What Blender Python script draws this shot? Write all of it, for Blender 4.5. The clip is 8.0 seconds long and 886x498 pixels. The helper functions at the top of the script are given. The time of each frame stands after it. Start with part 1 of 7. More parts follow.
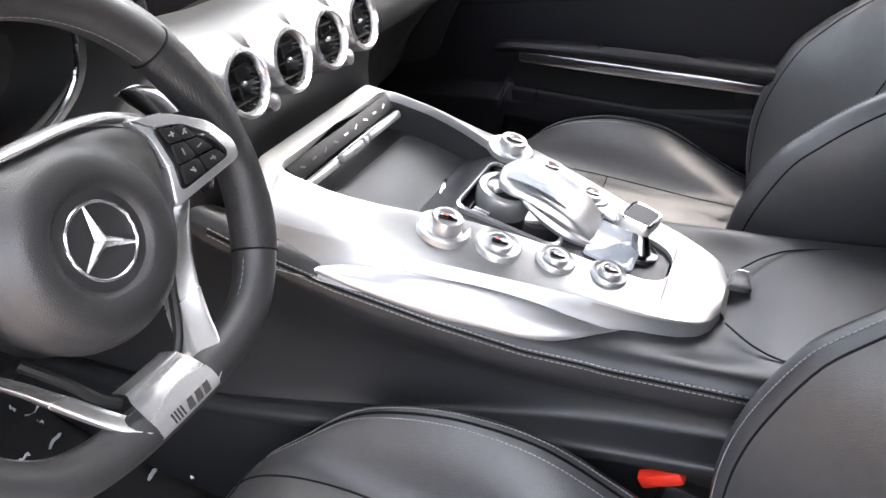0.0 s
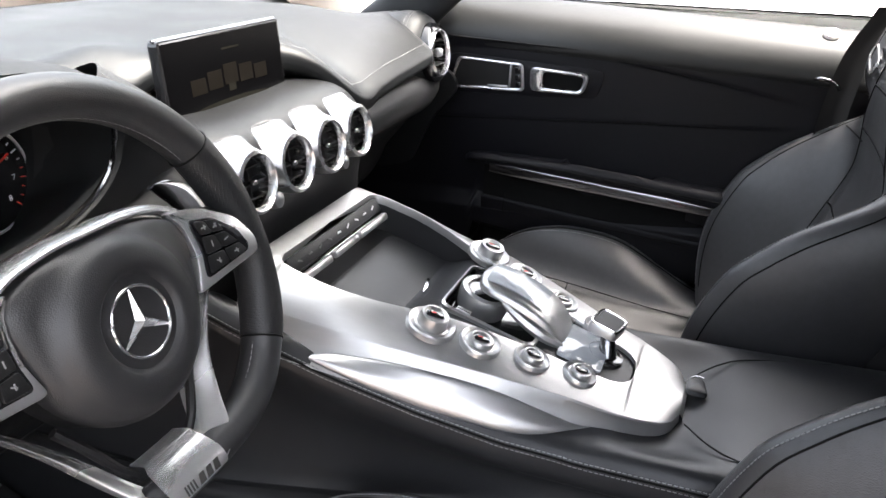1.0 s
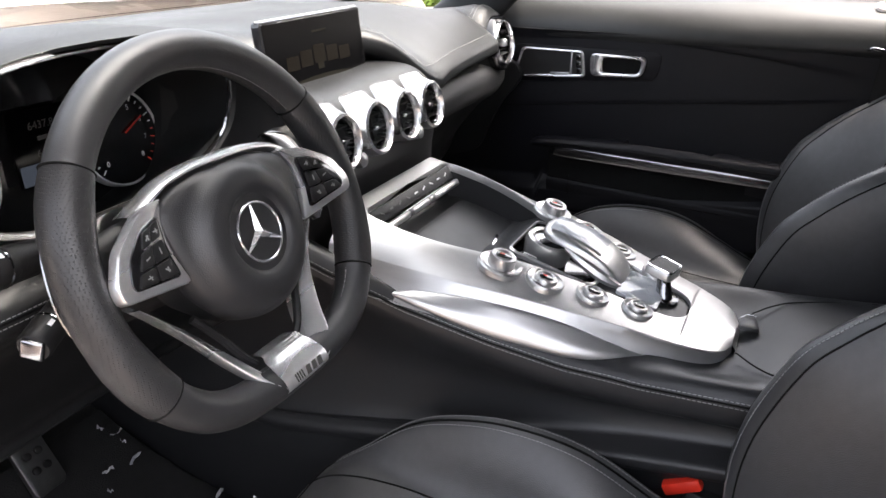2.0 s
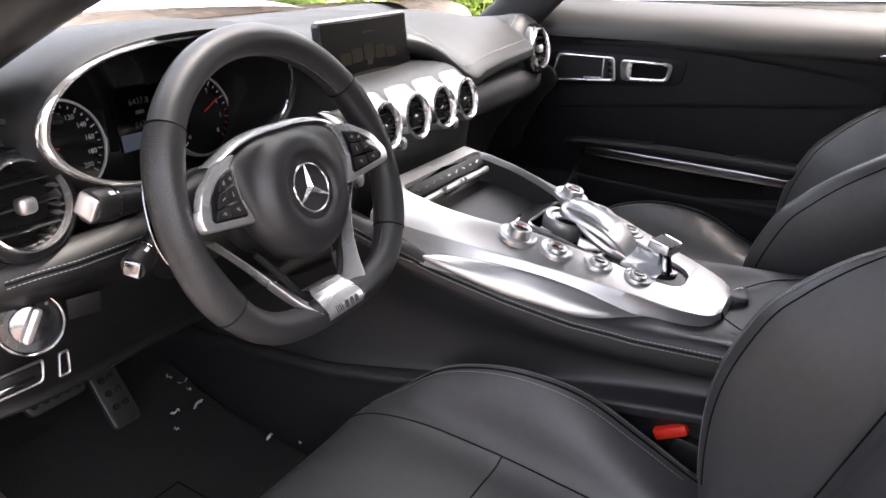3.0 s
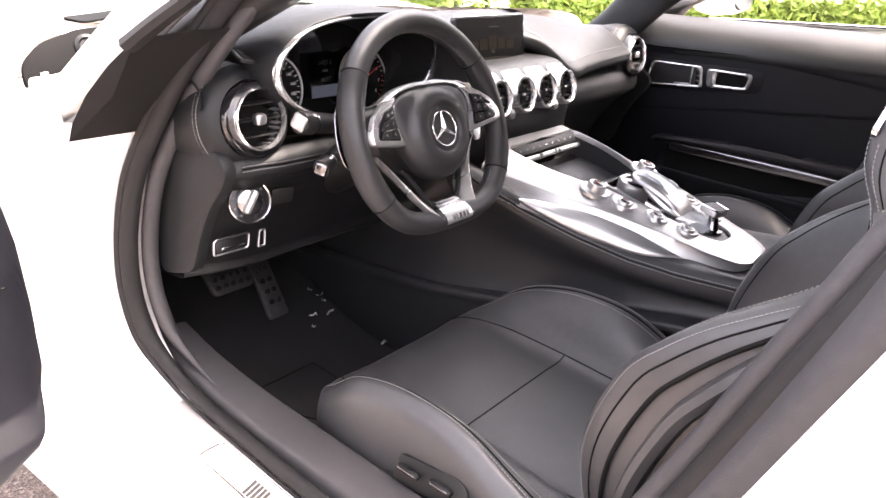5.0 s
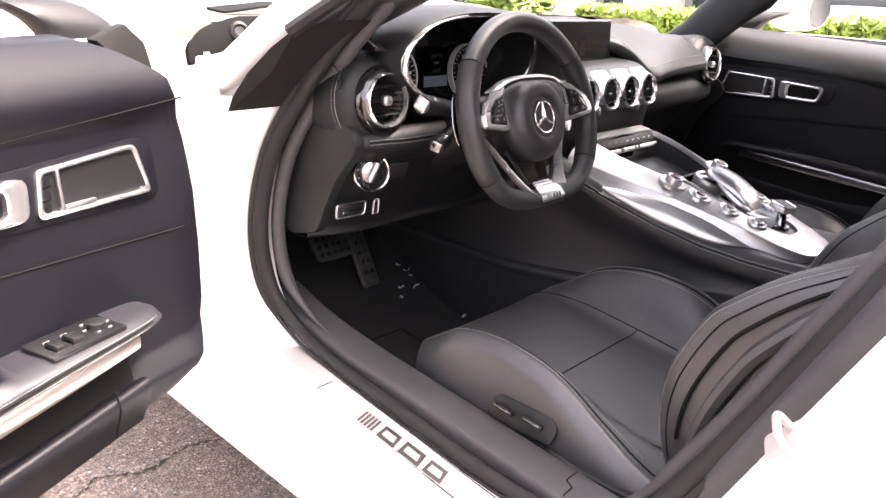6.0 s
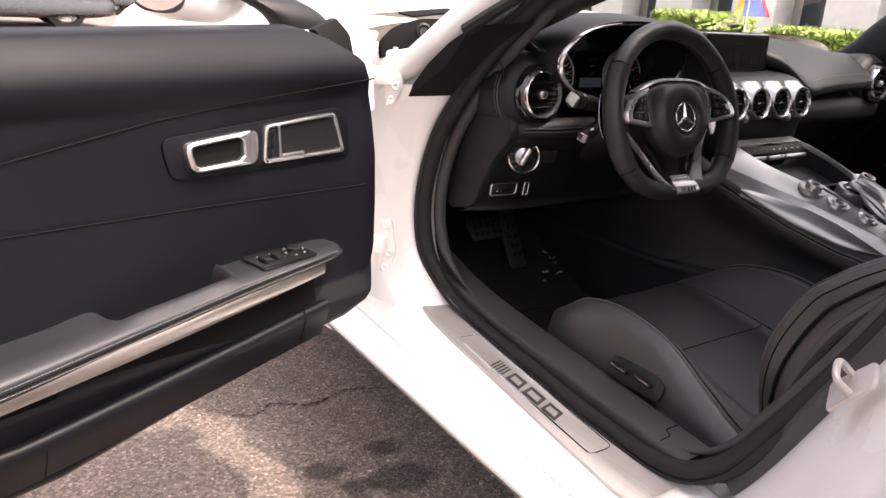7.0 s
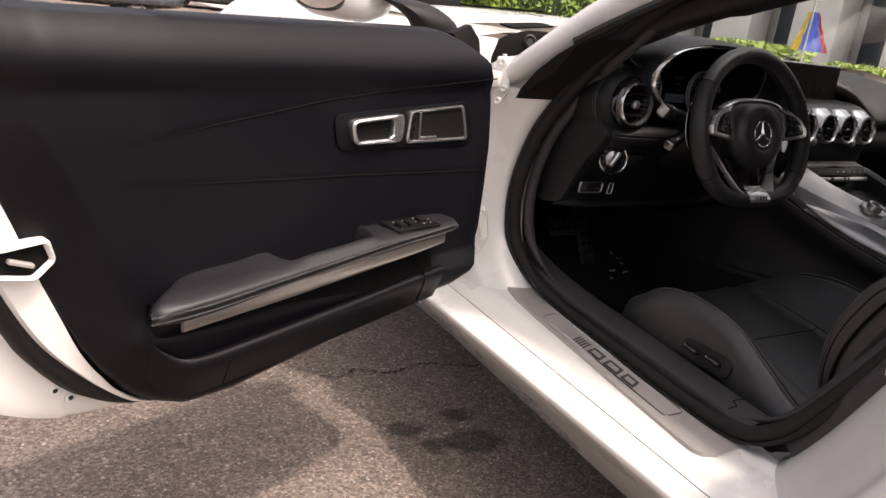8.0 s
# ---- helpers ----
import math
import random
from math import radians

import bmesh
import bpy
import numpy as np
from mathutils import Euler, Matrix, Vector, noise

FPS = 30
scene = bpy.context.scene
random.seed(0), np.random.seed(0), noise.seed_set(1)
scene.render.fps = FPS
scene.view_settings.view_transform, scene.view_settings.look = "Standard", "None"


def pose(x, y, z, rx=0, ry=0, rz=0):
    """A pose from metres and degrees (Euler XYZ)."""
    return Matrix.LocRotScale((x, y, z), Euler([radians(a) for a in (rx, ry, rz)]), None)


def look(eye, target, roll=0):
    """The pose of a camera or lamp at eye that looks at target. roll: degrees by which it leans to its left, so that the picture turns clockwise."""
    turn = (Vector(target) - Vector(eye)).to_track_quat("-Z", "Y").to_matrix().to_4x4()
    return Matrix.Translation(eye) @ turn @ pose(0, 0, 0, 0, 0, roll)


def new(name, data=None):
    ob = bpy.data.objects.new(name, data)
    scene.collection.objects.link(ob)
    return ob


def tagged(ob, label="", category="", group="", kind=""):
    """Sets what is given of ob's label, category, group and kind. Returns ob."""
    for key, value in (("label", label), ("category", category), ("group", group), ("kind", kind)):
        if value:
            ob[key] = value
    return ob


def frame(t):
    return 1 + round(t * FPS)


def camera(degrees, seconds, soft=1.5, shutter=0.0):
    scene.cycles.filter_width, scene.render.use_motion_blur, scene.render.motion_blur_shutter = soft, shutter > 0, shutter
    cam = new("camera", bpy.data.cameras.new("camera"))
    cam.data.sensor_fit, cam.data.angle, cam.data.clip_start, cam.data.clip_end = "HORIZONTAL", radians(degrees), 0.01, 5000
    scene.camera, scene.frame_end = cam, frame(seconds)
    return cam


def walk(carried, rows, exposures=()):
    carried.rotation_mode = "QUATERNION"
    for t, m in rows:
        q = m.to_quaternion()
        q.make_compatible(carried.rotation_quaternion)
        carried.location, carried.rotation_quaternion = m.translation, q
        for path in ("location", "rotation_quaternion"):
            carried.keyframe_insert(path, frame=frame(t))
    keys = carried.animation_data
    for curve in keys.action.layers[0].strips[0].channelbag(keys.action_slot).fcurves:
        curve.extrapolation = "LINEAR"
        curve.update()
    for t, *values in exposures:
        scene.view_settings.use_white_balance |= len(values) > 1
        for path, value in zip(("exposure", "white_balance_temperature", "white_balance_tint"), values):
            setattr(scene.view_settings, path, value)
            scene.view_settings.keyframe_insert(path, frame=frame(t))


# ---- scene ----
cam = camera(60.0, 8.0)
PATH = [
    (0, (-0.712, 0.46, 1.046), (0.837, 1.222, 0.037), -5.2),
    (0.5, (-0.739, 0.471, 1.071), (0.87, 1.208, 0.14), -4.2),
    (1, (-0.783, 0.478, 1.08), (0.929, 1.144, 0.289), -0.0),
    (1.5, (-0.842, 0.471, 1.053), (0.903, 1.144, 0.343), -1.7),
    (2, (-0.899, 0.432, 1.039), (0.761, 1.268, 0.301), -3.0),
    (3.3, (-1.073, 0.313, 1.033), (0.534, 1.28, 0.339), -2.7),
    (3.5, (-1.113, 0.306, 1.04), (0.515, 1.232, 0.34), -1.4),
    (4, (-1.171, 0.255, 1.033), (0.434, 1.239, 0.357), -1.2),
    (4.5, (-1.2, 0.177, 1.025), (0.297, 1.319, 0.35), -1.1),
    (5.8, (-1.472, 0.109, 1.023), (-0.022, 1.331, 0.386), 2.3),
    (6, (-1.484, 0.095, 1.015), (-0.085, 1.371, 0.372), 2.4),
    (6.3, (-1.532, 0.067, 1.014), (-0.188, 1.393, 0.354), 4.1),
    (6.4, (-1.522, 0.032, 1.012), (-0.242, 1.42, 0.351), 3.1),
    (6.5, (-1.529, 0.008, 1.009), (-0.293, 1.441, 0.362), 3.3),
    (7, (-1.594, -0.077, 1.003), (-0.504, 1.478, 0.376), 3.7),
    (7.5, (-1.7, -0.131, 0.988), (-0.65, 1.446, 0.346), 5.1),
    (8, (-1.806, -0.172, 0.991), (-0.784, 1.436, 0.384), 7.5),
]
EXPOSURES = [(0, 4.0, 6700, 11), (0.5, 3.4, 6700, 11), (1, 3.1, 6700, 10), (1.5, 2.9, 6700, 10), (2, 2.95, 6800, 12), (3.5, 3.0, 6900, 17), (4.5, 3.35, 7100, 20), (6, 3.0, 7100, 21), (6.5, 2.1, 7200, 21), (7, 1.52, 7200, 20), (7.5, 1.25, 7200, 18), (8, 0.5, 7200, 17)]
walk(cam, [(t, look(eye, target, roll)) for t, eye, target, roll in PATH], EXPOSURES)

# ---- world and sun ----
world = bpy.data.worlds.new("world")
scene.world = world
world.use_nodes = True
wn = world.node_tree.nodes
sky = wn.new("ShaderNodeTexSky")
sky.sky_type = "NISHITA"
sky.sun_disc = False
sky.sun_elevation = radians(60)
sky.sun_rotation = radians(149)
sky.dust_density = 6.0
sky.air_density = 0.8
sky.ozone_density = 0.4
wn["Background"].inputs["Strength"].default_value = 0.22
haze = wn.new("ShaderNodeHueSaturation")  # hazy, washed-out sky
haze.inputs["Saturation"].default_value = 0.45
world.node_tree.links.new(sky.outputs["Color"], haze.inputs["Color"])
world.node_tree.links.new(haze.outputs["Color"], wn["Background"].inputs["Color"])
sun_data = bpy.data.lights.new("sun", "SUN")
sun_data.energy = 2.1
sun_data.angle = radians(2.0)
sun_data.color = (1.0, 0.95, 0.88)
sun = new("sun", sun_data)
sun.matrix_basis = look((2.64, -3.96, 9.0), (0.3, 0.0, 0.0))


# ---- materials ----
def material(name, color, rough=0.5, metal=0.0, vary=0.15, grain=60.0, bump=0.15, bump_scale=400.0,
             kind="noise", coat=0.0, stretch=(1, 1, 1), rough_vary=0.1, spec=0.5, big=4.0):
    m = bpy.data.materials.new(name)
    m.use_nodes = True
    nt = m.node_tree
    n, ln = nt.nodes, nt.links
    b = n["Principled BSDF"]
    tc = n.new("ShaderNodeTexCoord")
    mp = n.new("ShaderNodeMapping")
    mp.inputs["Scale"].default_value = stretch
    ln.new(tc.outputs["Object"], mp.inputs["Vector"])
    fine = n.new("ShaderNodeTexNoise")
    fine.inputs["Scale"].default_value = grain
    fine.inputs["Detail"].default_value = 6
    ln.new(mp.outputs["Vector"], fine.inputs["Vector"])
    large = n.new("ShaderNodeTexNoise")
    large.inputs["Scale"].default_value = big
    large.inputs["Detail"].default_value = 4
    ln.new(tc.outputs["Object"], large.inputs["Vector"])
    both = n.new("ShaderNodeMath")
    both.operation = "ADD"
    ln.new(fine.outputs["Fac"], both.inputs[0])
    ln.new(large.outputs["Fac"], both.inputs[1])
    ramp = n.new("ShaderNodeMapRange")
    ramp.inputs["From Min"].default_value = 0.6
    ramp.inputs["From Max"].default_value = 1.4
    ramp.inputs["To Min"].default_value = 1 - vary
    ramp.inputs["To Max"].default_value = 1 + vary
    ln.new(both.outputs[0], ramp.inputs["Value"])
    mul = n.new("ShaderNodeVectorMath")
    mul.operation = "SCALE"
    mul.inputs[0].default_value = color
    ln.new(ramp.outputs["Result"], mul.inputs["Scale"])
    ln.new(mul.outputs["Vector"], b.inputs["Base Color"])
    rr = n.new("ShaderNodeMapRange")
    rr.inputs["From Min"].default_value = 0.3
    rr.inputs["From Max"].default_value = 0.7
    rr.inputs["To Min"].default_value = max(0.02, rough - rough_vary)
    rr.inputs["To Max"].default_value = min(1, rough + rough_vary)
    ln.new(large.outputs["Fac"], rr.inputs["Value"])
    ln.new(rr.outputs["Result"], b.inputs["Roughness"])
    b.inputs["Metallic"].default_value = metal
    b.inputs["Specular IOR Level"].default_value = spec
    b.inputs["Coat Weight"].default_value = coat
    b.inputs["Coat Roughness"].default_value = 0.04
    if bump:
        if kind == "pebble":
            tex = n.new("ShaderNodeTexVoronoi")
            tex.feature = "SMOOTH_F1"
            out = "Distance"
        else:
            tex = n.new("ShaderNodeTexNoise")
            tex.inputs["Detail"].default_value = 3
            out = "Fac"
        tex.inputs["Scale"].default_value = bump_scale
        ln.new(mp.outputs["Vector"], tex.inputs["Vector"])
        bp = n.new("ShaderNodeBump")
        bp.inputs["Strength"].default_value = bump
        bp.inputs["Distance"].default_value = 0.002
        ln.new(tex.outputs[out], bp.inputs["Height"])
        ln.new(bp.outputs["Normal"], b.inputs["Normal"])
    return m


def dotted_leather():
    """Black leather with rows of small punched holes."""
    m = material("perforated_leather", (0.0165, 0.0165, 0.0175), 0.44, spec=0.42, bump=0)
    n, ln = m.node_tree.nodes, m.node_tree.links
    b = n["Principled BSDF"]
    tc = n.new("ShaderNodeTexCoord")
    v = n.new("ShaderNodeTexVoronoi")
    v.inputs["Scale"].default_value = 470
    v.inputs["Randomness"].default_value = 0.0
    ln.new(tc.outputs["Object"], v.inputs["Vector"])
    r = n.new("ShaderNodeMapRange")
    r.inputs["From Min"].default_value = 0.22
    r.inputs["From Max"].default_value = 0.34
    ln.new(v.outputs["Distance"], r.inputs["Value"])
    bp = n.new("ShaderNodeBump")
    bp.inputs["Strength"].default_value = 0.6
    bp.inputs["Distance"].default_value = 0.0012
    ln.new(r.outputs["Result"], bp.inputs["Height"])
    ln.new(bp.outputs["Normal"], b.inputs["Normal"])
    dark = n.new("ShaderNodeMapRange")
    dark.inputs["To Min"].default_value = 0.3
    ln.new(r.outputs["Result"], dark.inputs["Value"])
    holes = n.new("ShaderNodeVectorMath")
    holes.operation = "SCALE"
    old = b.inputs["Base Color"].links[0].from_socket
    ln.new(old, holes.inputs[0])
    ln.new(dark.outputs["Result"], holes.inputs["Scale"])
    ln.new(holes.outputs["Vector"], b.inputs["Base Color"])
    return m


def asphalt_material():
    m = bpy.data.materials.new("asphalt")
    m.use_nodes = True
    n, ln = m.node_tree.nodes, m.node_tree.links
    b = n["Principled BSDF"]
    b.inputs["Roughness"].default_value = 0.85
    tc = n.new("ShaderNodeTexCoord")
    stones = n.new("ShaderNodeTexVoronoi")
    stones.inputs["Scale"].default_value = 165
    ln.new(tc.outputs["Object"], stones.inputs["Vector"])
    spread = n.new("ShaderNodeValToRGB")
    els = spread.color_ramp.elements
    els[0].position, els[0].color = 0.0, (0.105, 0.083, 0.071, 1)
    els[1].position, els[1].color = 1.0, (0.37, 0.30, 0.26, 1)
    mid = els.new(0.62)
    mid.color = (0.205, 0.160, 0.135, 1)
    pale = els.new(0.9)
    pale.color = (0.285, 0.228, 0.195, 1)
    sep = n.new("ShaderNodeSeparateColor")
    ln.new(stones.outputs["Color"], sep.inputs["Color"])
    ln.new(sep.outputs["Red"], spread.inputs["Fac"])
    patch = n.new("ShaderNodeTexNoise")
    patch.inputs["Scale"].default_value = 3.5
    patch.inputs["Detail"].default_value = 8
    ln.new(tc.outputs["Object"], patch.inputs["Vector"])
    pr = n.new("ShaderNodeMapRange")
    pr.inputs["From Min"].default_value = 0.3
    pr.inputs["From Max"].default_value = 0.7
    pr.inputs["To Min"].default_value = 0.75
    pr.inputs["To Max"].default_value = 1.12
    ln.new(patch.outputs["Fac"], pr.inputs["Value"])
    sc = n.new("ShaderNodeVectorMath")
    sc.operation = "SCALE"
    ln.new(spread.outputs["Color"], sc.inputs[0])
    ln.new(pr.outputs["Result"], sc.inputs["Scale"])
    # sparse larger chips, worn pale
    chips = n.new("ShaderNodeTexVoronoi")
    chips.inputs["Scale"].default_value = 75
    ln.new(tc.outputs["Object"], chips.inputs["Vector"])
    pick = n.new("ShaderNodeSeparateColor")
    ln.new(chips.outputs["Color"], pick.inputs["Color"])
    few = n.new("ShaderNodeMath")
    few.operation = "GREATER_THAN"
    few.inputs[1].default_value = 0.72
    ln.new(pick.outputs["Green"], few.inputs[0])
    near = n.new("ShaderNodeMapRange")
    near.inputs["From Min"].default_value = 0.30
    near.inputs["From Max"].default_value = 0.24
    ln.new(chips.outputs["Distance"], near.inputs["Value"])
    both = n.new("ShaderNodeMath")
    both.operation = "MULTIPLY"
    ln.new(few.outputs[0], both.inputs[0])
    ln.new(near.outputs["Result"], both.inputs[1])
    tint = n.new("ShaderNodeValToRGB")
    tint.color_ramp.elements[0].color = (0.10, 0.085, 0.076, 1)
    tint.color_ramp.elements[1].color = (0.50, 0.44, 0.40, 1)
    ln.new(pick.outputs["Red"], tint.inputs["Fac"])
    mixed = n.new("ShaderNodeMix")
    mixed.data_type = "RGBA"
    ln.new(both.outputs[0], mixed.inputs["Factor"])
    ln.new(sc.outputs["Vector"], mixed.inputs["A"])
    ln.new(tint.outputs["Color"], mixed.inputs["B"])
    col = mixed.outputs["Result"]
    # oil stains beside the sill
    spots = n.new("ShaderNodeTexNoise")
    spots.inputs["Scale"].default_value = 26.0
    spots.inputs["Detail"].default_value = 5
    ln.new(tc.outputs["Object"], spots.inputs["Vector"])
    for x, y, rx, ry in ((-0.818, 1.131, 0.125, 0.085), (-0.957, 1.232, 0.075, 0.06), (-0.915, 1.143, 0.07, 0.05), (-0.80, 1.25, 0.09, 0.05)):
        mp = n.new("ShaderNodeMapping")
        mp.inputs["Location"].default_value = (-x / rx, -y / ry, 0)
        mp.inputs["Scale"].default_value = (1 / rx, 1 / ry, 0)
        ln.new(tc.outputs["Object"], mp.inputs["Vector"])
        gr = n.new("ShaderNodeTexGradient")
        gr.gradient_type = "SPHERICAL"
        ln.new(mp.outputs["Vector"], gr.inputs["Vector"])
        mu = n.new("ShaderNodeMath")
        mu.operation = "MULTIPLY"
        ln.new(gr.outputs["Fac"], mu.inputs[0])
        ln.new(spots.outputs["Fac"], mu.inputs[1])
        sr = n.new("ShaderNodeMapRange")
        sr.inputs["From Min"].default_value = 0.14
        sr.inputs["From Max"].default_value = 0.28
        sr.inputs["To Min"].default_value = 1.0
        sr.inputs["To Max"].default_value = 0.36
        ln.new(mu.outputs[0], sr.inputs["Value"])
        sc2 = n.new("ShaderNodeVectorMath")
        sc2.operation = "SCALE"
        ln.new(col, sc2.inputs[0])
        ln.new(sr.outputs["Result"], sc2.inputs["Scale"])
        col = sc2.outputs["Vector"]
    ln.new(col, b.inputs["Base Color"])
    bp = n.new("ShaderNodeBump")
    bp.inputs["Strength"].default_value = 0.9
    bp.inputs["Distance"].default_value = 0.004
    ln.new(stones.outputs["Distance"], bp.inputs["Height"])
    ln.new(bp.outputs["Normal"], b.inputs["Normal"])
    return m


def glass_material(name):
    """Thin clear glass: a see-through sheet with a faint gloss."""
    m = bpy.data.materials.new(name)
    m.use_nodes = True
    n, ln = m.node_tree.nodes, m.node_tree.links
    n.remove(n["Principled BSDF"])
    clear = n.new("ShaderNodeBsdfTransparent")
    clear.inputs["Color"].default_value = (0.93, 0.96, 0.95, 1)
    gloss = n.new("ShaderNodeBsdfGlossy")
    gloss.inputs["Roughness"].default_value = 0.02
    fr = n.new("ShaderNodeLayerWeight")
    fr.inputs["Blend"].default_value = 0.5
    steep = n.new("ShaderNodeMath")
    steep.operation = "POWER"
    steep.inputs[1].default_value = 5.0
    ln.new(fr.outputs["Facing"], steep.inputs[0])
    amount = n.new("ShaderNodeMath")
    amount.operation = "MULTIPLY_ADD"
    amount.inputs[1].default_value = 0.22
    amount.inputs[2].default_value = 0.02
    ln.new(steep.outputs[0], amount.inputs[0])
    mix = n.new("ShaderNodeMixShader")
    ln.new(amount.outputs[0], mix.inputs["Fac"])
    ln.new(clear.outputs["BSDF"], mix.inputs[1])
    ln.new(gloss.outputs["BSDF"], mix.inputs[2])
    ln.new(mix.outputs["Shader"], n["Material Output"].inputs["Surface"])
    return m


def glowing(name, color, strength):
    m = bpy.data.materials.new(name)
    m.use_nodes = True
    b = m.node_tree.nodes["Principled BSDF"]
    b.inputs["Base Color"].default_value = (*[c * 0.05 for c in color], 1)
    b.inputs["Specular IOR Level"].default_value = 0.03
    b.inputs["Emission Color"].default_value = (*color, 1)
    b.inputs["Emission Strength"].default_value = strength
    return m


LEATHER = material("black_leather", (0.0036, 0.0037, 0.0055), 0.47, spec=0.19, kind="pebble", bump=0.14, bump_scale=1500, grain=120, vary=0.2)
SEAT = material("seat_leather", (0.0315, 0.0313, 0.0328), 0.39, spec=0.62, kind="pebble", bump=0.2, bump_scale=1100, grain=90, vary=0.2, big=7)
DOTTED = dotted_leather()
SOFT = material("soft_dash_plastic", (0.0072, 0.0080, 0.0089), 0.46, spec=0.28, kind="pebble", bump=0.2, bump_scale=1500, grain=150, vary=0.12)
PILLARTRIM = material("pillar_grain", (0.011, 0.0115, 0.0125), 0.5, spec=0.35, bump=0.15, bump_scale=900)
TUNNEL = material("tunnel_leather", (0.016, 0.0162, 0.0175), 0.42, spec=0.45, kind="pebble", bump=0.16, bump_scale=1300, grain=120, vary=0.15)
SHELL = material("seat_shell", (0.006, 0.006, 0.0065), 0.5, spec=0.25, bump=0.1, bump_scale=700)
PLASTIC = material("black_plastic", (0.007, 0.007, 0.0075), 0.45, spec=0.35, bump=0.12, bump_scale=900)
GLOSS = material("gloss_black", (0.008, 0.008, 0.009), 0.12, bump=0.0, coat=0.6, rough_vary=0.05)
# near-black for seams and joints; elsewhere painted shade for cavities, slots and pockets
HOLE = material("seam_and_cavity_shade", (0.005, 0.005, 0.005), 0.8, bump=0.05, spec=0.1)
RUBBER = material("seal_rubber", (0.011, 0.0103, 0.0105), 0.65, spec=0.3, bump=0.2, bump_scale=300, vary=0.25)
TRIMGREY = material("sill_trim_plastic", (0.032, 0.0305, 0.0325), 0.6, bump=0.25, bump_scale=700, vary=0.2)
CARPET = material("black_carpet", (0.0055, 0.0054, 0.0056), 0.95, bump=1.0, bump_scale=700, grain=200, vary=0.5)
VENTSILVER = material("vent_silver", (0.56, 0.56, 0.57), 0.24, 0.88, vary=0.08, grain=60, bump=0.03, bump_scale=200, rough_vary=0.08)
SILVER = material("satin_silver", (0.38, 0.38, 0.39), 0.42, 1.0, vary=0.1, grain=90, bump=0.03, bump_scale=300, stretch=(1, 0.08, 1), rough_vary=0.06)
TOPSILVER = material("silver_paint", (0.46, 0.455, 0.45), 0.34, 0.8, vary=0.07, grain=90, bump=0.03, bump_scale=300, stretch=(1, 0.08, 1), rough_vary=0.06)
WHEELSILVER = material("spoke_silver", (0.72, 0.72, 0.725), 0.27, 0.85, vary=0.05, grain=90, bump=0.02, bump_scale=300, rough_vary=0.05)
CHROMESATIN = material("satin_chrome", (0.7, 0.7, 0.71), 0.17, 0.9, vary=0.05, bump=0.0, rough_vary=0.06)
CHROME = material("chrome", (0.82, 0.82, 0.83), 0.1, 1.0, vary=0.04, bump=0.0, rough_vary=0.05)
DARKCHROME = material("dark_chrome", (0.25, 0.25, 0.26), 0.18, 1.0, vary=0.05, bump=0.0)
EMBLEM = material("etched_emblem", (0.075, 0.072, 0.07), 0.45, 0.5, bump=0.0)
STEEL = material("brushed_steel", (0.46, 0.435, 0.42), 0.5, 0.4, vary=0.12, grain=160, bump=0.05, bump_scale=400, stretch=(1, 0.05, 1))
PAINT = material("white_paint", (0.8, 0.79, 0.77), 0.3, vary=0.03, grain=20, bump=0.0, coat=0.8)
THREAD = material("grey_thread", (0.2, 0.2, 0.2), 0.8, bump=0.0)
DIALRING = material("dial_ring_silver", (0.55, 0.55, 0.56), 0.38, 0.4, vary=0.05, bump=0.0)
RED = material("red_plastic", (0.65, 0.03, 0.015), 0.4, bump=0.05, bump_scale=200)
LEGEND = material("white_legend", (0.6, 0.6, 0.6), 0.6, bump=0.0)
GREYLEGEND = material("grey_legend", (0.05, 0.05, 0.05), 0.5, bump=0.0)
SWITCHMARK = material("switch_mark", (0.22, 0.22, 0.22), 0.6, bump=0.0)
DARKLEGEND = material("dark_legend", (0.03, 0.03, 0.03), 0.4, bump=0.0)
ASPHALT = asphalt_material()
GLASS = glass_material("clear_glass")
SCREEN = material("screen_glass", (0.0012, 0.0012, 0.0014), 0.2, spec=0.03, bump=0.0, rough_vary=0.03)
STRIP = material("brushed_strip", (0.36, 0.33, 0.31), 0.36, 0.85, vary=0.1, grain=160, bump=0.05, bump_scale=400, stretch=(1, 0.05, 1))
# lighter than the lining: daylight on the belt roll put into the colour
BELT_LIT = material("belt_leather_lit", (0.0125, 0.0132, 0.0134), 0.44, spec=0.32, kind="pebble", bump=0.12, bump_scale=1100, grain=90, vary=0.12)
# paler copy of the door leather, with the open door's daylight in it
ARMPAD_LIT = material("armrest_leather_lit", (0.014, 0.014, 0.017), 0.48, spec=0.4, kind="pebble", bump=0.15, bump_scale=1100, grain=90, vary=0.15)
FOOTRUBBER = material("pillar_foot_rubber", (0.010, 0.0094, 0.0092), 0.7, spec=0.15, bump=0.2, bump_scale=500, vary=0.15)
FOIL = material("clear_film", (0.40, 0.415, 0.43), 0.08, bump=0.6, bump_scale=40, rough_vary=0.03)


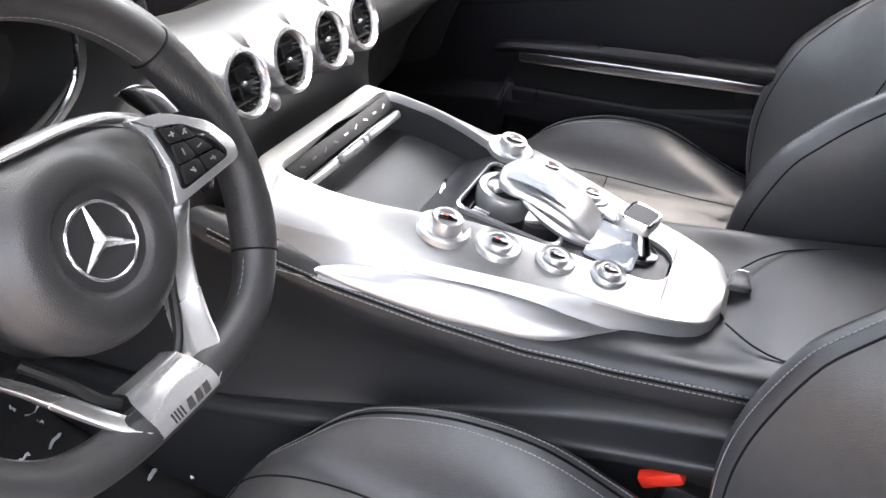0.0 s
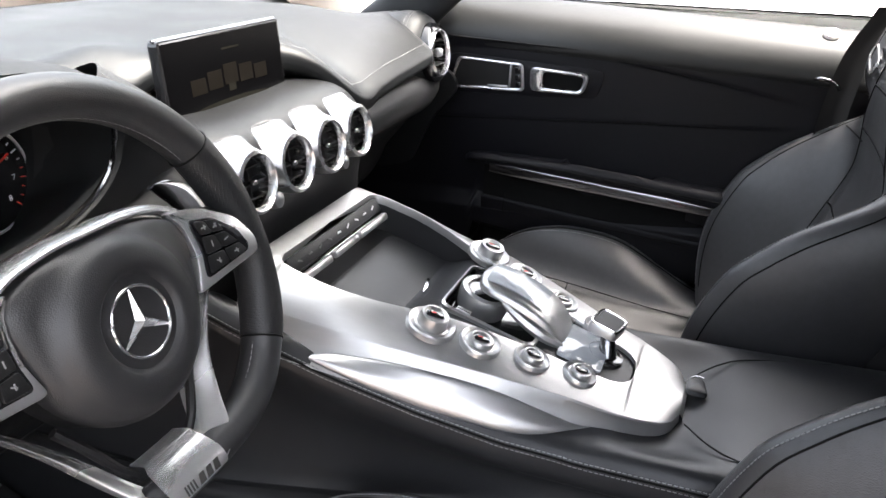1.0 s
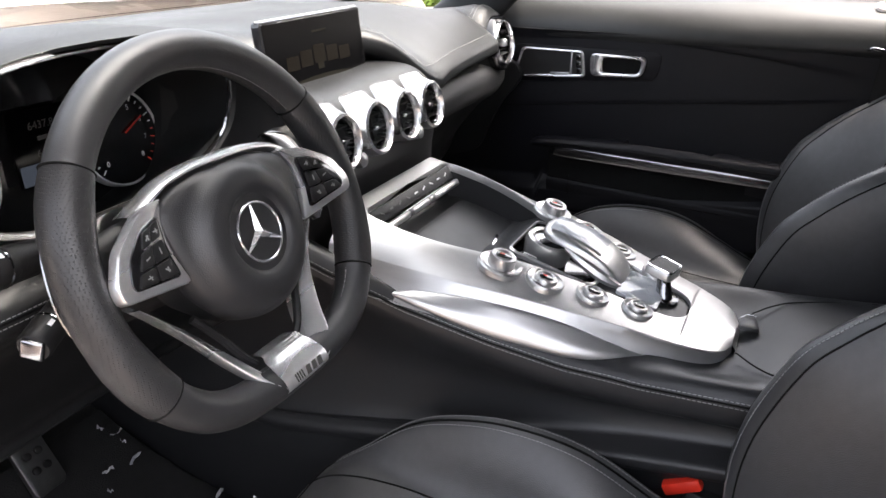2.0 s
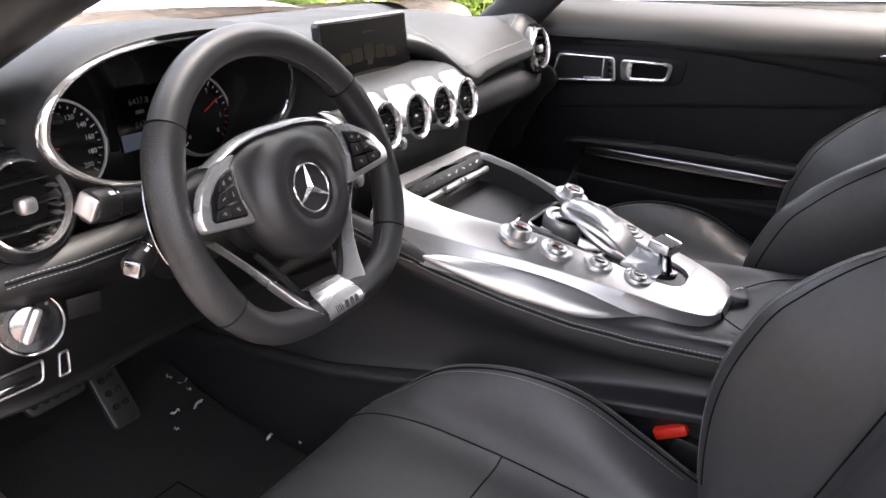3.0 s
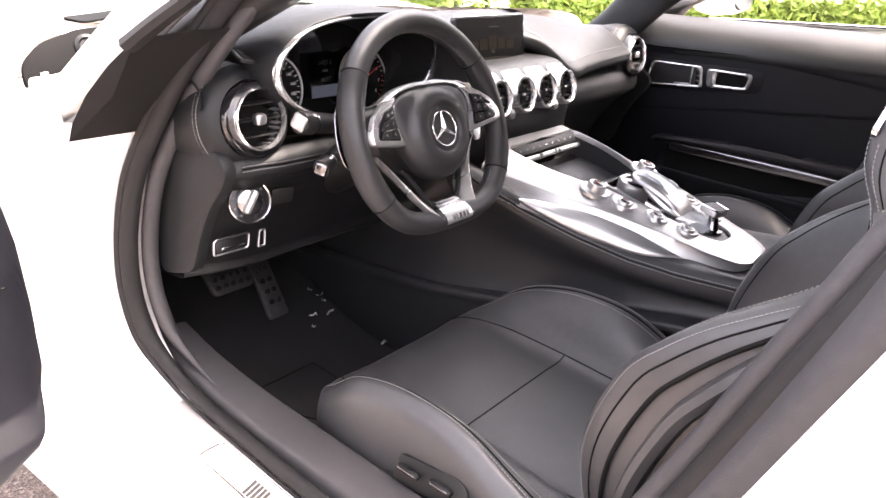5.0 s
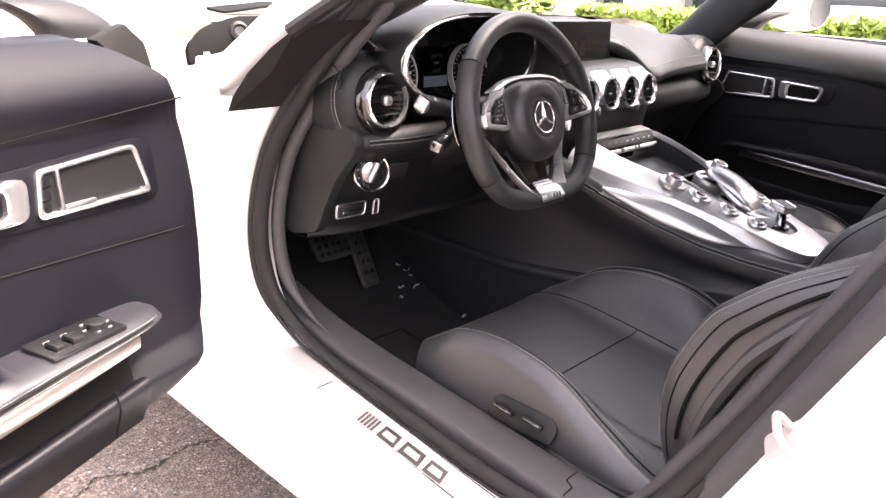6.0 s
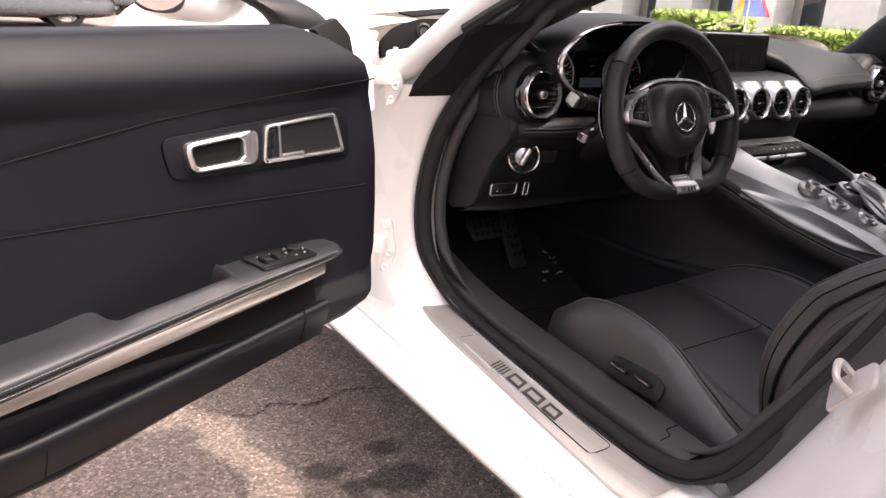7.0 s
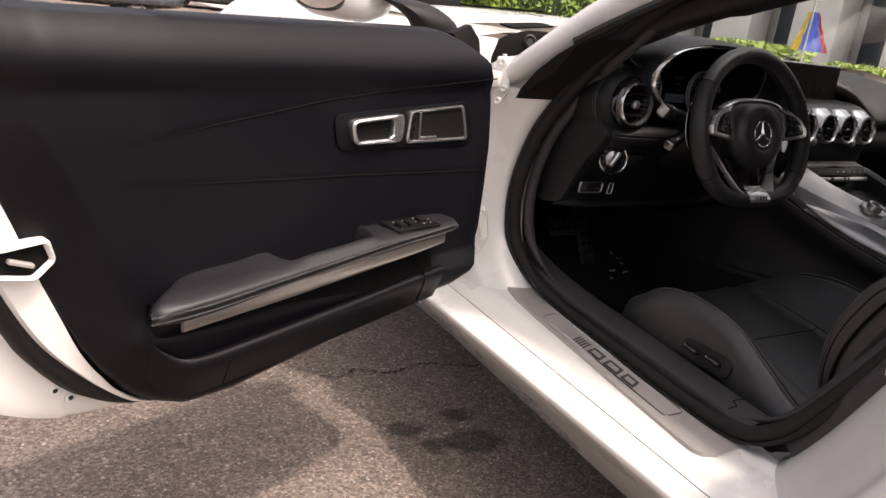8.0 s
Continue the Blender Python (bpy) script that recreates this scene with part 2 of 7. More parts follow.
# ---- mesh helpers ----
def catmull(pts, count, closed=False):
    """count points spread evenly over the pieces of a smooth curve through pts."""
    pts = [Vector(p) for p in pts]
    n = len(pts)
    spans = n if closed else n - 1
    out = []
    for i in range(count):
        f = i * spans / (count if closed else count - 1)
        k = min(int(f), spans - 1)
        t = f - k
        if closed:
            a, b, c, d = (pts[(k + j) % n] for j in (-1, 0, 1, 2))
        else:
            b, c = pts[k], pts[k + 1]
            a = pts[k - 1] if k else b * 2 - c
            d = pts[k + 2] if k + 2 < n else c * 2 - b
        out.append(0.5 * (2 * b + (c - a) * t + (2 * a - 5 * b + 4 * c - d) * t * t + (3 * b - a - 3 * c + d) * t ** 3))
    return out


def catmull_2d(pts, count):
    return [(p.x, p.y) for p in catmull([(a, b, 0) for a, b in pts], count)]


def skin(rows, close_u=False, close_v=False, caps=False, bm=None):
    """Faces over a grid of points; rows run along v."""
    bm = bm or bmesh.new()
    vs = [[bm.verts.new(p) for p in row] for row in rows]
    nr, nc = len(vs), len(vs[0])
    for i in range(nr if close_v else nr - 1):
        for j in range(nc if close_u else nc - 1):
            a, b = vs[i], vs[(i + 1) % nr]
            bm.faces.new((a[j], a[(j + 1) % nc], b[(j + 1) % nc], b[j]))
    if caps:
        bm.faces.new(vs[0][::-1])
        bm.faces.new(vs[-1])
    return bm


def loft(sections, nu, nv, closed=False, caps=False, bm=None):
    """A smooth skin through sections of equal length."""
    fine = [catmull(s, nu, closed) for s in sections]
    cols = [catmull([row[j] for row in fine], nv) for j in range(nu)]
    rows = [[cols[j][i] for j in range(nu)] for i in range(nv)]
    return skin(rows, close_u=closed, caps=caps, bm=bm), rows


def tube(path, radius, seg=8, closed=False, bm=None, flat=1.0, up=None):
    """A round bar along a path; radius may be a list; flat squeezes it along up."""
    bm = bm or bmesh.new()
    path = [Vector(p) for p in path]
    n = len(path)
    rows = []
    ref = Vector(up) if up else Vector((0, 0, 1))
    for i, p in enumerate(path):
        a = path[(i - 1) % n] if closed or i else p
        b = path[(i + 1) % n] if closed or i < n - 1 else p
        t = (b - a).normalized()
        side = t.cross(ref)
        side = side.normalized() if side.length > 1e-4 else t.orthogonal().normalized()
        top = side.cross(t)
        r = radius[i] if isinstance(radius, (list, tuple)) else radius
        rows.append([p + side * math.cos(2 * math.pi * k / seg) * r + top * math.sin(2 * math.pi * k / seg) * r * flat for k in range(seg)])
    return skin(rows, close_u=True, close_v=closed, caps=not closed, bm=bm)


def lathe(profile, seg=32, m=None, bm=None, cap=True):
    """Turns (radius, height) pairs about the local z axis."""
    bm = bm or bmesh.new()
    m = m or Matrix()
    rows = [[m @ Vector((r * math.cos(2 * math.pi * k / seg), r * math.sin(2 * math.pi * k / seg), h)) for k in range(seg)] for r, h in profile]
    skin(rows, close_u=True, bm=bm)
    if cap:
        bm.verts.ensure_lookup_table()
        total = len(bm.verts)
        if profile[0][0] > 0.0005:
            bm.faces.new([bm.verts[total - seg * len(profile) + k] for k in range(seg)][::-1])
        if profile[-1][0] > 0.0005:
            bm.faces.new([bm.verts[total - seg + k] for k in range(seg)])
    return bm


def box(size, m=None, bevel=0.0, bm=None, seg=2):
    """A box with rounded edges, centred at m."""
    one = bmesh.new()
    bmesh.ops.create_cube(one, size=1.0)
    bmesh.ops.scale(one, vec=size, verts=one.verts)
    if bevel:
        bmesh.ops.bevel(one, geom=one.edges[:], offset=bevel, segments=seg, profile=0.5, affect="EDGES")
    bmesh.ops.transform(one, matrix=m or Matrix(), verts=one.verts)
    return join(bm, one)


def join(bm, one):
    if bm is None:
        return one
    data = bpy.data.meshes.new("temp")
    one.to_mesh(data)
    one.free()
    bm.from_mesh(data)
    bpy.data.meshes.remove(data)
    return bm


def rounded(pts, r, seg=4):
    """A 2D outline with its corners rounded."""
    out = []
    n = len(pts)
    for i in range(n):
        p = Vector(pts[i])
        a, b = Vector(pts[i - 1]) - p, Vector(pts[(i + 1) % n]) - p
        k = min(r, a.length * 0.45, b.length * 0.45)
        s, e = p + a.normalized() * k, p + b.normalized() * k
        for j in range(seg + 1):
            t = j / seg
            out.append(s * (1 - t) ** 2 + p * 2 * t * (1 - t) + e * t * t)
    return out


def plate(outline, thick, m=None, bevel=0.0, bm=None, bulge=0.0):
    """A flat slab with a 2D outline in the local xy plane, its top face at z = thick."""
    one = bmesh.new()
    top = [one.verts.new((x, y, thick)) for x, y in outline]
    low = [one.verts.new((x, y, 0)) for x, y in outline]
    n = len(top)
    face = one.faces.new(top)
    one.faces.new(low[::-1])
    for i in range(n):
        one.faces.new((low[i], low[(i + 1) % n], top[(i + 1) % n], top[i]))
    bmesh.ops.recalc_face_normals(one, faces=one.faces)
    if bevel:
        bmesh.ops.bevel(one, geom=list(face.edges), offset=bevel, segments=2, profile=0.5, affect="EDGES")
    bmesh.ops.transform(one, matrix=m or Matrix(), verts=one.verts)
    return join(bm, one)


def ring_plate(outer, inner, thick, m=None, bm=None, lift=0.0):
    """A frame between two outlines of equal length; lift raises the inner edge."""
    m = m or Matrix()
    mid = [(Vector(a) * 0.5 + Vector(b) * 0.5) for a, b in zip(outer, inner)]
    rows = [[m @ Vector((*p, 0)) for p in outer], [m @ Vector((*p, thick * 0.8)) for p in outer], [m @ Vector((*p, thick)) for p in mid],
            [m @ Vector((*p, thick * 0.8 + lift)) for p in inner], [m @ Vector((*p, 0)) for p in inner]]
    return skin(rows, close_u=True, bm=bm)


def basis(origin, x, z):
    """A pose with its x axis along x and its z axis near z."""
    x = Vector(x).normalized()
    y = Vector(z).cross(x).normalized()
    z = x.cross(y)
    m = Matrix((x, y, z)).transposed().to_4x4()
    m.translation = origin
    return m


def lettering(word, size, m):
    """Letters in the built-in font, centred at m, as a thin mesh."""
    curve = bpy.data.curves.new("lettering", "FONT")
    curve.body, curve.size, curve.align_x, curve.align_y = word, size, "CENTER", "CENTER"
    curve.resolution_u = 2
    ob = bpy.data.objects.new("lettering", curve)
    data = ob.to_mesh()
    bm = bmesh.new()
    bm.from_mesh(data)
    ob.to_mesh_clear()
    bpy.data.objects.remove(ob)
    bpy.data.curves.remove(curve)
    bmesh.ops.transform(bm, matrix=m, verts=bm.verts)
    return bm


PLACES = {}


def part(name, bm, mat, parent=None, label="", smooth=True, kind=""):
    """Links a bmesh, given in world places, as one mesh object under a thing or a part."""
    bmesh.ops.recalc_face_normals(bm, faces=bm.faces)
    data = bpy.data.meshes.new(name)
    bm.to_mesh(data)
    bm.free()
    n = len(data.vertices)
    co = np.empty(n * 3)
    data.vertices.foreach_get("co", co)
    co = co.reshape(-1, 3)
    c = (co.min(0) + co.max(0)) / 2
    data.transform(Matrix.Translation(-Vector(c)))
    if smooth:
        data.shade_smooth()
        data.set_sharp_from_angle(angle=radians(38))
    data.materials.append(mat)
    ob = new(name, data)
    ob.matrix_basis = Matrix.Translation(c)
    PLACES[ob.name] = Matrix.Translation(c)
    if parent:
        ob.parent = parent
        ob.matrix_parent_inverse = PLACES[parent.name].inverted()
    return tagged(ob, label=label, kind=kind)


def thing(name, at, label, category, group="", kind=""):
    ob = new(name)
    ob.empty_display_size = 0.05
    ob.matrix_basis = Matrix.Translation(at)
    PLACES[ob.name] = Matrix.Translation(at)
    return tagged(ob, label, category, group, kind)


def stitches(path, parent, gap=0.0055, length=0.004, size=0.00055, name="stitching"):
    """A row of thread stitches along a path, as one part."""
    path = [Vector(p) for p in path]
    bm = bmesh.new()
    walked, nextat = 0.0, 0.0
    for a, b in zip(path, path[1:]):
        d = b - a
        if d.length < 1e-6:
            continue
        t = d.normalized()
        s = t.orthogonal().normalized()
        u = t.cross(s)
        while nextat <= walked + d.length:
            c = a + t * (nextat - walked)
            e = c + t * length
            vs = [[bm.verts.new(q + s * size * i + u * size * j) for i, j in ((1, 0), (0, 1), (-1, 0), (0, -1))] for q in (c, e)]
            for k in range(4):
                bm.faces.new((vs[0][k], vs[0][(k + 1) % 4], vs[1][(k + 1) % 4], vs[1][k]))
            nextat += gap
        walked += d.length
    return part(name, bm, THREAD, parent, "light grey thread stitching", smooth=False, kind="stuff")


# ---- ground ----
def build_ground():
    bm = bmesh.new()
    bmesh.ops.create_grid(bm, x_segments=2, y_segments=2, size=150)
    ob = part("ground", bm, ASPHALT, None, smooth=False)
    tagged(ob, "rough brown-grey asphalt of a car park", "ground", kind="structure")
    rnd = random.Random(4)
    # a ragged crack that runs under the open door
    spine = catmull([(-1.13, 1.62, 0), (-1.02, 1.52, 0), (-0.94, 1.545, 0), (-0.86, 1.50, 0), (-0.74, 1.52, 0), (-0.6, 1.47, 0), (-0.4, 1.5, 0)], 90)
    rows = []
    for i, p in enumerate(spine):
        j = Vector((rnd.uniform(-0.004, 0.004), rnd.uniform(-0.006, 0.006), 0))
        w = 0.0014 + 0.0068 * rnd.random() ** 2 * math.sin(math.pi * i / 89)
        rows.append([p + j + Vector((0, -w, 0.004)), p + j + Vector((0, w, 0.004))])
    part("crack", skin(rows), material("crack_dirt", (0.03, 0.022, 0.018), 0.9, bump=0, vary=0.4), ob, "dark ragged crack", smooth=False)
    # loose chippings
    bm = bmesh.new()
    for _ in range(700):
        x, y, s = rnd.uniform(-2.4, -0.6), rnd.uniform(0.2, 2.6), rnd.uniform(0.0015, 0.004)
        vs = [bm.verts.new((x + s * rnd.uniform(0.5, 1.2) * math.cos(a), y + s * rnd.uniform(0.5, 1.2) * math.sin(a), 0.0005)) for a in (0, 1.6, 3.1, 4.7)]
        top = bm.verts.new((x, y, s * 0.9))
        for k in range(4):
            bm.faces.new((vs[k], vs[(k + 1) % 4], top))
    part("chippings", bm, material("stone_chips", (0.3, 0.26, 0.22), 0.8, bump=0), ob, "pale stone chippings", smooth=False, kind="stuff")


# ---- car body ----
def sill_x(y):
    return 0.13 * (y - 0.8)


def build_body():
    car = thing("car_body", (-0.8, 0.9, 0.0), "white two-seat sports car body with its driver's door opening bare", "car")

    # rocker below the door: sill top, shallow trough, crease, flat shoulder, fold and a face that tucks in under it
    def rocker_row(y):
        k = min(max(y, 0.3), 1.5) - 0.8
        p, c, f, b = -0.832 + 0.13 * k, -0.899 + 0.065 * k, -0.946 + 0.03 * k, -0.765 + 0.06 * k
        return [Vector((x, y, z)) for x, z in ((p + 0.137, 0.30), (p + 0.132, 0.36), (p + 0.12, 0.381), (p + 0.05, 0.3825), (p, 0.3770), (p + (c - p) * 0.25, 0.3745), (p + (c - p) * 0.6, 0.3640), (c + 0.006, 0.3608), (c, 0.3606), (c - 0.006, 0.3600), (f + 0.016, 0.3500), (f + 0.004, 0.3440), (f, 0.3380), (f + 0.005, 0.326), (f + 0.04, 0.285), (b - 0.03, 0.165), (b, 0.14), (b + 0.06, 0.135))]
    ys = [2.0, 1.7, 1.5, 1.25, 1.0, 0.75, 0.5, 0.3, 0.0, -0.6]
    bm, _ = loft([rocker_row(y) for y in ys], 80, 60)
    part("rocker", bm, PAINT, car)
    part("rocker_crease", tube([rocker_row(y)[8] for y in ys], 0.0009, 6), TRIMGREY, car, "thin dark shut line")

    # brushed plate set into the sill, with a scribed outline and raised bars
    def onsill(u, v, h=0.0):
        y = 1.0 - v
        return Vector((-0.815 + sill_x(y) - u, y, 0.3835 - 0.12 * max(0, u) + h))
    edge_out = [(-0.225, -0.040), (-0.207, -0.018), (-0.16, 0.002), (-0.10, 0.012), (0.0, 0.017), (0.32, 0.022), (0.50, 0.024), (0.515, 0.021), (0.526, 0.013), (0.535, -0.004)]
    rows = []
    for i in range(61):
        v = -0.225 + 0.76 * i / 60
        o = interp(edge_out, v)
        strip = [onsill(-0.058 + (o + 0.058) * k / 6, v, 0.002) for k in range(7)]
        rows.append([strip[0] - Vector((0, 0, 0.01))] + strip + [strip[-1] - Vector((0, 0, 0.012))])
    bm = skin(rows)
    sp = part("sill_plate", bm, STEEL, car, "brushed steel sill plate with dark raised bars", smooth=False)
    line = [onsill(p.x, p.y, 0.003) for p in rounded([(-0.038, 0.008), (0.006, 0.008), (0.006, 0.42), (-0.038, 0.42)], 0.012, 5)]
    part("plate_outline", tube(line, 0.0009, 6, closed=True), CHROME, sp, "thin bright scribed outline")
    for i in range(5):
        v = 0.125 + 0.0085 * i
        q = [onsill(0.003, v, 0.003), onsill(0.003, v + 0.005, 0.003), onsill(-0.024, v - 0.007 + 0.005, 0.003), onsill(-0.024, v - 0.007, 0.003)]
        part("emblem_bar", skin([[q[0], q[1]], [q[3], q[2]]]), EMBLEM, sp, smooth=False)
    for a, b in ((0.176, 0.221), (0.228, 0.278), (0.284, 0.326)):
        q = [(0.003, a), (0.003, b - 0.002), (-0.024, b - 0.012), (-0.024, a - 0.006)]
        mid = (sum(p[0] for p in q) / 4, sum(p[1] for p in q) / 4)
        inner = [(p[0] + (mid[0] - p[0]) * 0.5, p[1] + (mid[1] - p[1]) * 0.34) for p in q]
        part("emblem_block", skin([[onsill(*p, 0.0032) for p in q], [onsill(*p, 0.0032) for p in inner]], close_u=True), EMBLEM, sp, smooth=False)

    # grey inner sill trim with its rear joint
    trim = [(-0.60, 0.24), (-0.645, 0.32), (-0.668, 0.385), (-0.676, 0.412), (-0.684, 0.418), (-0.71, 0.420), (-0.736, 0.418), (-0.744, 0.411), (-0.746, 0.385)]
    ty = [1.28, 1.15, 1.0, 0.8, 0.6, 0.47]
    bm, _ = loft([[Vector((x + sill_x(y), y, z + (0.03 * max(0, y - 1.1) / 0.18))) for x, z in trim] for y in ty], 26, 30)
    st = part("sill_trim", bm, TRIMGREY, car, "dark grey grained plastic sill trim")
    part("trim_joint", tube([Vector((x + sill_x(0.535), 0.535 + d, z + 0.0008)) for x, z, d in ((-0.676, 0.412, 0.0), (-0.684, 0.418, 0.004), (-0.71, 0.420, 0.002), (-0.718, 0.4195, -0.012), (-0.736, 0.418, -0.012), (-0.744, 0.411, -0.012))], 0.0011, 6), HOLE, st)

    # door opening seal: a rubber loop round the opening
    loop = [(-0.727, 1.03, 0.399), (-0.717, 1.15, 0.423), (-0.728, 1.213, 0.49), (-0.735, 1.224, 0.6), (-0.732, 1.188, 0.73), (-0.72, 1.118, 0.84),
            (-0.695, 1.03, 0.955), (-0.655, 0.925, 1.06), (-0.615, 0.80, 1.13), (-0.585, 0.62, 1.185), (-0.575, 0.46, 1.21), (-0.58, 0.30, 1.20),
            (-0.61, 0.17, 1.14), (-0.66, 0.13, 1.03), (-0.715, 0.165, 0.92), (-0.735, 0.208, 0.83), (-0.742, 0.260, 0.73), (-0.750, 0.320, 0.61), (-0.762, 0.374, 0.51), (-0.774, 0.420, 0.440), (-0.790, 0.486, 0.403), (-0.784, 0.62, 0.397), (-0.758, 0.82, 0.397)]
    path = catmull(loop, 160, closed=True)
    low_part = [min(1.0, max(0.0, (p.z - 0.41) / 0.08)) for p in path]
    seal = part("door_seal", tube(path, [0.0105 + 0.0035 * max(k, min(1.0, max(0.0, (0.58 - p.y) / 0.12))) for p, k in zip(path, low_part)], 12, closed=True, up=(1, 0, 0)), RUBBER, car, "black rubber door seal")
    inner = [p + Vector((0.028, (0.8 - p.y) * 0.035, (0.78 - p.z) * 0.035)) for p in path]
    part("seal_lip", tube(inner, [0.003 + 0.01 * k for k in low_part], 10, closed=True, up=(1, 0, 0)), TRIMGREY, seal, "dark grey fabric-covered lip")
    outer = [p + Vector((-0.010, -(0.8 - p.y) * 0.028, -(0.78 - p.z) * 0.028)) for p in path]
    part("seal_gutter", tube(outer, [0.003 + 0.005 * k for k in low_part], 8, closed=True, up=(1, 0, 0)), RUBBER, seal)
    # broad trim over the rear edge of the opening
    rows = []
    for (y, z), (v, w) in zip(catmull_2d([(0.430, 0.425), (0.405, 0.455), (0.323, 0.60), (0.250, 0.75), (0.200, 0.86), (0.165, 0.97)], 30), catmull_2d([(0.400, 0.412), (0.372, 0.466), (0.285, 0.645), (0.228, 0.752), (0.180, 0.85), (0.145, 0.96)], 30)):
        e, f = Vector((-0.722, y, z)), Vector((-0.778, v, w))
        rows.append([e + Vector((0.05, -0.03, -0.02)), e, e.lerp(f, 0.3) + Vector((-0.010, 0.006, 0.005)), e.lerp(f, 0.7) + Vector((-0.010, 0.005, 0.004)), f, f + Vector((0.004, -0.02, -0.014))])
    part("rear_opening_trim", loft(rows, 20, 30)[0], TRIMGREY, car, "dark grey trim over the rear edge of the opening")

    # front door post, from the seal out to the hinge face and under the wing
    secs = []
    for z, yb in ((0.33, 1.08), (0.40, 1.15), (0.48, 1.222), (0.6, 1.238), (0.72, 1.208), (0.80, 1.162), (0.835, 1.145)):
        o = sill_x(1.2)
        secs.append([Vector((-0.70, yb - 0.0, z)), Vector((-0.745, yb + 0.012, z)), Vector((-0.775, yb + 0.028, z)), Vector((-0.80, yb + 0.06, z)), Vector((-0.812, yb + 0.10, z)), Vector((-0.825, 1.40, z)), Vector((-0.84, 1.50, z))])
    bm, _ = loft(secs, 30, 30)
    part("door_post", bm, PAINT, car, "white painted hinge post")
    for z, tall in ((0.50, 0.06), (0.842, 0.055)):
        hm = basis((-0.818, 1.238, z), (0.62, -0.78, 0), (-0.78, -0.62, 0))
        h = part("hinge", plate(rounded([(-0.012, -tall), (0.012, -tall * 0.7), (0.024, -0.01), (0.012, tall), (-0.014, tall)], 0.008), 0.008, hm, 0.003), PAINT, car, "white painted hinge plate")
        part("hinge_arm", box((0.07, 0.035, 0.03), hm @ pose(-0.03, 0.006, 0.012), 0.008), PAINT, h)
        for dz in (-tall * 0.72, -0.012, tall * 0.8):
            part("bolt", lathe([(0.0085, 0), (0.0085, 0.005), (0.006, 0.007), (0.003, 0.004)], 12, hm @ pose(0.002 + (0.010 if dz == -0.012 else 0), dz, 0.008)), PAINT, h, "painted hexagon bolt")

    # front wing with its dark rear gap, bonnet with two vents
    def wing(side):
        secs = []
        for y in (1.34, 1.40, 1.55, 1.9, 2.4, 2.9, 3.2):
            k = (y - 1.22) / 2
            t = 0.0 if y > 1.37 else -0.01
            secs.append([Vector((side * (0.90 - 0.02 * k + t), y, 0.28)), Vector((side * (0.945 + t), y, 0.5)), Vector((side * (0.955 + t), y, 0.68)), Vector((side * (0.93 + t), y, 0.825 - 0.02 * k)),
                         Vector((side * 0.865, y, 0.912 - 0.03 * k)), Vector((side * 0.78, y, 0.94 - 0.02 * k)), Vector((side * 0.66, y, 0.952 - 0.02 * k))])
        bm, _ = loft(secs, 30, 30)
        return part("front_wing", bm, PAINT, car, "white front wing")
    wing(-1)
    wing(1)
    gm = basis((-0.735, 1.300, 0.916), (1, -0.22, 0.30), (-0.5, -0.85, 0.2))
    # solid near-black plate: the shade of the cavity is put into its colour
    gap = part("wing_gap", plate(rounded([(-0.085, -0.024), (-0.02, -0.016), (0.05, -0.010), (0.088, 0.004), (0.07, 0.018), (0.02, 0.032), (-0.04, 0.030), (-0.075, 0.012)], 0.012), 0.02, gm, 0.003), HOLE, car, "dark oval plate as the shade of a cavity behind the wing")
    part("gap_plug", lathe([(0.016, 0), (0.016, 0.004), (0.011, 0.007), (0.008, 0.003), (0.0006, 0.003)], 20, gm @ pose(0.018, 0.006, 0.019), cap=False), PLASTIC, gap, "round black rubber plug")
    part("cowl_panel", plate(rounded([(-0.11, -0.03), (0.12, -0.01), (0.12, 0.04), (-0.1, 0.03)], 0.015), 0.004, basis((-0.5, 1.60, 0.957), (1, 0.35, 0.06), (0, -0.1, 1))), HOLE, car, "black wiper cowl")
    part("post_bead", tube(catmull([(-0.80, 1.262, 0.90), (-0.796, 1.262, 0.86), (-0.785, 1.25, 0.83), (-0.772, 1.245, 0.81)], 16), 0.005, 8), PAINT, car, "white sealant bead")
    # painted cheek that joins the hinge post to the pillar
    secs = [[Vector((x, y + 0.02 * (z < 0.83), z)) for x, y, z in row] for row in (
        [(-0.72, 1.20, 0.80), (-0.775, 1.225, 0.80), (-0.805, 1.27, 0.80), (-0.825, 1.36, 0.80), (-0.84, 1.5, 0.80)],
        [(-0.72, 1.18, 0.84), (-0.775, 1.205, 0.84), (-0.805, 1.26, 0.84), (-0.822, 1.35, 0.835), (-0.838, 1.5, 0.83)],
        [(-0.72, 1.13, 0.90), (-0.768, 1.17, 0.888), (-0.80, 1.23, 0.872), (-0.812, 1.31, 0.868), (-0.835, 1.5, 0.86)],
        [(-0.70, 1.11, 0.95), (-0.745, 1.15, 0.935), (-0.78, 1.225, 0.905), (-0.80, 1.32, 0.888), (-0.82, 1.5, 0.88)])]
    part("pillar_cheek", loft(secs, 20, 12)[0], PAINT, car, "white painted cheek under the pillar")
    secs = []
    for y, z in ((1.70, 0.935), (1.85, 0.955), (2.1, 0.96), (2.5, 0.94), (3.0, 0.86), (3.3, 0.74)):
        secs.append([Vector((x, y + 0.14 * (1 - (x / 0.72) ** 2) * max(0, 1 - (y - 1.7) / 0.6), z + 0.035 * (1 - (x / 0.72) ** 2) - (0.012 if abs(x) > 0.66 else 0))) for x in (-0.72, -0.6, -0.4, -0.2, 0, 0.2, 0.4, 0.6, 0.72)])
    bm, _ = loft(secs, 40, 30)
    bonnet = part("bonnet", bm, PAINT, car, "white bonnet with two vents")
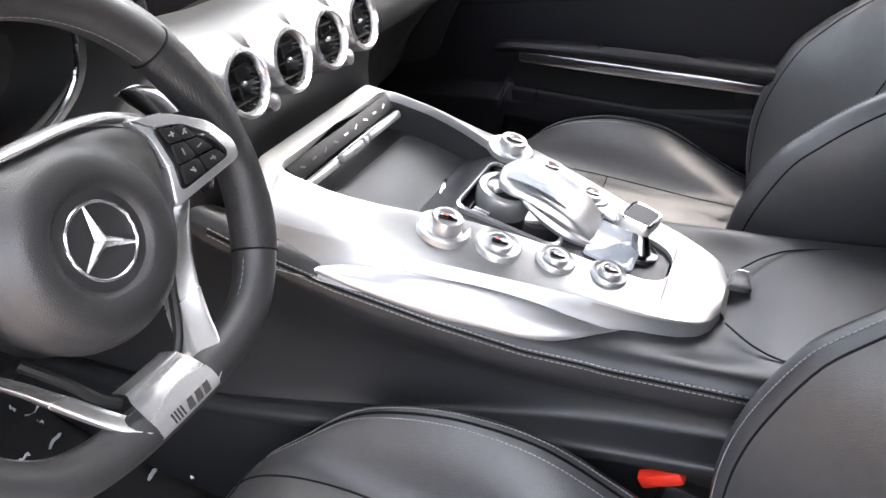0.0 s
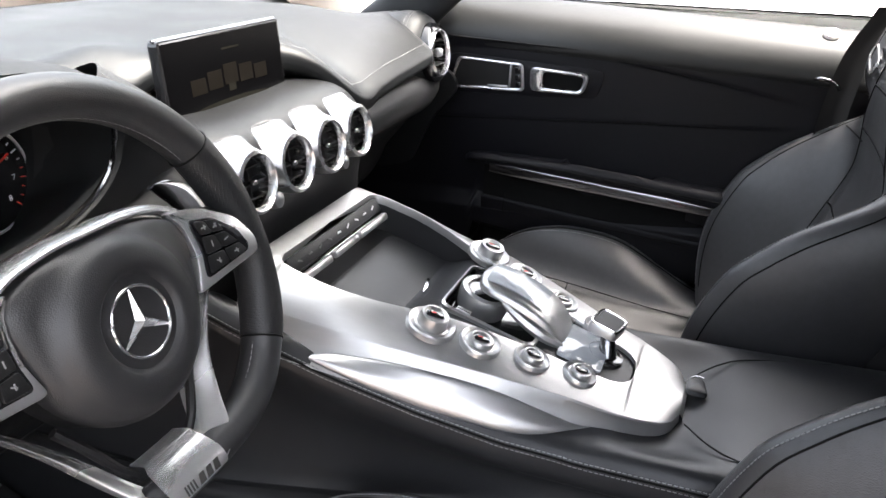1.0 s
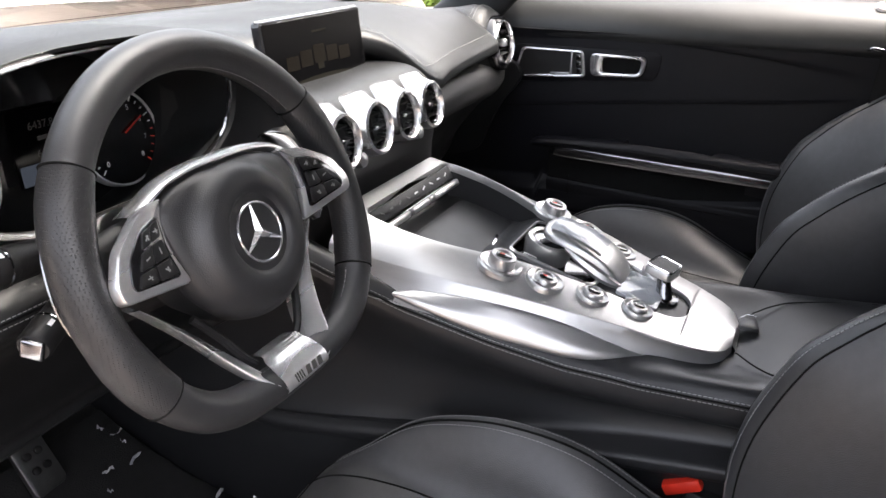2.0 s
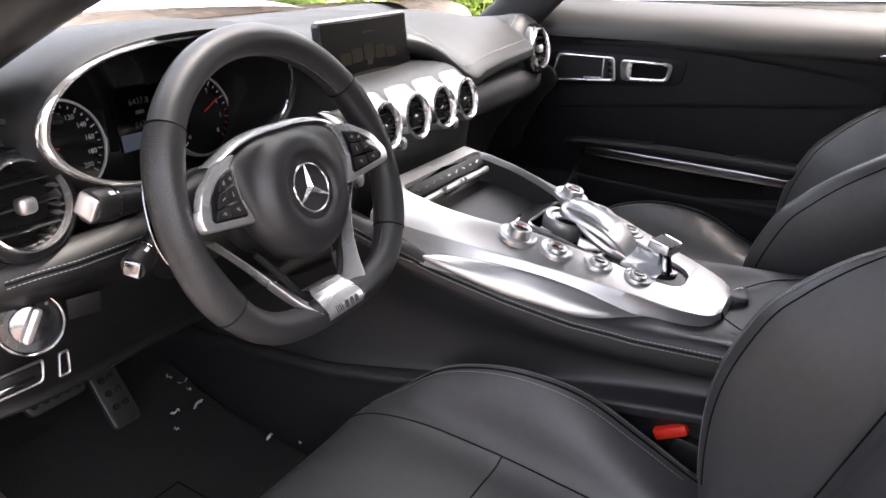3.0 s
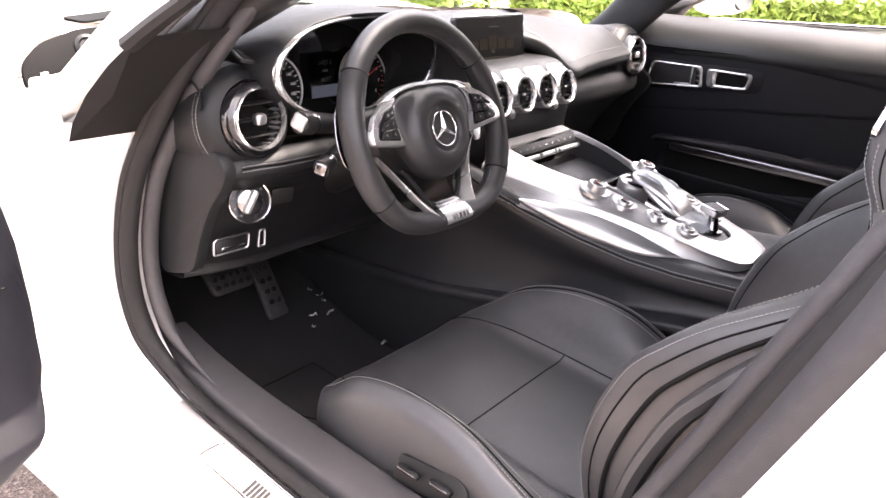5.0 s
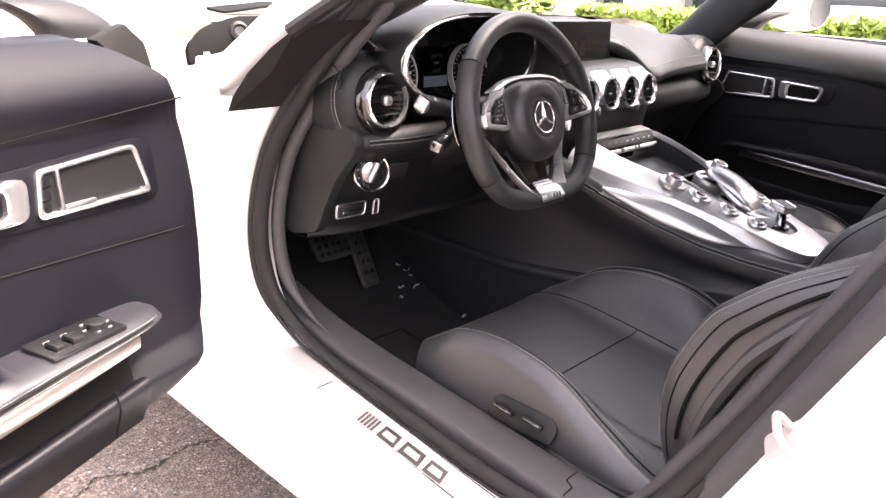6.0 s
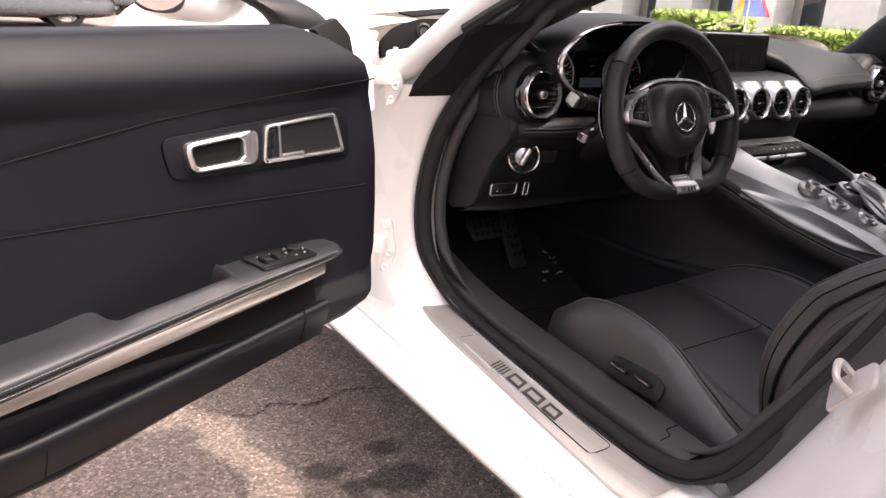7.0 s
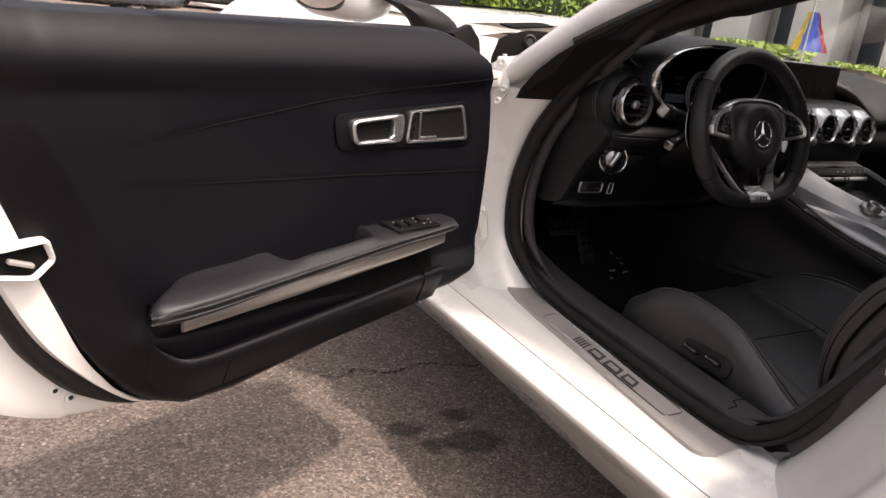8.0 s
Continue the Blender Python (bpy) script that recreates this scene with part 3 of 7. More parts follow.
    for s in (-1, 1):
        m = basis((s * 0.24, 2.12, 0.994), (1, 0.9 * s, -0.05 * s), (0.02 * s, 0.0, 1))
        part("bonnet_vent", plate(rounded([(-0.16, -0.005), (0.0, -0.035), (0.16, -0.005), (0.0, 0.02)], 0.03), 0.006, m), HOLE, bonnet, "black bonnet vent")

    # windscreen pillars: white outside, black trim inside
    for s in (-1, 1):
        line = [(s * 0.80, 1.40, 0.80), (s * 0.79, 1.27, 0.845), (s * 0.772, 1.17, 0.908), (s * 0.748, 1.10, 0.965), (s * 0.717, 1.0, 1.035), (s * 0.665, 0.81, 1.13), (s * 0.615, 0.58, 1.205), (s * 0.59, 0.3, 1.245), (s * 0.60, 0.0, 1.23)]
        if s < 0:
            part("pillar_skin", tube(catmull(line, 40), [0.03 + 0.008 * min(1, i / 12) for i in range(40)], 12, flat=0.8), PAINT, car, "white windscreen pillar and roof rail")
            low = [(-0.806, 1.02, 0.950), (-0.782, 0.955, 0.992), (-0.742, 0.87, 1.045), (-0.69, 0.77, 1.10)]
            part("pillar_gutter", tube(catmull(low, 24), [0.016 - 0.004 * i / 23 for i in range(24)], 8, flat=0.7), RUBBER, car, "black rubber pillar strip")
        else:
            part("pillar_skin", tube(catmull([(x, y, z) for x, y, z in line], 40), 0.034, 12, flat=0.75), PAINT, car, "white windscreen pillar and roof rail")
        trim = [(s * 0.70, 1.42, 0.88), (s * 0.69, 1.25, 0.94), (s * 0.665, 1.1, 1.0), (s * 0.63, 0.95, 1.07), (s * 0.59, 0.78, 1.135), (s * 0.56, 0.58, 1.19), (s * 0.55, 0.3, 1.215), (s * 0.56, 0.0, 1.19)]
        if s < 0:
            trim = [(x + 0.015, y - 0.02, z - 0.035) for x, y, z in trim]
            part("pillar_trim", tube(catmull(trim, 40), [0.042 if i < 20 else 0.05 for i in range(40)], 12, flat=0.8), PLASTIC, car, "black inner pillar trim")
        else:
            line = catmull([(0.712, 1.22, 0.845), (0.685, 1.13, 0.905), (0.672, 1.075, 0.955), (0.652, 0.99, 1.02), (0.625, 0.88, 1.08), (0.598, 0.74, 1.14), (0.57, 0.55, 1.19), (0.555, 0.3, 1.215), (0.56, 0.0, 1.19)], 44)
            rows = []
            for i, p in enumerate(line):
                d = (line[min(i + 1, 43)] - line[max(i - 1, 0)]).normalized()
                n = Vector((0, d.z, -d.y)).normalized()
                wide = 0.060 if i < 20 else 0.05
                rows.append([p + n * wide * math.copysign(abs(math.cos(q)) ** 0.7, math.cos(q)) + Vector((1, 0, 0)) * 0.024 * math.sin(q) for q in [2 * math.pi * k / 20 for k in range(20)]])
            part("pillar_trim", skin(rows, close_u=True, caps=True), PILLARTRIM, car, "broad black inner pillar trim")
    # triangular black panel at the foot of the pillar
    tri = [(-0.829, 1.160, 0.819), (-0.738, 1.148, 0.822), (-0.728, 1.085, 0.885), (-0.722, 1.0, 0.965), (-0.806, 1.004, 0.958), (-0.814, 1.06, 0.924), (-0.822, 1.11, 0.884), (-0.828, 1.145, 0.845)]
    bm = bmesh.new()
    a = [bm.verts.new(p) for p in tri]
    b = [bm.verts.new((x + 0.05, y, z)) for x, y, z in tri]
    c = bm.verts.new((-0.800, 1.085, 0.882))
    for i in range(8):
        bm.faces.new((a[i], a[(i + 1) % 8], c))
        bm.faces.new((a[i], a[(i + 1) % 8], b[(i + 1) % 8], b[i]))
    part("pillar_foot_panel", bm, FOOTRUBBER, car, "black rubber pillar foot")

    # roof, headliner, rear bodywork that close the cabin
    def roofrows(dz):
        return [[Vector((x, y, z + dz + 0.03 * (1 - (x / 0.62) ** 2))) for x in (-0.60, -0.45, -0.2, 0, 0.2, 0.45, 0.60)] for y, z in ((0.84, 1.135), (0.55, 1.215), (0.3, 1.245), (0.0, 1.235), (-0.4, 1.15), (-0.9, 1.0), (-1.3, 0.86))]
    part("roof", loft(roofrows(0.02), 20, 24)[0], PAINT, car, "white roof")
    part("headliner", loft(roofrows(-0.025), 20, 24)[0], PLASTIC, car, "black headliner")
    # rear quarter: white shut face behind the opening, with the striker
    secs = []
    for y, z in ((0.50, 0.34), (0.45, 0.365), (0.405, 0.40), (0.352, 0.48), (0.287, 0.61), (0.228, 0.73), (0.170, 0.85), (0.135, 0.95), (0.115, 1.05)):
        sx = sill_x(y)
        secs.append([Vector((-0.66, y - 0.0, z)), Vector((-0.745 - 0.03 * (0.5 - y), y + 0.012, z - 0.012)), Vector((-0.80, y - 0.005, z - 0.015)), Vector((-0.86, y - 0.045, z - 0.03)), Vector((-0.92, y - 0.09, z - 0.04)),
                     Vector((-0.965, y - 0.13, z - 0.05)), Vector((-0.99, y - 0.3, z - 0.06)), Vector((-1.0, y - 0.7, z - 0.08))])
    bm, _ = loft(secs, 36, 34)
    rear = part("rear_quarter", bm, PAINT, car, "white rear quarter and shut face")
    sm = basis((-0.838, 0.256, 0.650), (0, -0.64, 0.77), (-0.56, 0.64, 0.53))
    stk = part("striker", plate(rounded([(-0.032, -0.022), (0.03, -0.018), (0.03, 0.018), (-0.032, 0.022)], 0.008), 0.005, sm, 0.002), STEEL, rear, "bright steel door striker")
    arch = [sm @ Vector(p) for p in ((0.0, -0.014, 0.003), (0.004, -0.014, 0.024), (0.006, 0.0, 0.029), (0.004, 0.014, 0.024), (0.0, 0.014, 0.003))]
    part("striker_loop", tube(catmull(arch, 16), 0.004, 8), STEEL, stk)
    for s in (-1, 1):
        bm, _ = loft([[Vector((s * 0.98, y, 0.3)), Vector((s * 1.0, y, 0.6)), Vector((s * 0.9, y, 0.85)), Vector((s * 0.6, y, 1.0 - 0.1 * i))] for i, y in enumerate((-0.25, -0.6, -1.0, -1.4))], 12, 10)
        part("rear_flank", bm, PAINT, car)
    part("rear_bulkhead", box((1.3, 0.04, 0.95), pose(0, -0.22, 0.72), 0.01), CARPET, car, "black carpeted bulkhead")

    # windscreen
    rows = [[Vector((x, y - 0.10 * (x / 0.7) ** 2, z)) for x in (-w, -0.6 * w, 0, 0.6 * w, w)] for y, z, w in ((1.86, 0.915, 0.70), (1.5, 1.02, 0.68), (1.1, 1.12, 0.62), (0.76, 1.185, 0.56))]
    ws = part("windscreen", loft(rows, 16, 14)[0], GLASS, car, "clear windscreen")
    ws.visible_shadow = False

    # cabin floor, rising to a firewall
    prof = [(0.0, 0.26), (0.4, 0.24), (0.8, 0.235), (1.1, 0.245), (1.3, 0.29), (1.5, 0.40), (1.62, 0.6), (1.68, 0.85)]
    rows = [[Vector((x, y, z)) for x in (-0.68, -0.4, 0, 0.4, 0.68)] for y, z in prof]
    part("cabin_floor", loft(rows, 10, 40)[0], CARPET, car, "black carpeted floor")
    for s, y0 in ((-1, 1.24), (1, 0.98)):
        bm = box((0.02, 1.82 - y0, 0.66), pose(s * (0.70 if s < 0 else 0.75), (1.82 + y0) / 2, 0.52), 0.005)
        part("footwell_side", bm, LEATHER, car)
    secs = [[Vector((0.70 + dx, y + dy, z)) for dx, dy in ((0.0, 0.02), (-0.015, -0.03), (-0.02, -0.12), (-0.03, -0.30))] for y, z in ((0.24, 0.25), (0.22, 0.5), (0.17, 0.75), (0.10, 0.95), (0.04, 1.08), (0.02, 1.20))]
    part("rear_side_trim", loft(secs, 16, 24)[0], PLASTIC, car, "black rear side trim")
    part("right_inner_sill", box((0.02, 1.3, 0.5), pose(0.755, 0.62, 0.42), 0.005), CARPET, car, "black carpeted inner sill")
    part("right_sill", box((0.12, 1.4, 0.2), pose(0.72, 0.7, 0.30), 0.03), CARPET, car)
    return car


# ---- doors ----
def door_low(s):
    ks = [(-0.08, 0.575), (-0.06, 0.525), (-0.03, 0.492), (0.02, 0.476), (0.08, 0.470), (0.3, 0.435), (0.5, 0.404), (0.57, 0.404), (0.62, 0.413), (0.651, 0.433), (0.682, 0.468), (0.708, 0.508), (0.732, 0.563), (0.76, 0.63), (0.791, 0.711), (0.84, 0.82), (0.9, 0.93)]
    return interp(ks, s)


def door_high(s):
    return interp([(-0.08, 0.66), (-0.07, 0.74), (-0.046, 0.83), (-0.017, 0.900), (0.04, 0.932), (0.075, 0.9435), (0.9, 0.927)], s)


def interp(ks, s):
    if s <= ks[0][0]:
        return ks[0][1]
    for (a, u), (b, v) in zip(ks, ks[1:]):
        if s <= b:
            t = (s - a) / (b - a)
            return u + (v - u) * t
    return ks[-1][1]


def crease_up(s):
    return interp([(-0.1, 0.875), (-0.03, 0.870), (0.17, 0.853), (0.343, 0.834), (0.537, 0.802), (0.8, 0.75)], s)


def crease_low(s):
    return interp([(-0.1, 0.694), (-0.065, 0.696), (0.277, 0.713), (0.534, 0.723), (0.8, 0.735)], s)


def door_depth(s, z):
    """How far the inner panel stands proud of its plane."""
    d = 0.0
    if z > 0.845:
        k = (z - 0.845) / 0.1
        d += 0.014 * math.sin(min(1, k * 2.2) * math.pi / 2) - 0.05 * k ** 3
    if z < 0.545:
        d += 0.022 * min(1, (0.545 - z) / 0.03) * max(0, min(1, 1 - (s - 0.58) / 0.10))
    if s < -0.02:
        d -= 4.0 * (-0.02 - s) ** 2
    fold = interp([(0.41, 0.572), (0.515, 0.637), (0.605, 0.664), (0.68, 0.691), (0.80, 0.75)], z)
    if s > fold:
        d -= 0.32 * (s - fold) * min(1, (s - fold) / 0.012)
    fade = max(0, min(1, (0.70 - s) / 0.1))
    d += 0.0018 * fade * max(0, min(1, (z - crease_up(s)) / 0.005))
    d += 0.0015 * fade * max(0, min(1, (z - crease_low(s)) / 0.005))
    return d


def build_door(name, p0, along, inward, label, opened):
    p0, along, inward = Vector(p0), Vector(along).normalized(), Vector(inward).normalized()

    def at(s, z, n=0.0):
        return p0 + along * s + inward * n + Vector((0, 0, z))

    def onp(s, z, n=0.0):
        return at(s, z, door_depth(s if opened else max(s, -0.02), z) + n)

    def pm(s, z, n=0.0):
        """A pose on the panel, its x along the door and its y up."""
        m = Matrix((along, Vector((0, 0, 1)), along.cross(Vector((0, 0, 1))))).transposed().to_4x4()
        if (along.cross(Vector((0, 0, 1)))).dot(inward) < 0:
            m = Matrix((-along, Vector((0, 0, 1)), inward)).transposed().to_4x4()
        m.translation = onp(s, z, n)
        return m
    flip = -1 if (along.cross(Vector((0, 0, 1)))).dot(inward) < 0 else 1
    door = thing(name, at(0.3, 0.4, -0.05), label, "car door")
    # inner panel
    rows = []
    for i in range(94):
        s = -0.08 + 0.95 * i / 93 if opened else -0.26 + 1.13 * i / 93
        if opened or s > 0.06:
            lo, hi = door_low(s), max(door_high(s) if opened else min(door_high(s), 0.868 - 0.058 * s), door_low(s) + 0.01)
        else:
            lo, hi = 0.43, 0.868 - 0.058 * s
        row = [at(s, lo + 0.004, -0.045), at(s, lo - 0.002, -0.02)]
        for j in range(110):
            t = j / 109
            z = lo + (hi - lo) * t
            edge = 0.02 * max(0, 1 - t / 0.04) ** 2
            row.append(onp(s, z, -edge))
        row += [at(s, hi + 0.004, -0.07), at(s, hi - 0.01, -0.10)]
        rows.append(row)
    part("inner_panel", skin(rows), LEATHER, door, "black leather door lining with pressed creases")
    for crease in (crease_up, crease_low):
        part("pressed_seam", tube([onp(s, crease(s) + 0.0005, 0.0003) for s in [-0.04 + 0.0075 * i for i in range(90)]], [0.0013 * min(1, (91 - i) / 20) for i in range(90)], 6), HOLE, door)
    # painted shell behind the lining: white shut face, rubber, outer skin
    front = [(-0.085, 0.60), (-0.06, 0.53), (0.0, 0.485), (0.3, 0.437), (0.5, 0.406)]
    edge_p = front + [(0.6, 0.408), (0.651, 0.434), (0.682, 0.469), (0.708, 0.509), (0.732, 0.564), (0.76, 0.631), (0.791, 0.712), (0.84, 0.82), (0.88, 0.90)]
    edge_w = front + [(0.585, 0.403), (0.625, 0.408), (0.66, 0.43), (0.701, 0.468), (0.747, 0.52), (0.78, 0.576), (0.815, 0.655), (0.86, 0.76), (0.90, 0.88)]
    edge_r = front + [(0.58, 0.400), (0.628, 0.399), (0.682, 0.419), (0.721, 0.449), (0.765, 0.503), (0.787, 0.543), (0.83, 0.63), (0.88, 0.74), (0.93, 0.87)]
    edge_k = front + [(0.58, 0.394), (0.639, 0.381), (0.693, 0.383), (0.743, 0.395), (0.79, 0.416), (0.85, 0.45), (0.93, 0.52), (1.0, 0.66), (1.03, 0.85)]

    def band(edge, n):
        return [at(p.x, p.y, n) for p in catmull([(s, z, 0) for s, z in edge], 100)]

    def between(a, b, n, k=0.5):
        return [at(p.x * (1 - k) + q.x * k, p.y * (1 - k) + q.y * k, n) for p, q in zip(catmull([(s, z, 0) for s, z in a], 100), catmull([(s, z, 0) for s, z in b], 100))]
    part("shut_face", skin([band(edge_p, -0.03), band(edge_p, -0.018), between(edge_p, edge_w, -0.022, 0.35), between(edge_p, edge_w, -0.026, 0.9), band(edge_w, -0.034)]), PAINT, door, "white painted shut face")
    part("door_rubber", skin([between(edge_p, edge_w, -0.05, 0.6), band(edge_w, -0.034), between(edge_w, edge_r, -0.034, 0.3), between(edge_w, edge_r, -0.042, 0.75), band(edge_r, -0.062), between(edge_w, edge_r, -0.08, 0.9)]), RUBBER, door, "black rubber door seal")
    ups = catmull([(s, z, 0) for s, z in edge_k], 100)
    part("outer_skin", skin([between(edge_w, edge_r, -0.064, 0.8), band(edge_r, -0.063), between(edge_r, edge_k, -0.068, 0.3), between(edge_r, edge_k, -0.072, 0.7), between(edge_r, edge_k, -0.080, 0.95), band(edge_k, -0.088), between(edge_k, edge_k, -0.10),
                             [at(p.x, p.y + (0.925 - p.y) * 0.5, -0.155) for p in ups], [at(p.x, 0.915, -0.125) for p in ups], [at(p.x, 0.922, -0.115) for p in ups]]), PAINT, door, "white painted outer skin")
    if opened:
        # front corner of the door: white shell ear and a black rubber fin
        part("shell_ear", plate(rounded([(-0.06, 0.938), (-0.15, 0.938), (-0.132, 0.90), (-0.145, 0.80), (-0.06, 0.80)], 0.01), 0.02, basis_at(at(0, 0, -0.10), along, inward), 0.003), PAINT, door, "white folded shell corner")
        part("corner_fin", plate(rounded([(0.05, 0.942), (0.0, 0.960), (-0.03, 0.936), (-0.04, 0.905), (-0.03, 0.87), (0.0, 0.90)], 0.004), 0.012, basis_at(at(0, 0, -0.045), along, inward), 0.003), FOOTRUBBER, door, "black rubber corner fin")
    part("belt_strip", tube([at(s, 0.934 - 0.02 * s, -0.104) for s in (-0.02, 0.2, 0.4, 0.6, 0.8)], 0.005, 8), CHROME, door, "bright belt strip")

    def ar(s, z, n=0.0):
        return at(s, z, n) if opened else at(s, z + 0.008, n * 0.5)

    def onq(s, z, n=0.0):
        return onp(s, z, n) if opened else onp(s, z + 0.008, n)
    # armrest: a padded bar with a bright strip and a map pocket under it
    secs = []
    for s, top, low, dep, gap in ((0.042, 0.612, 0.605, 0.012, 0), (0.055, 0.622, 0.605, 0.04, 0), (0.09, 0.626, 0.606, 0.058, 0), (0.17, 0.626, 0.602, 0.062, 0), (0.245, 0.624, 0.597, 0.064, 0), (0.262, 0.6235, 0.596, 0.064, 0), (0.285, 0.622, 0.594, 0.065, 1), (0.34, 0.617, 0.589, 0.066, 1),
                                  (0.395, 0.613, 0.583, 0.067, 1), (0.418, 0.611, 0.581, 0.067, 0.6), (0.44, 0.609, 0.579, 0.068, 0), (0.50, 0.604, 0.572, 0.070, 0), (0.56, 0.600, 0.566, 0.073, 0)):
        if gap:
            inner = [ar(s, top, 0.045), ar(s, top - 0.05 * gap, 0.037), ar(s, top - 0.055 * gap, -0.01)]
        else:
            inner = [ar(s, top, dep * 0.72), ar(s, top, dep * 0.3), onq(s, top, -0.01)]
        secs.append([onq(s, low, -0.01), ar(s, low, dep * 0.7), ar(s, low + 0.006, dep), ar(s, (top + low) / 2, dep + 0.004), ar(s, top - 0.006, dep)] + inner)
    for s, top, low, dep, n0 in ((0.60, 0.597, 0.563, 0.074, 0.008), (0.63, 0.594, 0.562, 0.073, 0.03), (0.648, 0.589, 0.563, 0.070, 0.046), (0.657, 0.580, 0.566, 0.064, 0.056)):
        secs.append([ar(s, low, n0 - 0.02 if n0 < 0.02 else n0), ar(s, low, (dep + n0) / 2), ar(s, low + 0.006, dep), ar(s, (top + low) / 2, dep + 0.003), ar(s, top - 0.006, dep), ar(s, top, n0 + (dep - n0) * 0.7), ar(s, top, n0 + (dep - n0) * 0.3), ar(s, top - 0.008, n0)])
    # the closed door's armrest takes the darker leather in place of shade
    part("armrest", loft(secs, 44, 130)[0], ARMPAD_LIT if opened else LEATHER, door, "black stitched leather armrest with a finger hollow")
    edge = [(0.07, 0.6165, 0.052), (0.11, 0.6185, 0.0635), (0.25, 0.6105, 0.0690), (0.43, 0.594, 0.0725), (0.56, 0.583, 0.0775), (0.61, 0.580, 0.078), (0.645, 0.577, 0.073), (0.657, 0.574, 0.066)]
    for k in (-1, 1) if opened else ():
        stitches(catmull([ar(s, z + 0.004 * k, n - 0.0007 * k + 0.0003) for s, z, n in edge], 70), door, gap=0.0042, length=0.003, size=0.0004)
    part("armrest_seam", tube(catmull([ar(s, z, n - 0.0005) for s, z, n in edge], 60), 0.0014, 6), HOLE, door)
    # plinth under the rear of the armrest
    rows = [[ar(s, z, 0.0), ar(s, z, n), ar(s, 0.535 + (s - 0.56) * 0.2, n - 0.012), ar(s, 0.50, 0.0)] for s, z, n in ((0.50, 0.574, 0.03), (0.58, 0.566, 0.045), (0.615, 0.566, 0.04), (0.63, 0.57, 0.012))]
    part("armrest_plinth", loft(rows, 12, 20)[0], LEATHER, door)
    strip = []
    for s, z in ((0.104, 0.601), (0.16, 0.596), (0.25, 0.588), (0.43, 0.5725), (0.57, 0.560), (0.612, 0.556)):
        n = interp([(0.1, 0.05), (0.16, 0.054), (0.25, 0.057), (0.45, 0.060), (0.6, 0.056)], s)
        strip.append([ar(s, z - 0.009, n), ar(s, z - 0.008, n + 0.006), ar(s, z + 0.008, n + 0.006), ar(s, z + 0.009, n)])
    # strip metal is darker on the closed door too, standing in for shade
    part("bright_strip", loft(strip, 12, 40, closed=True, caps=True)[0], STRIP if opened else DARKCHROME, door, "satin metal strip")
    # dark sheet on the panel, painted as the shade under the armrest
    part("pocket_shade", loft([[onq(s, interp([(0.05, 0.60), (0.6, 0.555)], s), 0.0015), onq(s, interp([(0.05, 0.525), (0.3, 0.50), (0.6, 0.475)], s), 0.002)] for s in (0.085, 0.2, 0.35, 0.5, 0.60)], 6, 24)[0], HOLE, door, "dark sheet as the shade in the map pocket")
    lip = [[ar(s, z - 0.01, 0.012 * k), ar(s, z + 0.004, 0.04 * k), ar(s, z - 0.012, 0.047 * k), ar(s, z - 0.06, 0.028 * k)] for s, z, k in ((0.085, 0.535, 1), (0.3, 0.512, 1), (0.5, 0.493, 1), (0.57, 0.489, 1), (0.60, 0.492, 0.85), (0.622, 0.505, 0.5), (0.632, 0.522, 0.12))]
    part("pocket_lip", loft(lip, 14, 30)[0], LEATHER, door, "black plastic pocket lip")
    part("panel_joint", tube([ar(0.531, 0.497, 0.040), ar(0.530, 0.478, 0.0475), ar(0.528, 0.432, 0.029)], 0.0011, 6), HOLE, door)
    part("panel_joint", tube([ar(0.137, 0.545, 0.044), ar(0.135, 0.52, 0.0485), ar(0.133, 0.48, 0.034)], 0.0013, 6), HOLE, door)

    if not opened:
        rows = [[at(s, 0.943 - 0.058 * s + dz, n) for n, dz in ((-0.012, -0.10), (0.004, -0.088), (0.006, -0.072), (-0.002, -0.05), (-0.022, -0.026), (-0.05, -0.010), (-0.085, 0.0), (-0.10, -0.006))] for s in [-0.06 + 0.092 * i for i in range(11)]]
        part("belt_roll", loft(rows, 30, 24)[0], BELT_LIT, door, "padded leather belt roll, daylight put into its grey colour")
        bk = basis_at(at(0.70, 0.893, -0.06), along, inward)
        part("belt_knob", lathe([(0.014, 0.0), (0.014, 0.004), (0.010, 0.007), (0.005, 0.004), (0.0006, 0.006)], 20, bk @ pose(0, 0, 0.012, -50), cap=False), STEEL, door, "round steel lock knob")
    # window switches on the armrest
    sw = thing_pose(at(0.172, 0.6275, 0.032), along * -1, Vector((0.0, 0, 1)) + inward * 0.06)
    if opened:
        blk = part("switch_panel", box((0.10, 0.052, 0.006), sw, 0.002), GLOSS, door, "gloss black window switch panel")
        for dx in (-0.03, -0.008):
            part("window_switch", box((0.016, 0.02, 0.006), sw @ pose(dx, -0.006, 0.005, 0, 8, 0), 0.002), PLASTIC, blk)
            part("switch_mark", box((0.008, 0.0015, 0.001), sw @ pose(dx, 0.010, 0.0035)), SWITCHMARK, blk, smooth=False)
        part("mirror_dial", lathe([(0.011, 0), (0.011, 0.006), (0.008, 0.007)], 20, sw @ pose(0.028, 0, 0.003)), PLASTIC, blk)
        for a in range(6):
            part("switch_mark", box((0.004, 0.0015, 0.001), sw @ pose(0.028 + 0.016 * math.cos(a * 1.05), 0.016 * math.sin(a * 1.05), 0.0035)), SWITCHMARK, blk, smooth=False)

    # release handle and seat-memory frame in one recess
    m = pm(0.17, 0.79, 0.001) if opened else pm(0.155, 0.793, 0.001)
    x = flip

    def local(pts, r):
        return rounded([((s - 0.17) * x, z - 0.79) for s, z in pts], r)
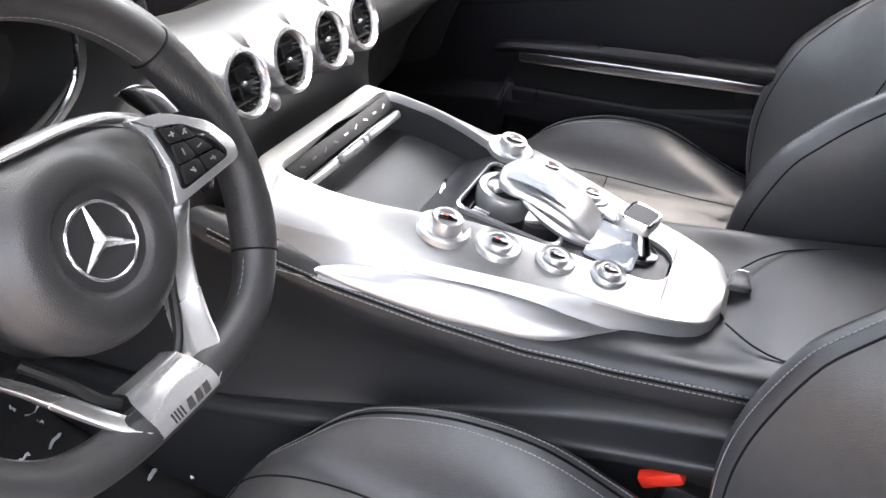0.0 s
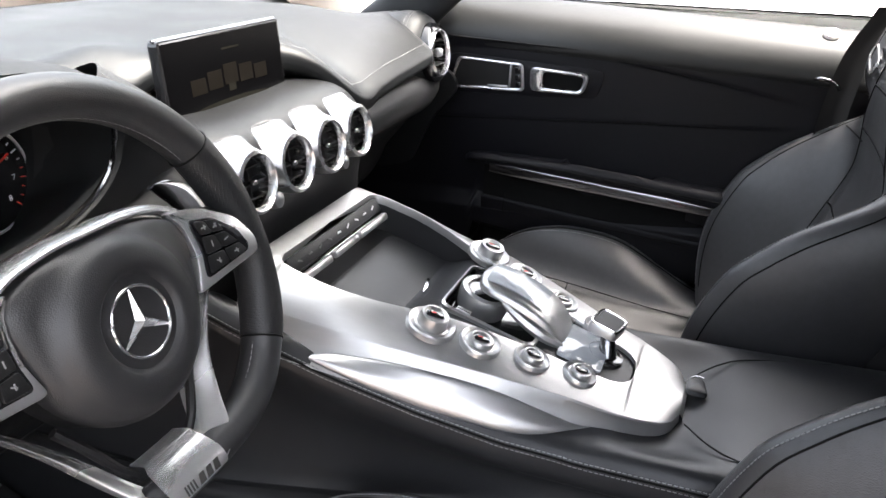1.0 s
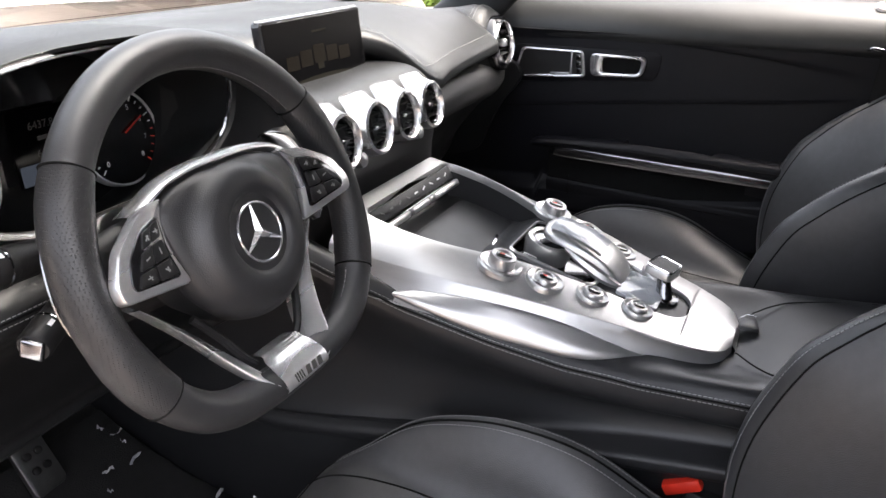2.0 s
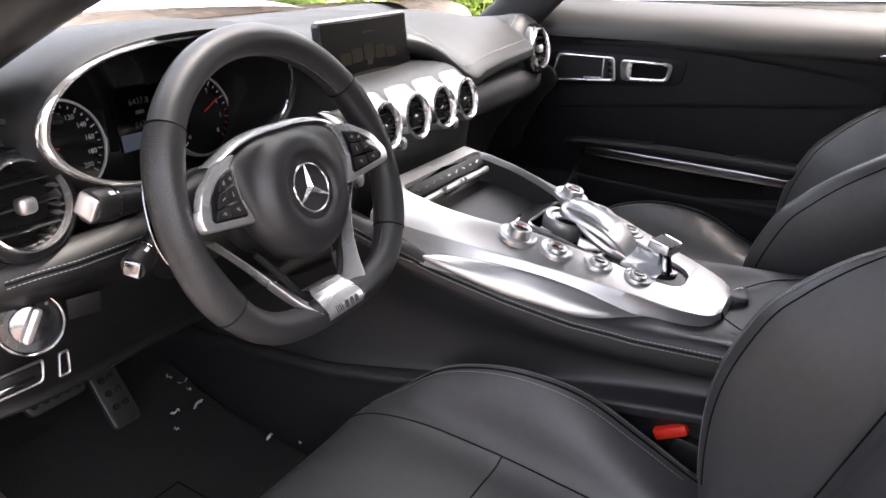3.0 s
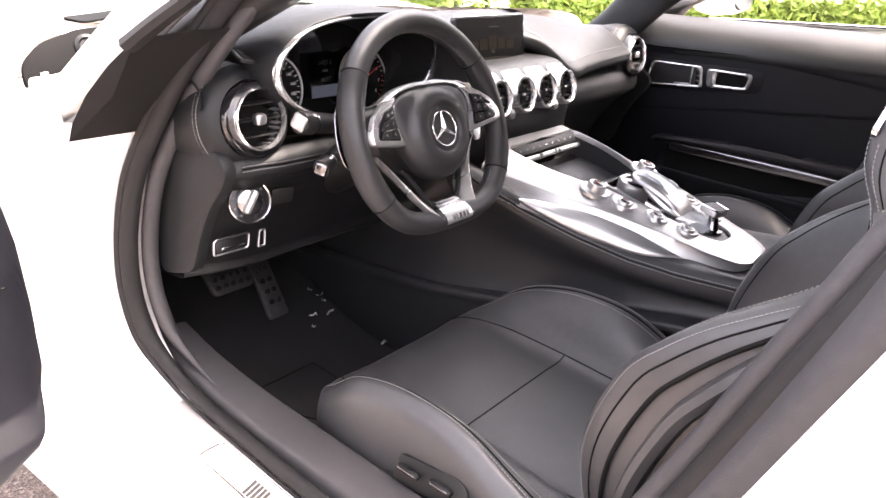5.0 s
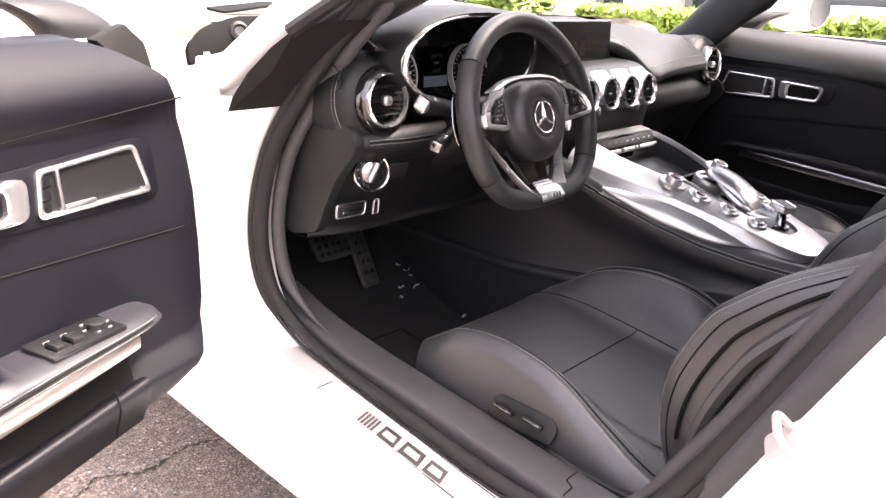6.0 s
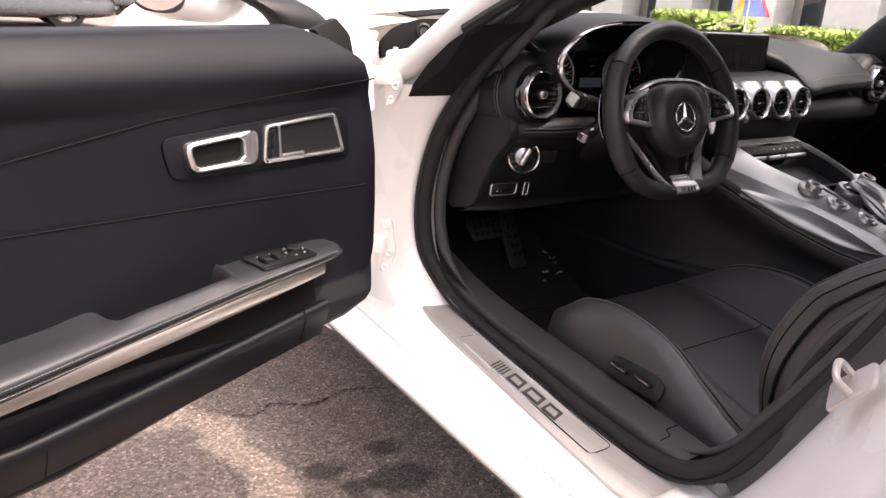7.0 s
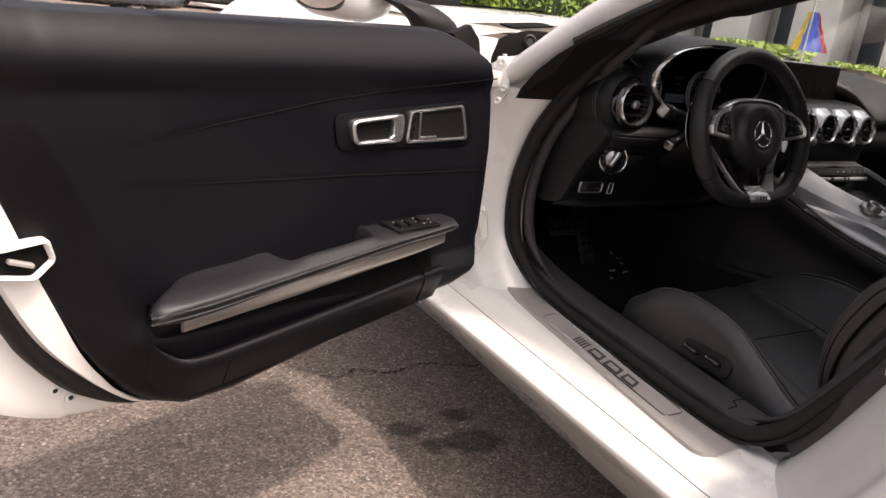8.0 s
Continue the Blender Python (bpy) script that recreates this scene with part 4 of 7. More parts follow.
    part("handle_recess", plate(local([(0.338, 0.812), (0.034, 0.830), (0.012, 0.82), (0.004, 0.750), (0.324, 0.757)], 0.016), 0.0025, m, 0.001), LEATHER, door, "black recess plate")
    outer = local([(0.309, 0.804), (0.192, 0.813), (0.193, 0.766), (0.299, 0.765)], 0.014)
    inner = local([(0.300, 0.799), (0.218, 0.805), (0.217, 0.773), (0.292, 0.770)], 0.010)
    hf = part("release_handle", ring_plate([(c.x, c.y) for c in outer], [(c.x, c.y) for c in inner], 0.011, m @ pose(0, 0, 0.002)), VENTSILVER, door, "satin silver door release handle")
    part("handle_cup", plate(inner, 0.001, m @ pose(0, 0, 0.0026)), HOLE, hf)
    part("handle_lip", tube([m @ Vector((0.046 * x, 0.010, 0.011)), m @ Vector((0.045 * x, -0.012, 0.011)), m @ Vector((0.052 * x, -0.017, 0.010))], 0.002, 6), CHROME, hf)
    mo = local([(0.177, 0.816), (0.042, 0.8245), (0.020, 0.761), (0.181, 0.762)], 0.010)
    mi = local([(0.172, 0.8115), (0.047, 0.819), (0.028, 0.7665), (0.175, 0.7675)], 0.008)
    fr = part("memory_frame", ring_plate([(c.x, c.y) for c in mo], [(c.x, c.y) for c in mi], 0.006, m @ pose(0, 0, 0.0024)), VENTSILVER, door, "slim silver frame with seat memory keys")
    part("memory_panel", plate(mi, 0.0012, m @ pose(0, 0, 0.0026)), PLASTIC, fr)
    part("memory_key_bar", box((0.004, 0.047, 0.005), m @ pose(-0.019 * x, 0, 0.006, 0, 0, -4 * x), 0.001), SILVER, fr, "slim silver bar")
    for k in range(3):
        part("memory_key", box((0.011, 0.012, 0.003), m @ pose((-0.004 + 0.001 * k) * x, 0.013 - 0.0145 * k, 0.005), 0.001), GLOSS, fr)
    part("frame_tab", box((0.042, 0.007, 0.006), m @ pose(-0.045 * x, -0.0215, 0.005), 0.002), SILVER, fr)

    if opened:
        # latch in the rear shut face
        lm = basis_at(at(0.775, 0.652, -0.024), along, inward)
        lo = rounded([(0.035, 0.016), (-0.028, 0.022), (-0.036, -0.006), (-0.012, -0.028), (0.035, -0.02)], 0.006)
        li = rounded([(0.0345, 0.010), (-0.022, 0.0165), (-0.0295, -0.005), (-0.009, -0.0225), (0.0345, -0.0145)], 0.004)
        la = part("latch", ring_plate([(c.x, c.y) for c in lo], [(c.x, c.y) for c in li], 0.022, lm), PAINT, door, "white framed latch opening")
        part("latch_slot", plate(li, 0.004, lm @ pose(0, 0, 0.008)), HOLE, la, "dark latch slot")
        part("latch_claw", box((0.03, 0.006, 0.01), lm @ pose(0.004, -0.004, 0.016, 0, 0, 20), 0.002), STEEL, la, "steel latch claw")
        for s, z in ((0.723, 0.441), (0.703, 0.424)):
            dm = thing_pose(at(s, z, -0.0655), along, inward)
            dp = part("drain_plug", lathe([(0.008, 0), (0.0078, 0.003), (0.005, 0.004), (0.004, 0.002)], 16, dm), PAINT, door, "small white drain plug")
            part("plug_hole", lathe([(0.0035, 0.0028), (0.0006, 0.0029)], 10, dm, cap=False), HOLE, dp)
    # mirror
    arm = [[at(s + ds, z, n + dn) for ds, dn in ((-0.045, -0.02), (0.045, -0.02), (0.045, 0.02), (-0.045, 0.02))] for s, z, n in ((-0.02, 0.93, -0.125), (0.01, 0.962, -0.13), (0.05, 0.985, -0.16), (0.06, 0.99, -0.24))]
    part("mirror_foot", loft(arm, 20, 14, closed=True, caps=True)[0], PLASTIC, door, "black mirror foot")
    rows = []
    for k, (d, r) in enumerate(((0.0, 0.78), (0.03, 0.95), (0.07, 1.0), (0.11, 0.85), (0.14, 0.5), (0.148, 0.1))):
        ctr = at(0.10, 1.0, -0.28) - along * (d - 0.05)
        rows.append([ctr + inward * 0.10 * r * math.copysign(abs(math.cos(a)) ** 0.6, math.cos(a)) + Vector((0, 0, 0.065 * r * math.copysign(abs(math.sin(a)) ** 0.6, math.sin(a)))) for a in [2 * math.pi * q / 28 for q in range(28)]])
    part("mirror_cap", skin(rows, close_u=True), PAINT, door, "white mirror cap")
    gl = [at(0.10, 1.0, -0.28) + along * 0.052 + inward * 0.085 * math.cos(a) * 1.05 + Vector((0, 0, 0.045 * math.sin(a) * 1.05)) for a in [2 * math.pi * q / 28 for q in range(28)]]
    bm = bmesh.new()
    bm.faces.new([bm.verts.new(p) for p in gl])
    part("mirror_glass", bm, CHROME, door, "mirror glass", smooth=False)
    return door


def basis_at(p, along, inward):
    """A pose whose x runs along the door, y up and z toward the cabin."""
    m = Matrix((along, Vector((0, 0, 1)), inward)).transposed().to_4x4()
    m.translation = p
    return m


def thing_pose(p, x, z):
    return basis(p, x, z)


# ---- dashboard ----
BINNACLE = material("binnacle_leather", (0.013, 0.0133, 0.0142), 0.44, spec=0.42, kind="pebble", bump=0.18, bump_scale=1300, grain=130, vary=0.12)
DASHLOW = material("lower_dash_skin", (0.0074, 0.0077, 0.0084), 0.42, spec=0.28, kind="pebble", bump=0.2, bump_scale=1500, grain=150, vary=0.12)


def vent(parent, centre, axis, r, chrome, slats=3, label="round air vent with a bright ring", hood=0.0, knob=False):
    """A round nozzle: ring, dark throat, slats and a knob. axis points out of the vent."""
    m = basis(centre, (1, 0, 0), axis)
    ri = 0.89 if knob else 0.78  # the outer vents have a slimmer ring
    v = part("air_vent", lathe([(r, -0.03), (r * 1.02, -0.004), (r * 0.99, 0.004), (r * (ri + 1) / 2, 0.006), (r * (ri + 0.03), 0.002), (r * (ri + 0.01), -0.012), (r * ri, -0.03)], 36, m, cap=False), chrome, parent, label)
    part("throat", lathe([(r * (ri + 0.02), -0.004), (r * ri, -0.03), (0.0006, -0.032)], 28, m, cap=False), HOLE, v, "dark throat")
    for k in range(slats):
        o = (k - (slats - 1) / 2) * r * 0.5
        w = 2 * math.sqrt(max(1e-5, (r * ri) ** 2 - o * o))
        part("slat", box((w, 0.0022, 0.014), m @ pose(0, o, -0.012, 12), 0.0008), PLASTIC, v)
    if knob:
        part("vent_knob", box((r * 0.42, r * 0.38, 0.016), m @ pose(0, 0, -0.002), 0.006, seg=3), SILVER, v, "bright centre knob")
    else:
        part("vane", box((0.0025, r * 1.5, 0.012), m @ pose(0, 0, -0.014), 0.0008), PLASTIC, v)
        part("vent_knob", box((r * 0.26, r * 0.16, 0.008), m @ pose(0, 0, -0.004), 0.002), DARKCHROME, v, "small centre tab")
    if hood:
        # a shield: a plate with a broad straight top behind the ring, drawn out to meet it
        rows = []
        for grow, back in ((1.0, -0.050), (1.0, -0.028), (0.94, -0.0235), (0.62, -0.018), (0.28, -0.009), (0.08, -0.001), (0.0, 0.003)):
            row = []
            for q in range(48):
                a = 2 * math.pi * q / 48
                ca, sa = math.cos(a), math.sin(a)
                ring_p = Vector((r * 0.99 * ca, r * 0.99 * sa, 0))
                if sa > 0:
                    wide = r * (1.0 - 0.08 * sa)
                    out_p = Vector((wide * math.copysign(abs(ca) ** 0.45, ca), (r + hood) * abs(sa) ** 0.45, 0))
                else:
                    out_p = Vector((r * 1.0 * ca, r * 0.98 * sa, 0))
                row.append(m @ (ring_p * (1 - grow) + out_p * grow + Vector((0, 0, back))))
            rows.append(row)
        part("vent_hood", skin(rows, close_u=True), VENTSILVER, v, "satin silver shield")
    return v


def build_dash():
    dash = thing("dashboard", (0, 1.2, 0.6), "black leather dashboard with round bright vents and a screen", "dashboard")

    edge_z = [(-0.7, 0.87), (-0.64, 0.885), (-0.60, 0.925), (-0.27, 0.925), (-0.22, 0.90), (-0.15, 0.897), (-0.08, 0.918), (0, 0.924), (0.08, 0.918), (0.15, 0.892), (0.18, 0.862), (0.205, 0.836), (0.235, 0.834), (0.27, 0.84), (0.33, 0.846), (0.45, 0.85), (0.515, 0.852), (0.56, 0.855), (0.7, 0.85)]
    edge_y = [(-0.7, 1.04), (-0.64, 1.06), (-0.60, 1.2), (-0.27, 1.2), (-0.22, 1.1), (0, 1.10), (0.08, 1.085), (0.15, 1.03), (0.205, 0.988), (0.27, 0.987), (0.4, 0.992), (0.515, 1.0), (0.56, 1.03), (0.7, 1.06)]
    # upper pad: from the windscreen to its stitched front edge
    secs = []
    for x in (-0.70, -0.6, -0.5, -0.4, -0.3, -0.2, -0.12, -0.05, 0.03, 0.09, 0.15, 0.21, 0.27, 0.34, 0.42, 0.48, 0.51, 0.54, 0.58, 0.64, 0.70):
        ze, ye = interp(edge_z, x), interp(edge_y, x)
        bow = 0.12 * (x / 0.7) ** 2
        top = 0.948 - 0.02 * (abs(x) / 0.7) ** 3 - 0.16 * max(0, x - 0.43)
        secs.append([Vector((x, 1.84 - bow, 0.925)), Vector((x, 1.6 - bow, 0.945)), Vector((x, 1.35, top)), Vector((x, 1.2, top - 0.002)), Vector((x, max(ye + 0.05, 1.10) if x < 0.18 else ye + 0.085, (max(ze + 0.045, 0.915) if x < 0.18 else ze + 0.062) if abs(x) > 0.1 else top - 0.004)),
                     Vector((x, ye + 0.012, ze + 0.018)), Vector((x, ye, ze)), Vector((x, ye + 0.015, ze - 0.016)), Vector((x, ye + 0.10, ze - 0.02))])
    bm, rows = loft(secs, 50, 90)
    pad = part("upper_pad", bm, SOFT, dash, "black stitched leather upper pad")
    stitches([Vector((x, interp(edge_y, x) + 0.016, interp(edge_z, x) + 0.0245)) for x in [0.12 + 0.005 * i for i in range(78)]], pad)
    # dark demister strip along the glass
    part("demister_grille", skin([[Vector((x, y - 0.12 * (x / 0.7) ** 2, z)) for x in [-0.5 + 0.1 * i for i in range(11)]] for y, z in ((1.76, 0.938), (1.72, 0.942))]), HOLE, dash)

    # lower dash
    drv = [(1.25, 0.765), (1.09, 0.780), (1.025, 0.793), (1.0, 0.765), (1.022, 0.742), (1.052, 0.714), (1.085, 0.66), (1.115, 0.605), (1.15, 0.582), (1.45, 0.60)]
    mid = [(1.15, 0.885), (1.07, 0.876), (1.01, 0.868), (0.978, 0.845), (0.968, 0.81), (0.972, 0.775), (0.978, 0.745), (0.985, 0.70), (1.02, 0.62), (1.3, 0.5)]
    pas = [(1.25, 0.825), (1.11, 0.822), (1.05, 0.813), (1.032, 0.797), (1.026, 0.774), (1.034, 0.750), (1.075, 0.722), (1.14, 0.65), (1.21, 0.57), (1.45, 0.60)]
    mixed = [((a + b * 2) / 3, (c + d * 2) / 3) for (a, c), (b, d) in zip(mid, drv)]
    mixed_p = [((a + b * 2) / 3 + 0.01, (c + d * 2) / 3) for (a, c), (b, d) in zip(mid, pas)]
    secs = []
    for x, pr in ((-0.69, drv), (-0.6, drv), (-0.45, drv), (-0.3, drv), (-0.225, mixed), (-0.165, mid), (-0.05, mid), (0.05, mid), (0.165, mid), (0.215, mixed_p), (0.28, pas), (0.42, pas), (0.56, pas), (0.69, pas)):
        secs.append([Vector((x, y + (0.03 if abs(x) > 0.68 else 0), z)) for y, z in pr])
    part("lower_dash", loft(secs, 54, 90)[0], DASHLOW, dash, "black grained lower dash")
    # stitched seam over the knee panel
    def knee(x, dz, out):
        return Vector((x, interp([(-0.67, 1.0125), (-0.64, 1.0085), (-0.60, 0.998), (-0.545, 0.996), (-0.30, 0.996)], x) - out, 0.7705 + dz))
    for dz in (0.0, 0.007):
        stitches([knee(-0.665 + 0.005 * i, dz, 0.0016) for i in range(72)], dash, gap=0.0048, length=0.0033, size=0.0005)
    part("knee_seam", tube([knee(-0.665 + 0.01 * i, 0.0035, 0.0004) for i in range(37)], 0.0012, 6), HOLE, dash)
    # outer cheek that closes the end of the dash by the door
    for s in (-1, 1):
        out = [(1.03, 0.80), (1.012, 0.77), (1.03, 0.742), (1.06, 0.714), (1.092, 0.66), (1.12, 0.60), (1.2, 0.58), (1.3, 0.7), (1.25, 0.82)]
        m = Matrix(((0, 0, s, s * 0.672), (1, 0, 0, 0), (0, 1, 0, 0), (0, 0, 0, 1)))
        part("dash_end", plate(rounded(out, 0.02), 0.02, m, 0.006), SOFT, dash)
    # small slotted grille above the outer vent
    gm = basis((-0.602, 1.048, 0.918), (1, 0.1, -0.15), (0, -0.35, 1))
    g = part("side_grille", plate(rounded([(-0.045, -0.02), (0.04, -0.03), (0.045, 0.02), (-0.02, 0.03)], 0.012), 0.004, gm), PLASTIC, dash, "small slotted side grille")
    for k in range(5):
        part("grille_slot", box((0.07 - 0.006 * k, 0.004, 0.003), gm @ pose(0, -0.016 + 0.009 * k, 0.0042)), HOLE, g, smooth=False)

    # outer vents in round leather pods
    for s in (-1, 1):
        c = Vector((-0.6268, 1.012, 0.8396) if s < 0 else (0.596, 1.022, 0.847))
        ax = Vector((-0.16 if s > 0 else 0.22, -1, 0.08))
        m = basis(c, (1, 0, 0), ax)
        pod = part("vent_pod", lathe([(0.02, -0.2), (0.06, -0.17), (0.077, -0.11), (0.080, -0.06), (0.075, -0.034), (0.066, -0.020), (0.056, -0.016), (0.053, -0.04)], 40, m, cap=False), SOFT, dash, "round black leather vent pod")
        v = vent(dash, c, ax, 0.0445, CHROMESATIN, 3, knob=True)
        part("vent_collar", lathe([(0.0545, -0.04), (0.0545, -0.006), (0.0520, -0.002), (0.0440, -0.004)], 36, m, cap=False), GLOSS, v, "gloss black collar")
        for k in (-1, 1):
            stitches([m @ Vector((0.0772 * math.cos(a), 0.0772 * math.sin(a), -0.044 + 0.004 * k)) for a in [2 * math.pi * q / 90 for q in range(91)]], pod)
    # four centre vents with silver hoods
    for x in (-0.12, -0.04, 0.04, 0.12):
        y = 0.957 + 0.1 * x * x
        vent(dash, (x, y - 0.006, 0.818), (0.5 * x, -1, 0.12), 0.0352, VENTSILVER, 3, "round silver vent in a broad-topped shield", hood=0.014)
    for x in (-0.08, 0.08):
        part("vent_toggle", lathe([(0.006, -0.01), (0.008, 0.002), (0.007, 0.008), (0.003, 0.010)], 16, basis((x, 0.962, 0.784), (1, 0, 0), (0, -1, 0.1)) @ Matrix.Scale(1.35, 4)), SILVER, dash, "small chrome vent toggle")

    # instrument hood and cluster
    def ring(y, hw, hh, cx=-0.435, cz=0.898, tilt=0.0, n=40):
        pts = []
        for q in range(n):
            a = 2 * math.pi * q / n
            ca, sa = math.cos(a), math.sin(a)
            px = hw * math.copysign(abs(ca) ** 0.8, ca)
            pz = hh * math.copysign(abs(sa) ** 0.8, sa)
            if ca < 0 and sa < 0:  # drawn in beside the outer vent
                px *= 1 + 0.24 * sa
            pts.append(Vector((cx + px, y + tilt * pz, cz + pz)))
        return pts
    rows = [ring(1.32, 0.17, 0.06), ring(1.2, 0.19, 0.098, cz=0.884), ring(1.08, 0.192, 0.104, cz=0.886, tilt=-0.2), ring(1.01, 0.186, 0.088, tilt=-0.25), ring(0.992, 0.178, 0.081, tilt=-0.25), ring(0.998, 0.170, 0.074, tilt=-0.25), ring(1.05, 0.168, 0.080, cz=0.890, tilt=-0.1), ring(1.10, 0.168, 0.088, cz=0.877), ring(1.14, 0.168, 0.088, cz=0.874)]
    hoodp = part("instrument_hood", skin(rows, close_u=True), SOFT, dash, "black leather instrument hood")
    # leather flank that sweeps from the hood down toward the column
    inner_e = [(-0.300, 1.03, 0.958), (-0.268, 1.032, 0.930), (-0.260, 1.04, 0.892), (-0.262, 1.05, 0.850), (-0.278, 1.06, 0.812)]
    crest = [(-0.268, 1.004, 0.952), (-0.222, 0.996, 0.918), (-0.188, 0.988, 0.886), (-0.166, 0.982, 0.850), (-0.154, 0.978, 0.815)]
    outer_e = [(-0.235, 1.07, 0.948), (-0.185, 1.06, 0.912), (-0.15, 1.045, 0.875), (-0.135, 1.035, 0.84), (-0.13, 1.03, 0.80)]
    secs = []
    for a, b, c in zip(inner_e, crest, outer_e):
        a, b, c = Vector(a), Vector(b), Vector(c)
        secs.append([a + Vector((-0.01, 0.05, -0.004)), a, a.lerp(b, 0.5) + Vector((0.004, 0.006, 0.002)), b, b.lerp(c, 0.5) + Vector((0.012, -0.008, 0.010)), c, c + Vector((0.01, 0.05, -0.02))])
    fl = part("hood_flank", loft(secs, 26, 28)[0], BINNACLE, hoodp, "stitched black leather flank of the hood")
    stitches(catmull([Vector(p) + Vector((0.006, -0.003, 0.004)) for p in crest], 40), fl)
    part("hood_rim", tube(ring(0.9965, 0.1715, 0.0755, tilt=-0.25), 0.0028, 8, closed=True), DARKCHROME, hoodp, "thin bright rim")
    arc = ring(0.9900, 0.1735, 0.0770, tilt=-0.25, n=120)[34:84]
    rows = []
    for i, p in enumerate(arc):
        w = 0.0016 + 0.0044 * math.sin(math.pi * i / (len(arc) - 1))
        d = Vector((p.x + 0.435, 0, p.z - 0.898)).normalized()
        rows.append([p + d * w * a + Vector((0, b, 0)) for a, b in ((1.0, 0.006), (0.8, 0.0), (0.2, -0.0035), (-0.5, -0.003), (-1.0, 0.003), (-1.05, 0.012))])
    part("rim_crescent", skin(rows), CHROMESATIN, hoodp, "broad bright chrome crescent")
    bm = bmesh.new()
    bm.faces.new([bm.verts.new(p) for p in ring(1.135, 0.170, 0.089, cz=0.874)])
    clus = part("instrument_panel", bm, GLOSS, dash, "black instrument cluster with two round dials", smooth=False)
    for cx, turn in ((-0.516, 175), (-0.318, 27)):
        c = Vector((cx, 1.118, 0.861))
        m = basis(c, (1, 0, 0), (0, -1, 0.1))
        d = part("dial", lathe([(0.0535, 0), (0.0535, 0.010), (0.0525, 0.0122), (0.0510, 0.0122), (0.0502, 0.0105)], 48, m, cap=False), DIALRING, clus, "dial in a bright ring")
        bm = bmesh.new()
        bm.faces.new([bm.verts.new(m @ Vector((0.0505 * math.cos(2 * math.pi * q / 40), 0.0505 * math.sin(2 * math.pi * q / 40), 0.0095))) for q in range(40)])
        part("dial_face", bm, GLOSS, d, smooth=False)
        for k in range(25):
            a = radians(225 - 270 * k / 24)
            big = k % 3 == 0
            part("tick", box((0.006 if big else 0.003, 0.0011, 0.0008), m @ pose(0.0445 * math.cos(a), 0.0445 * math.sin(a), 0.0102, 0, 0, math.degrees(a))), RED if (cx > -0.4 and k > 19) else LEGEND, d, smooth=False)
        figures = [str(20 * k) for k in range(11)] if cx < -0.4 else [str(k) for k in range(9)]
        for k, word in enumerate(figures):
            a = radians(225 - 270 * k / (len(figures) - 1))
            part("dial_numeral", lettering(word, 0.0082, m @ pose(0.0345 * math.cos(a), 0.0345 * math.sin(a), 0.0102)), LEGEND, d, smooth=False)
        a = radians(turn)
        part("needle", box((0.03, 0.0016, 0.0012), m @ pose(0.022 * math.cos(a), 0.022 * math.sin(a), 0.0125, 0, 0, math.degrees(a))), RED, d, "red needle", smooth=False)
    part("trip_display", box((0.07, 0.003, 0.075), pose(-0.398, 1.125, 0.872), 0.002), SCREEN, clus, "small dark trip display")
    dm = basis((-0.398, 1.1225, 0.872), (1, 0, 0), (0, -1, 0))
    for word, dz in (("6437.8", 0.021), ("6437", -0.007)):
        part("display_figures", lettering(word, 0.011, dm @ pose(0, dz, 0.0006)), GREYLEGEND, clus, "grey figures", smooth=False)
    part("display_line", box((0.012, 0.001, 0.004), pose(-0.398, 1.1228, 0.880)), GREYLEGEND, clus, smooth=False)
    part("display_band", box((0.064, 0.001, 0.020), pose(-0.398, 1.1232, 0.846)), glowing("display_glow", (0.10, 0.12, 0.16), 0.06), clus, "dim grey-blue band", smooth=False)
    # steering column cowl and stalks
    rows = [[Vector((-0.425 + 0.055 * r * math.cos(a), y, zc + 0.05 * r * math.sin(a))) for a in [2 * math.pi * q / 24 for q in range(24)]] for y, zc, r in ((1.12, 0.72, 1.25), (1.02, 0.765, 1.15), (0.95, 0.79, 0.95), (0.92, 0.80, 0.7))]
    part("column_cowl", skin(rows, close_u=True, caps=True), PLASTIC, dash, "black steering column cowl")
    for tip, r in (((-0.597, 0.958, 0.837), 0.0165), ((-0.570, 0.950, 0.770), 0.0135)):
        path = [Vector((-0.46, 0.985, 0.80)), Vector((-0.50, 0.98, (0.80 + tip[2]) / 2)), Vector(tip)]
        st = part("stalk", tube(catmull(path, 12), [0.009 + (r - 0.009) * i / 11 for i in range(12)], 12), PLASTIC, dash, "black column stalk with a bright tip")
        d = (path[2] - path[1]).normalized()
        m = basis(path[2], d.orthogonal(), d)
        part("stalk_ring", lathe([(r * 1.04, -0.020), (r * 1.04, -0.018)], 20, m, cap=False), CHROME, st)
        part("stalk_barrel", lathe([(r * 0.9, -0.03), (r, -0.022), (r, 0.004), (r * 0.9, 0.007), (0.0006, 0.007)], 20, m, cap=False), PLASTIC, st)
        part("stalk_tip", box((r * 1.35, r * 1.35, 0.006), m @ pose(0, 0, 0.008, 0, 0, 20), 0.0025, seg=3), TOPSILVER if r > 0.015 else DARKCHROME, st, "square satin tip")
        part("stalk_mark", box((r * 0.25, 0.0006, 0.007), m @ pose(0, r * 1.0, -0.012)), LEGEND, st, smooth=False)

    # light switch and parking brake keys on the knee panel
    n = Vector((-0.36, -0.9, 0.16))
    lm = basis((-0.637, 1.040, 0.7175), (1, -0.36, 0), n)
    ls = part("light_switch", lathe([(0.0325, -0.004), (0.0325, 0.006), (0.0312, 0.0085), (0.0295, 0.007), (0.0290, 0.003)], 40, lm, cap=False), CHROME, dash, "round light switch with a bright ring")
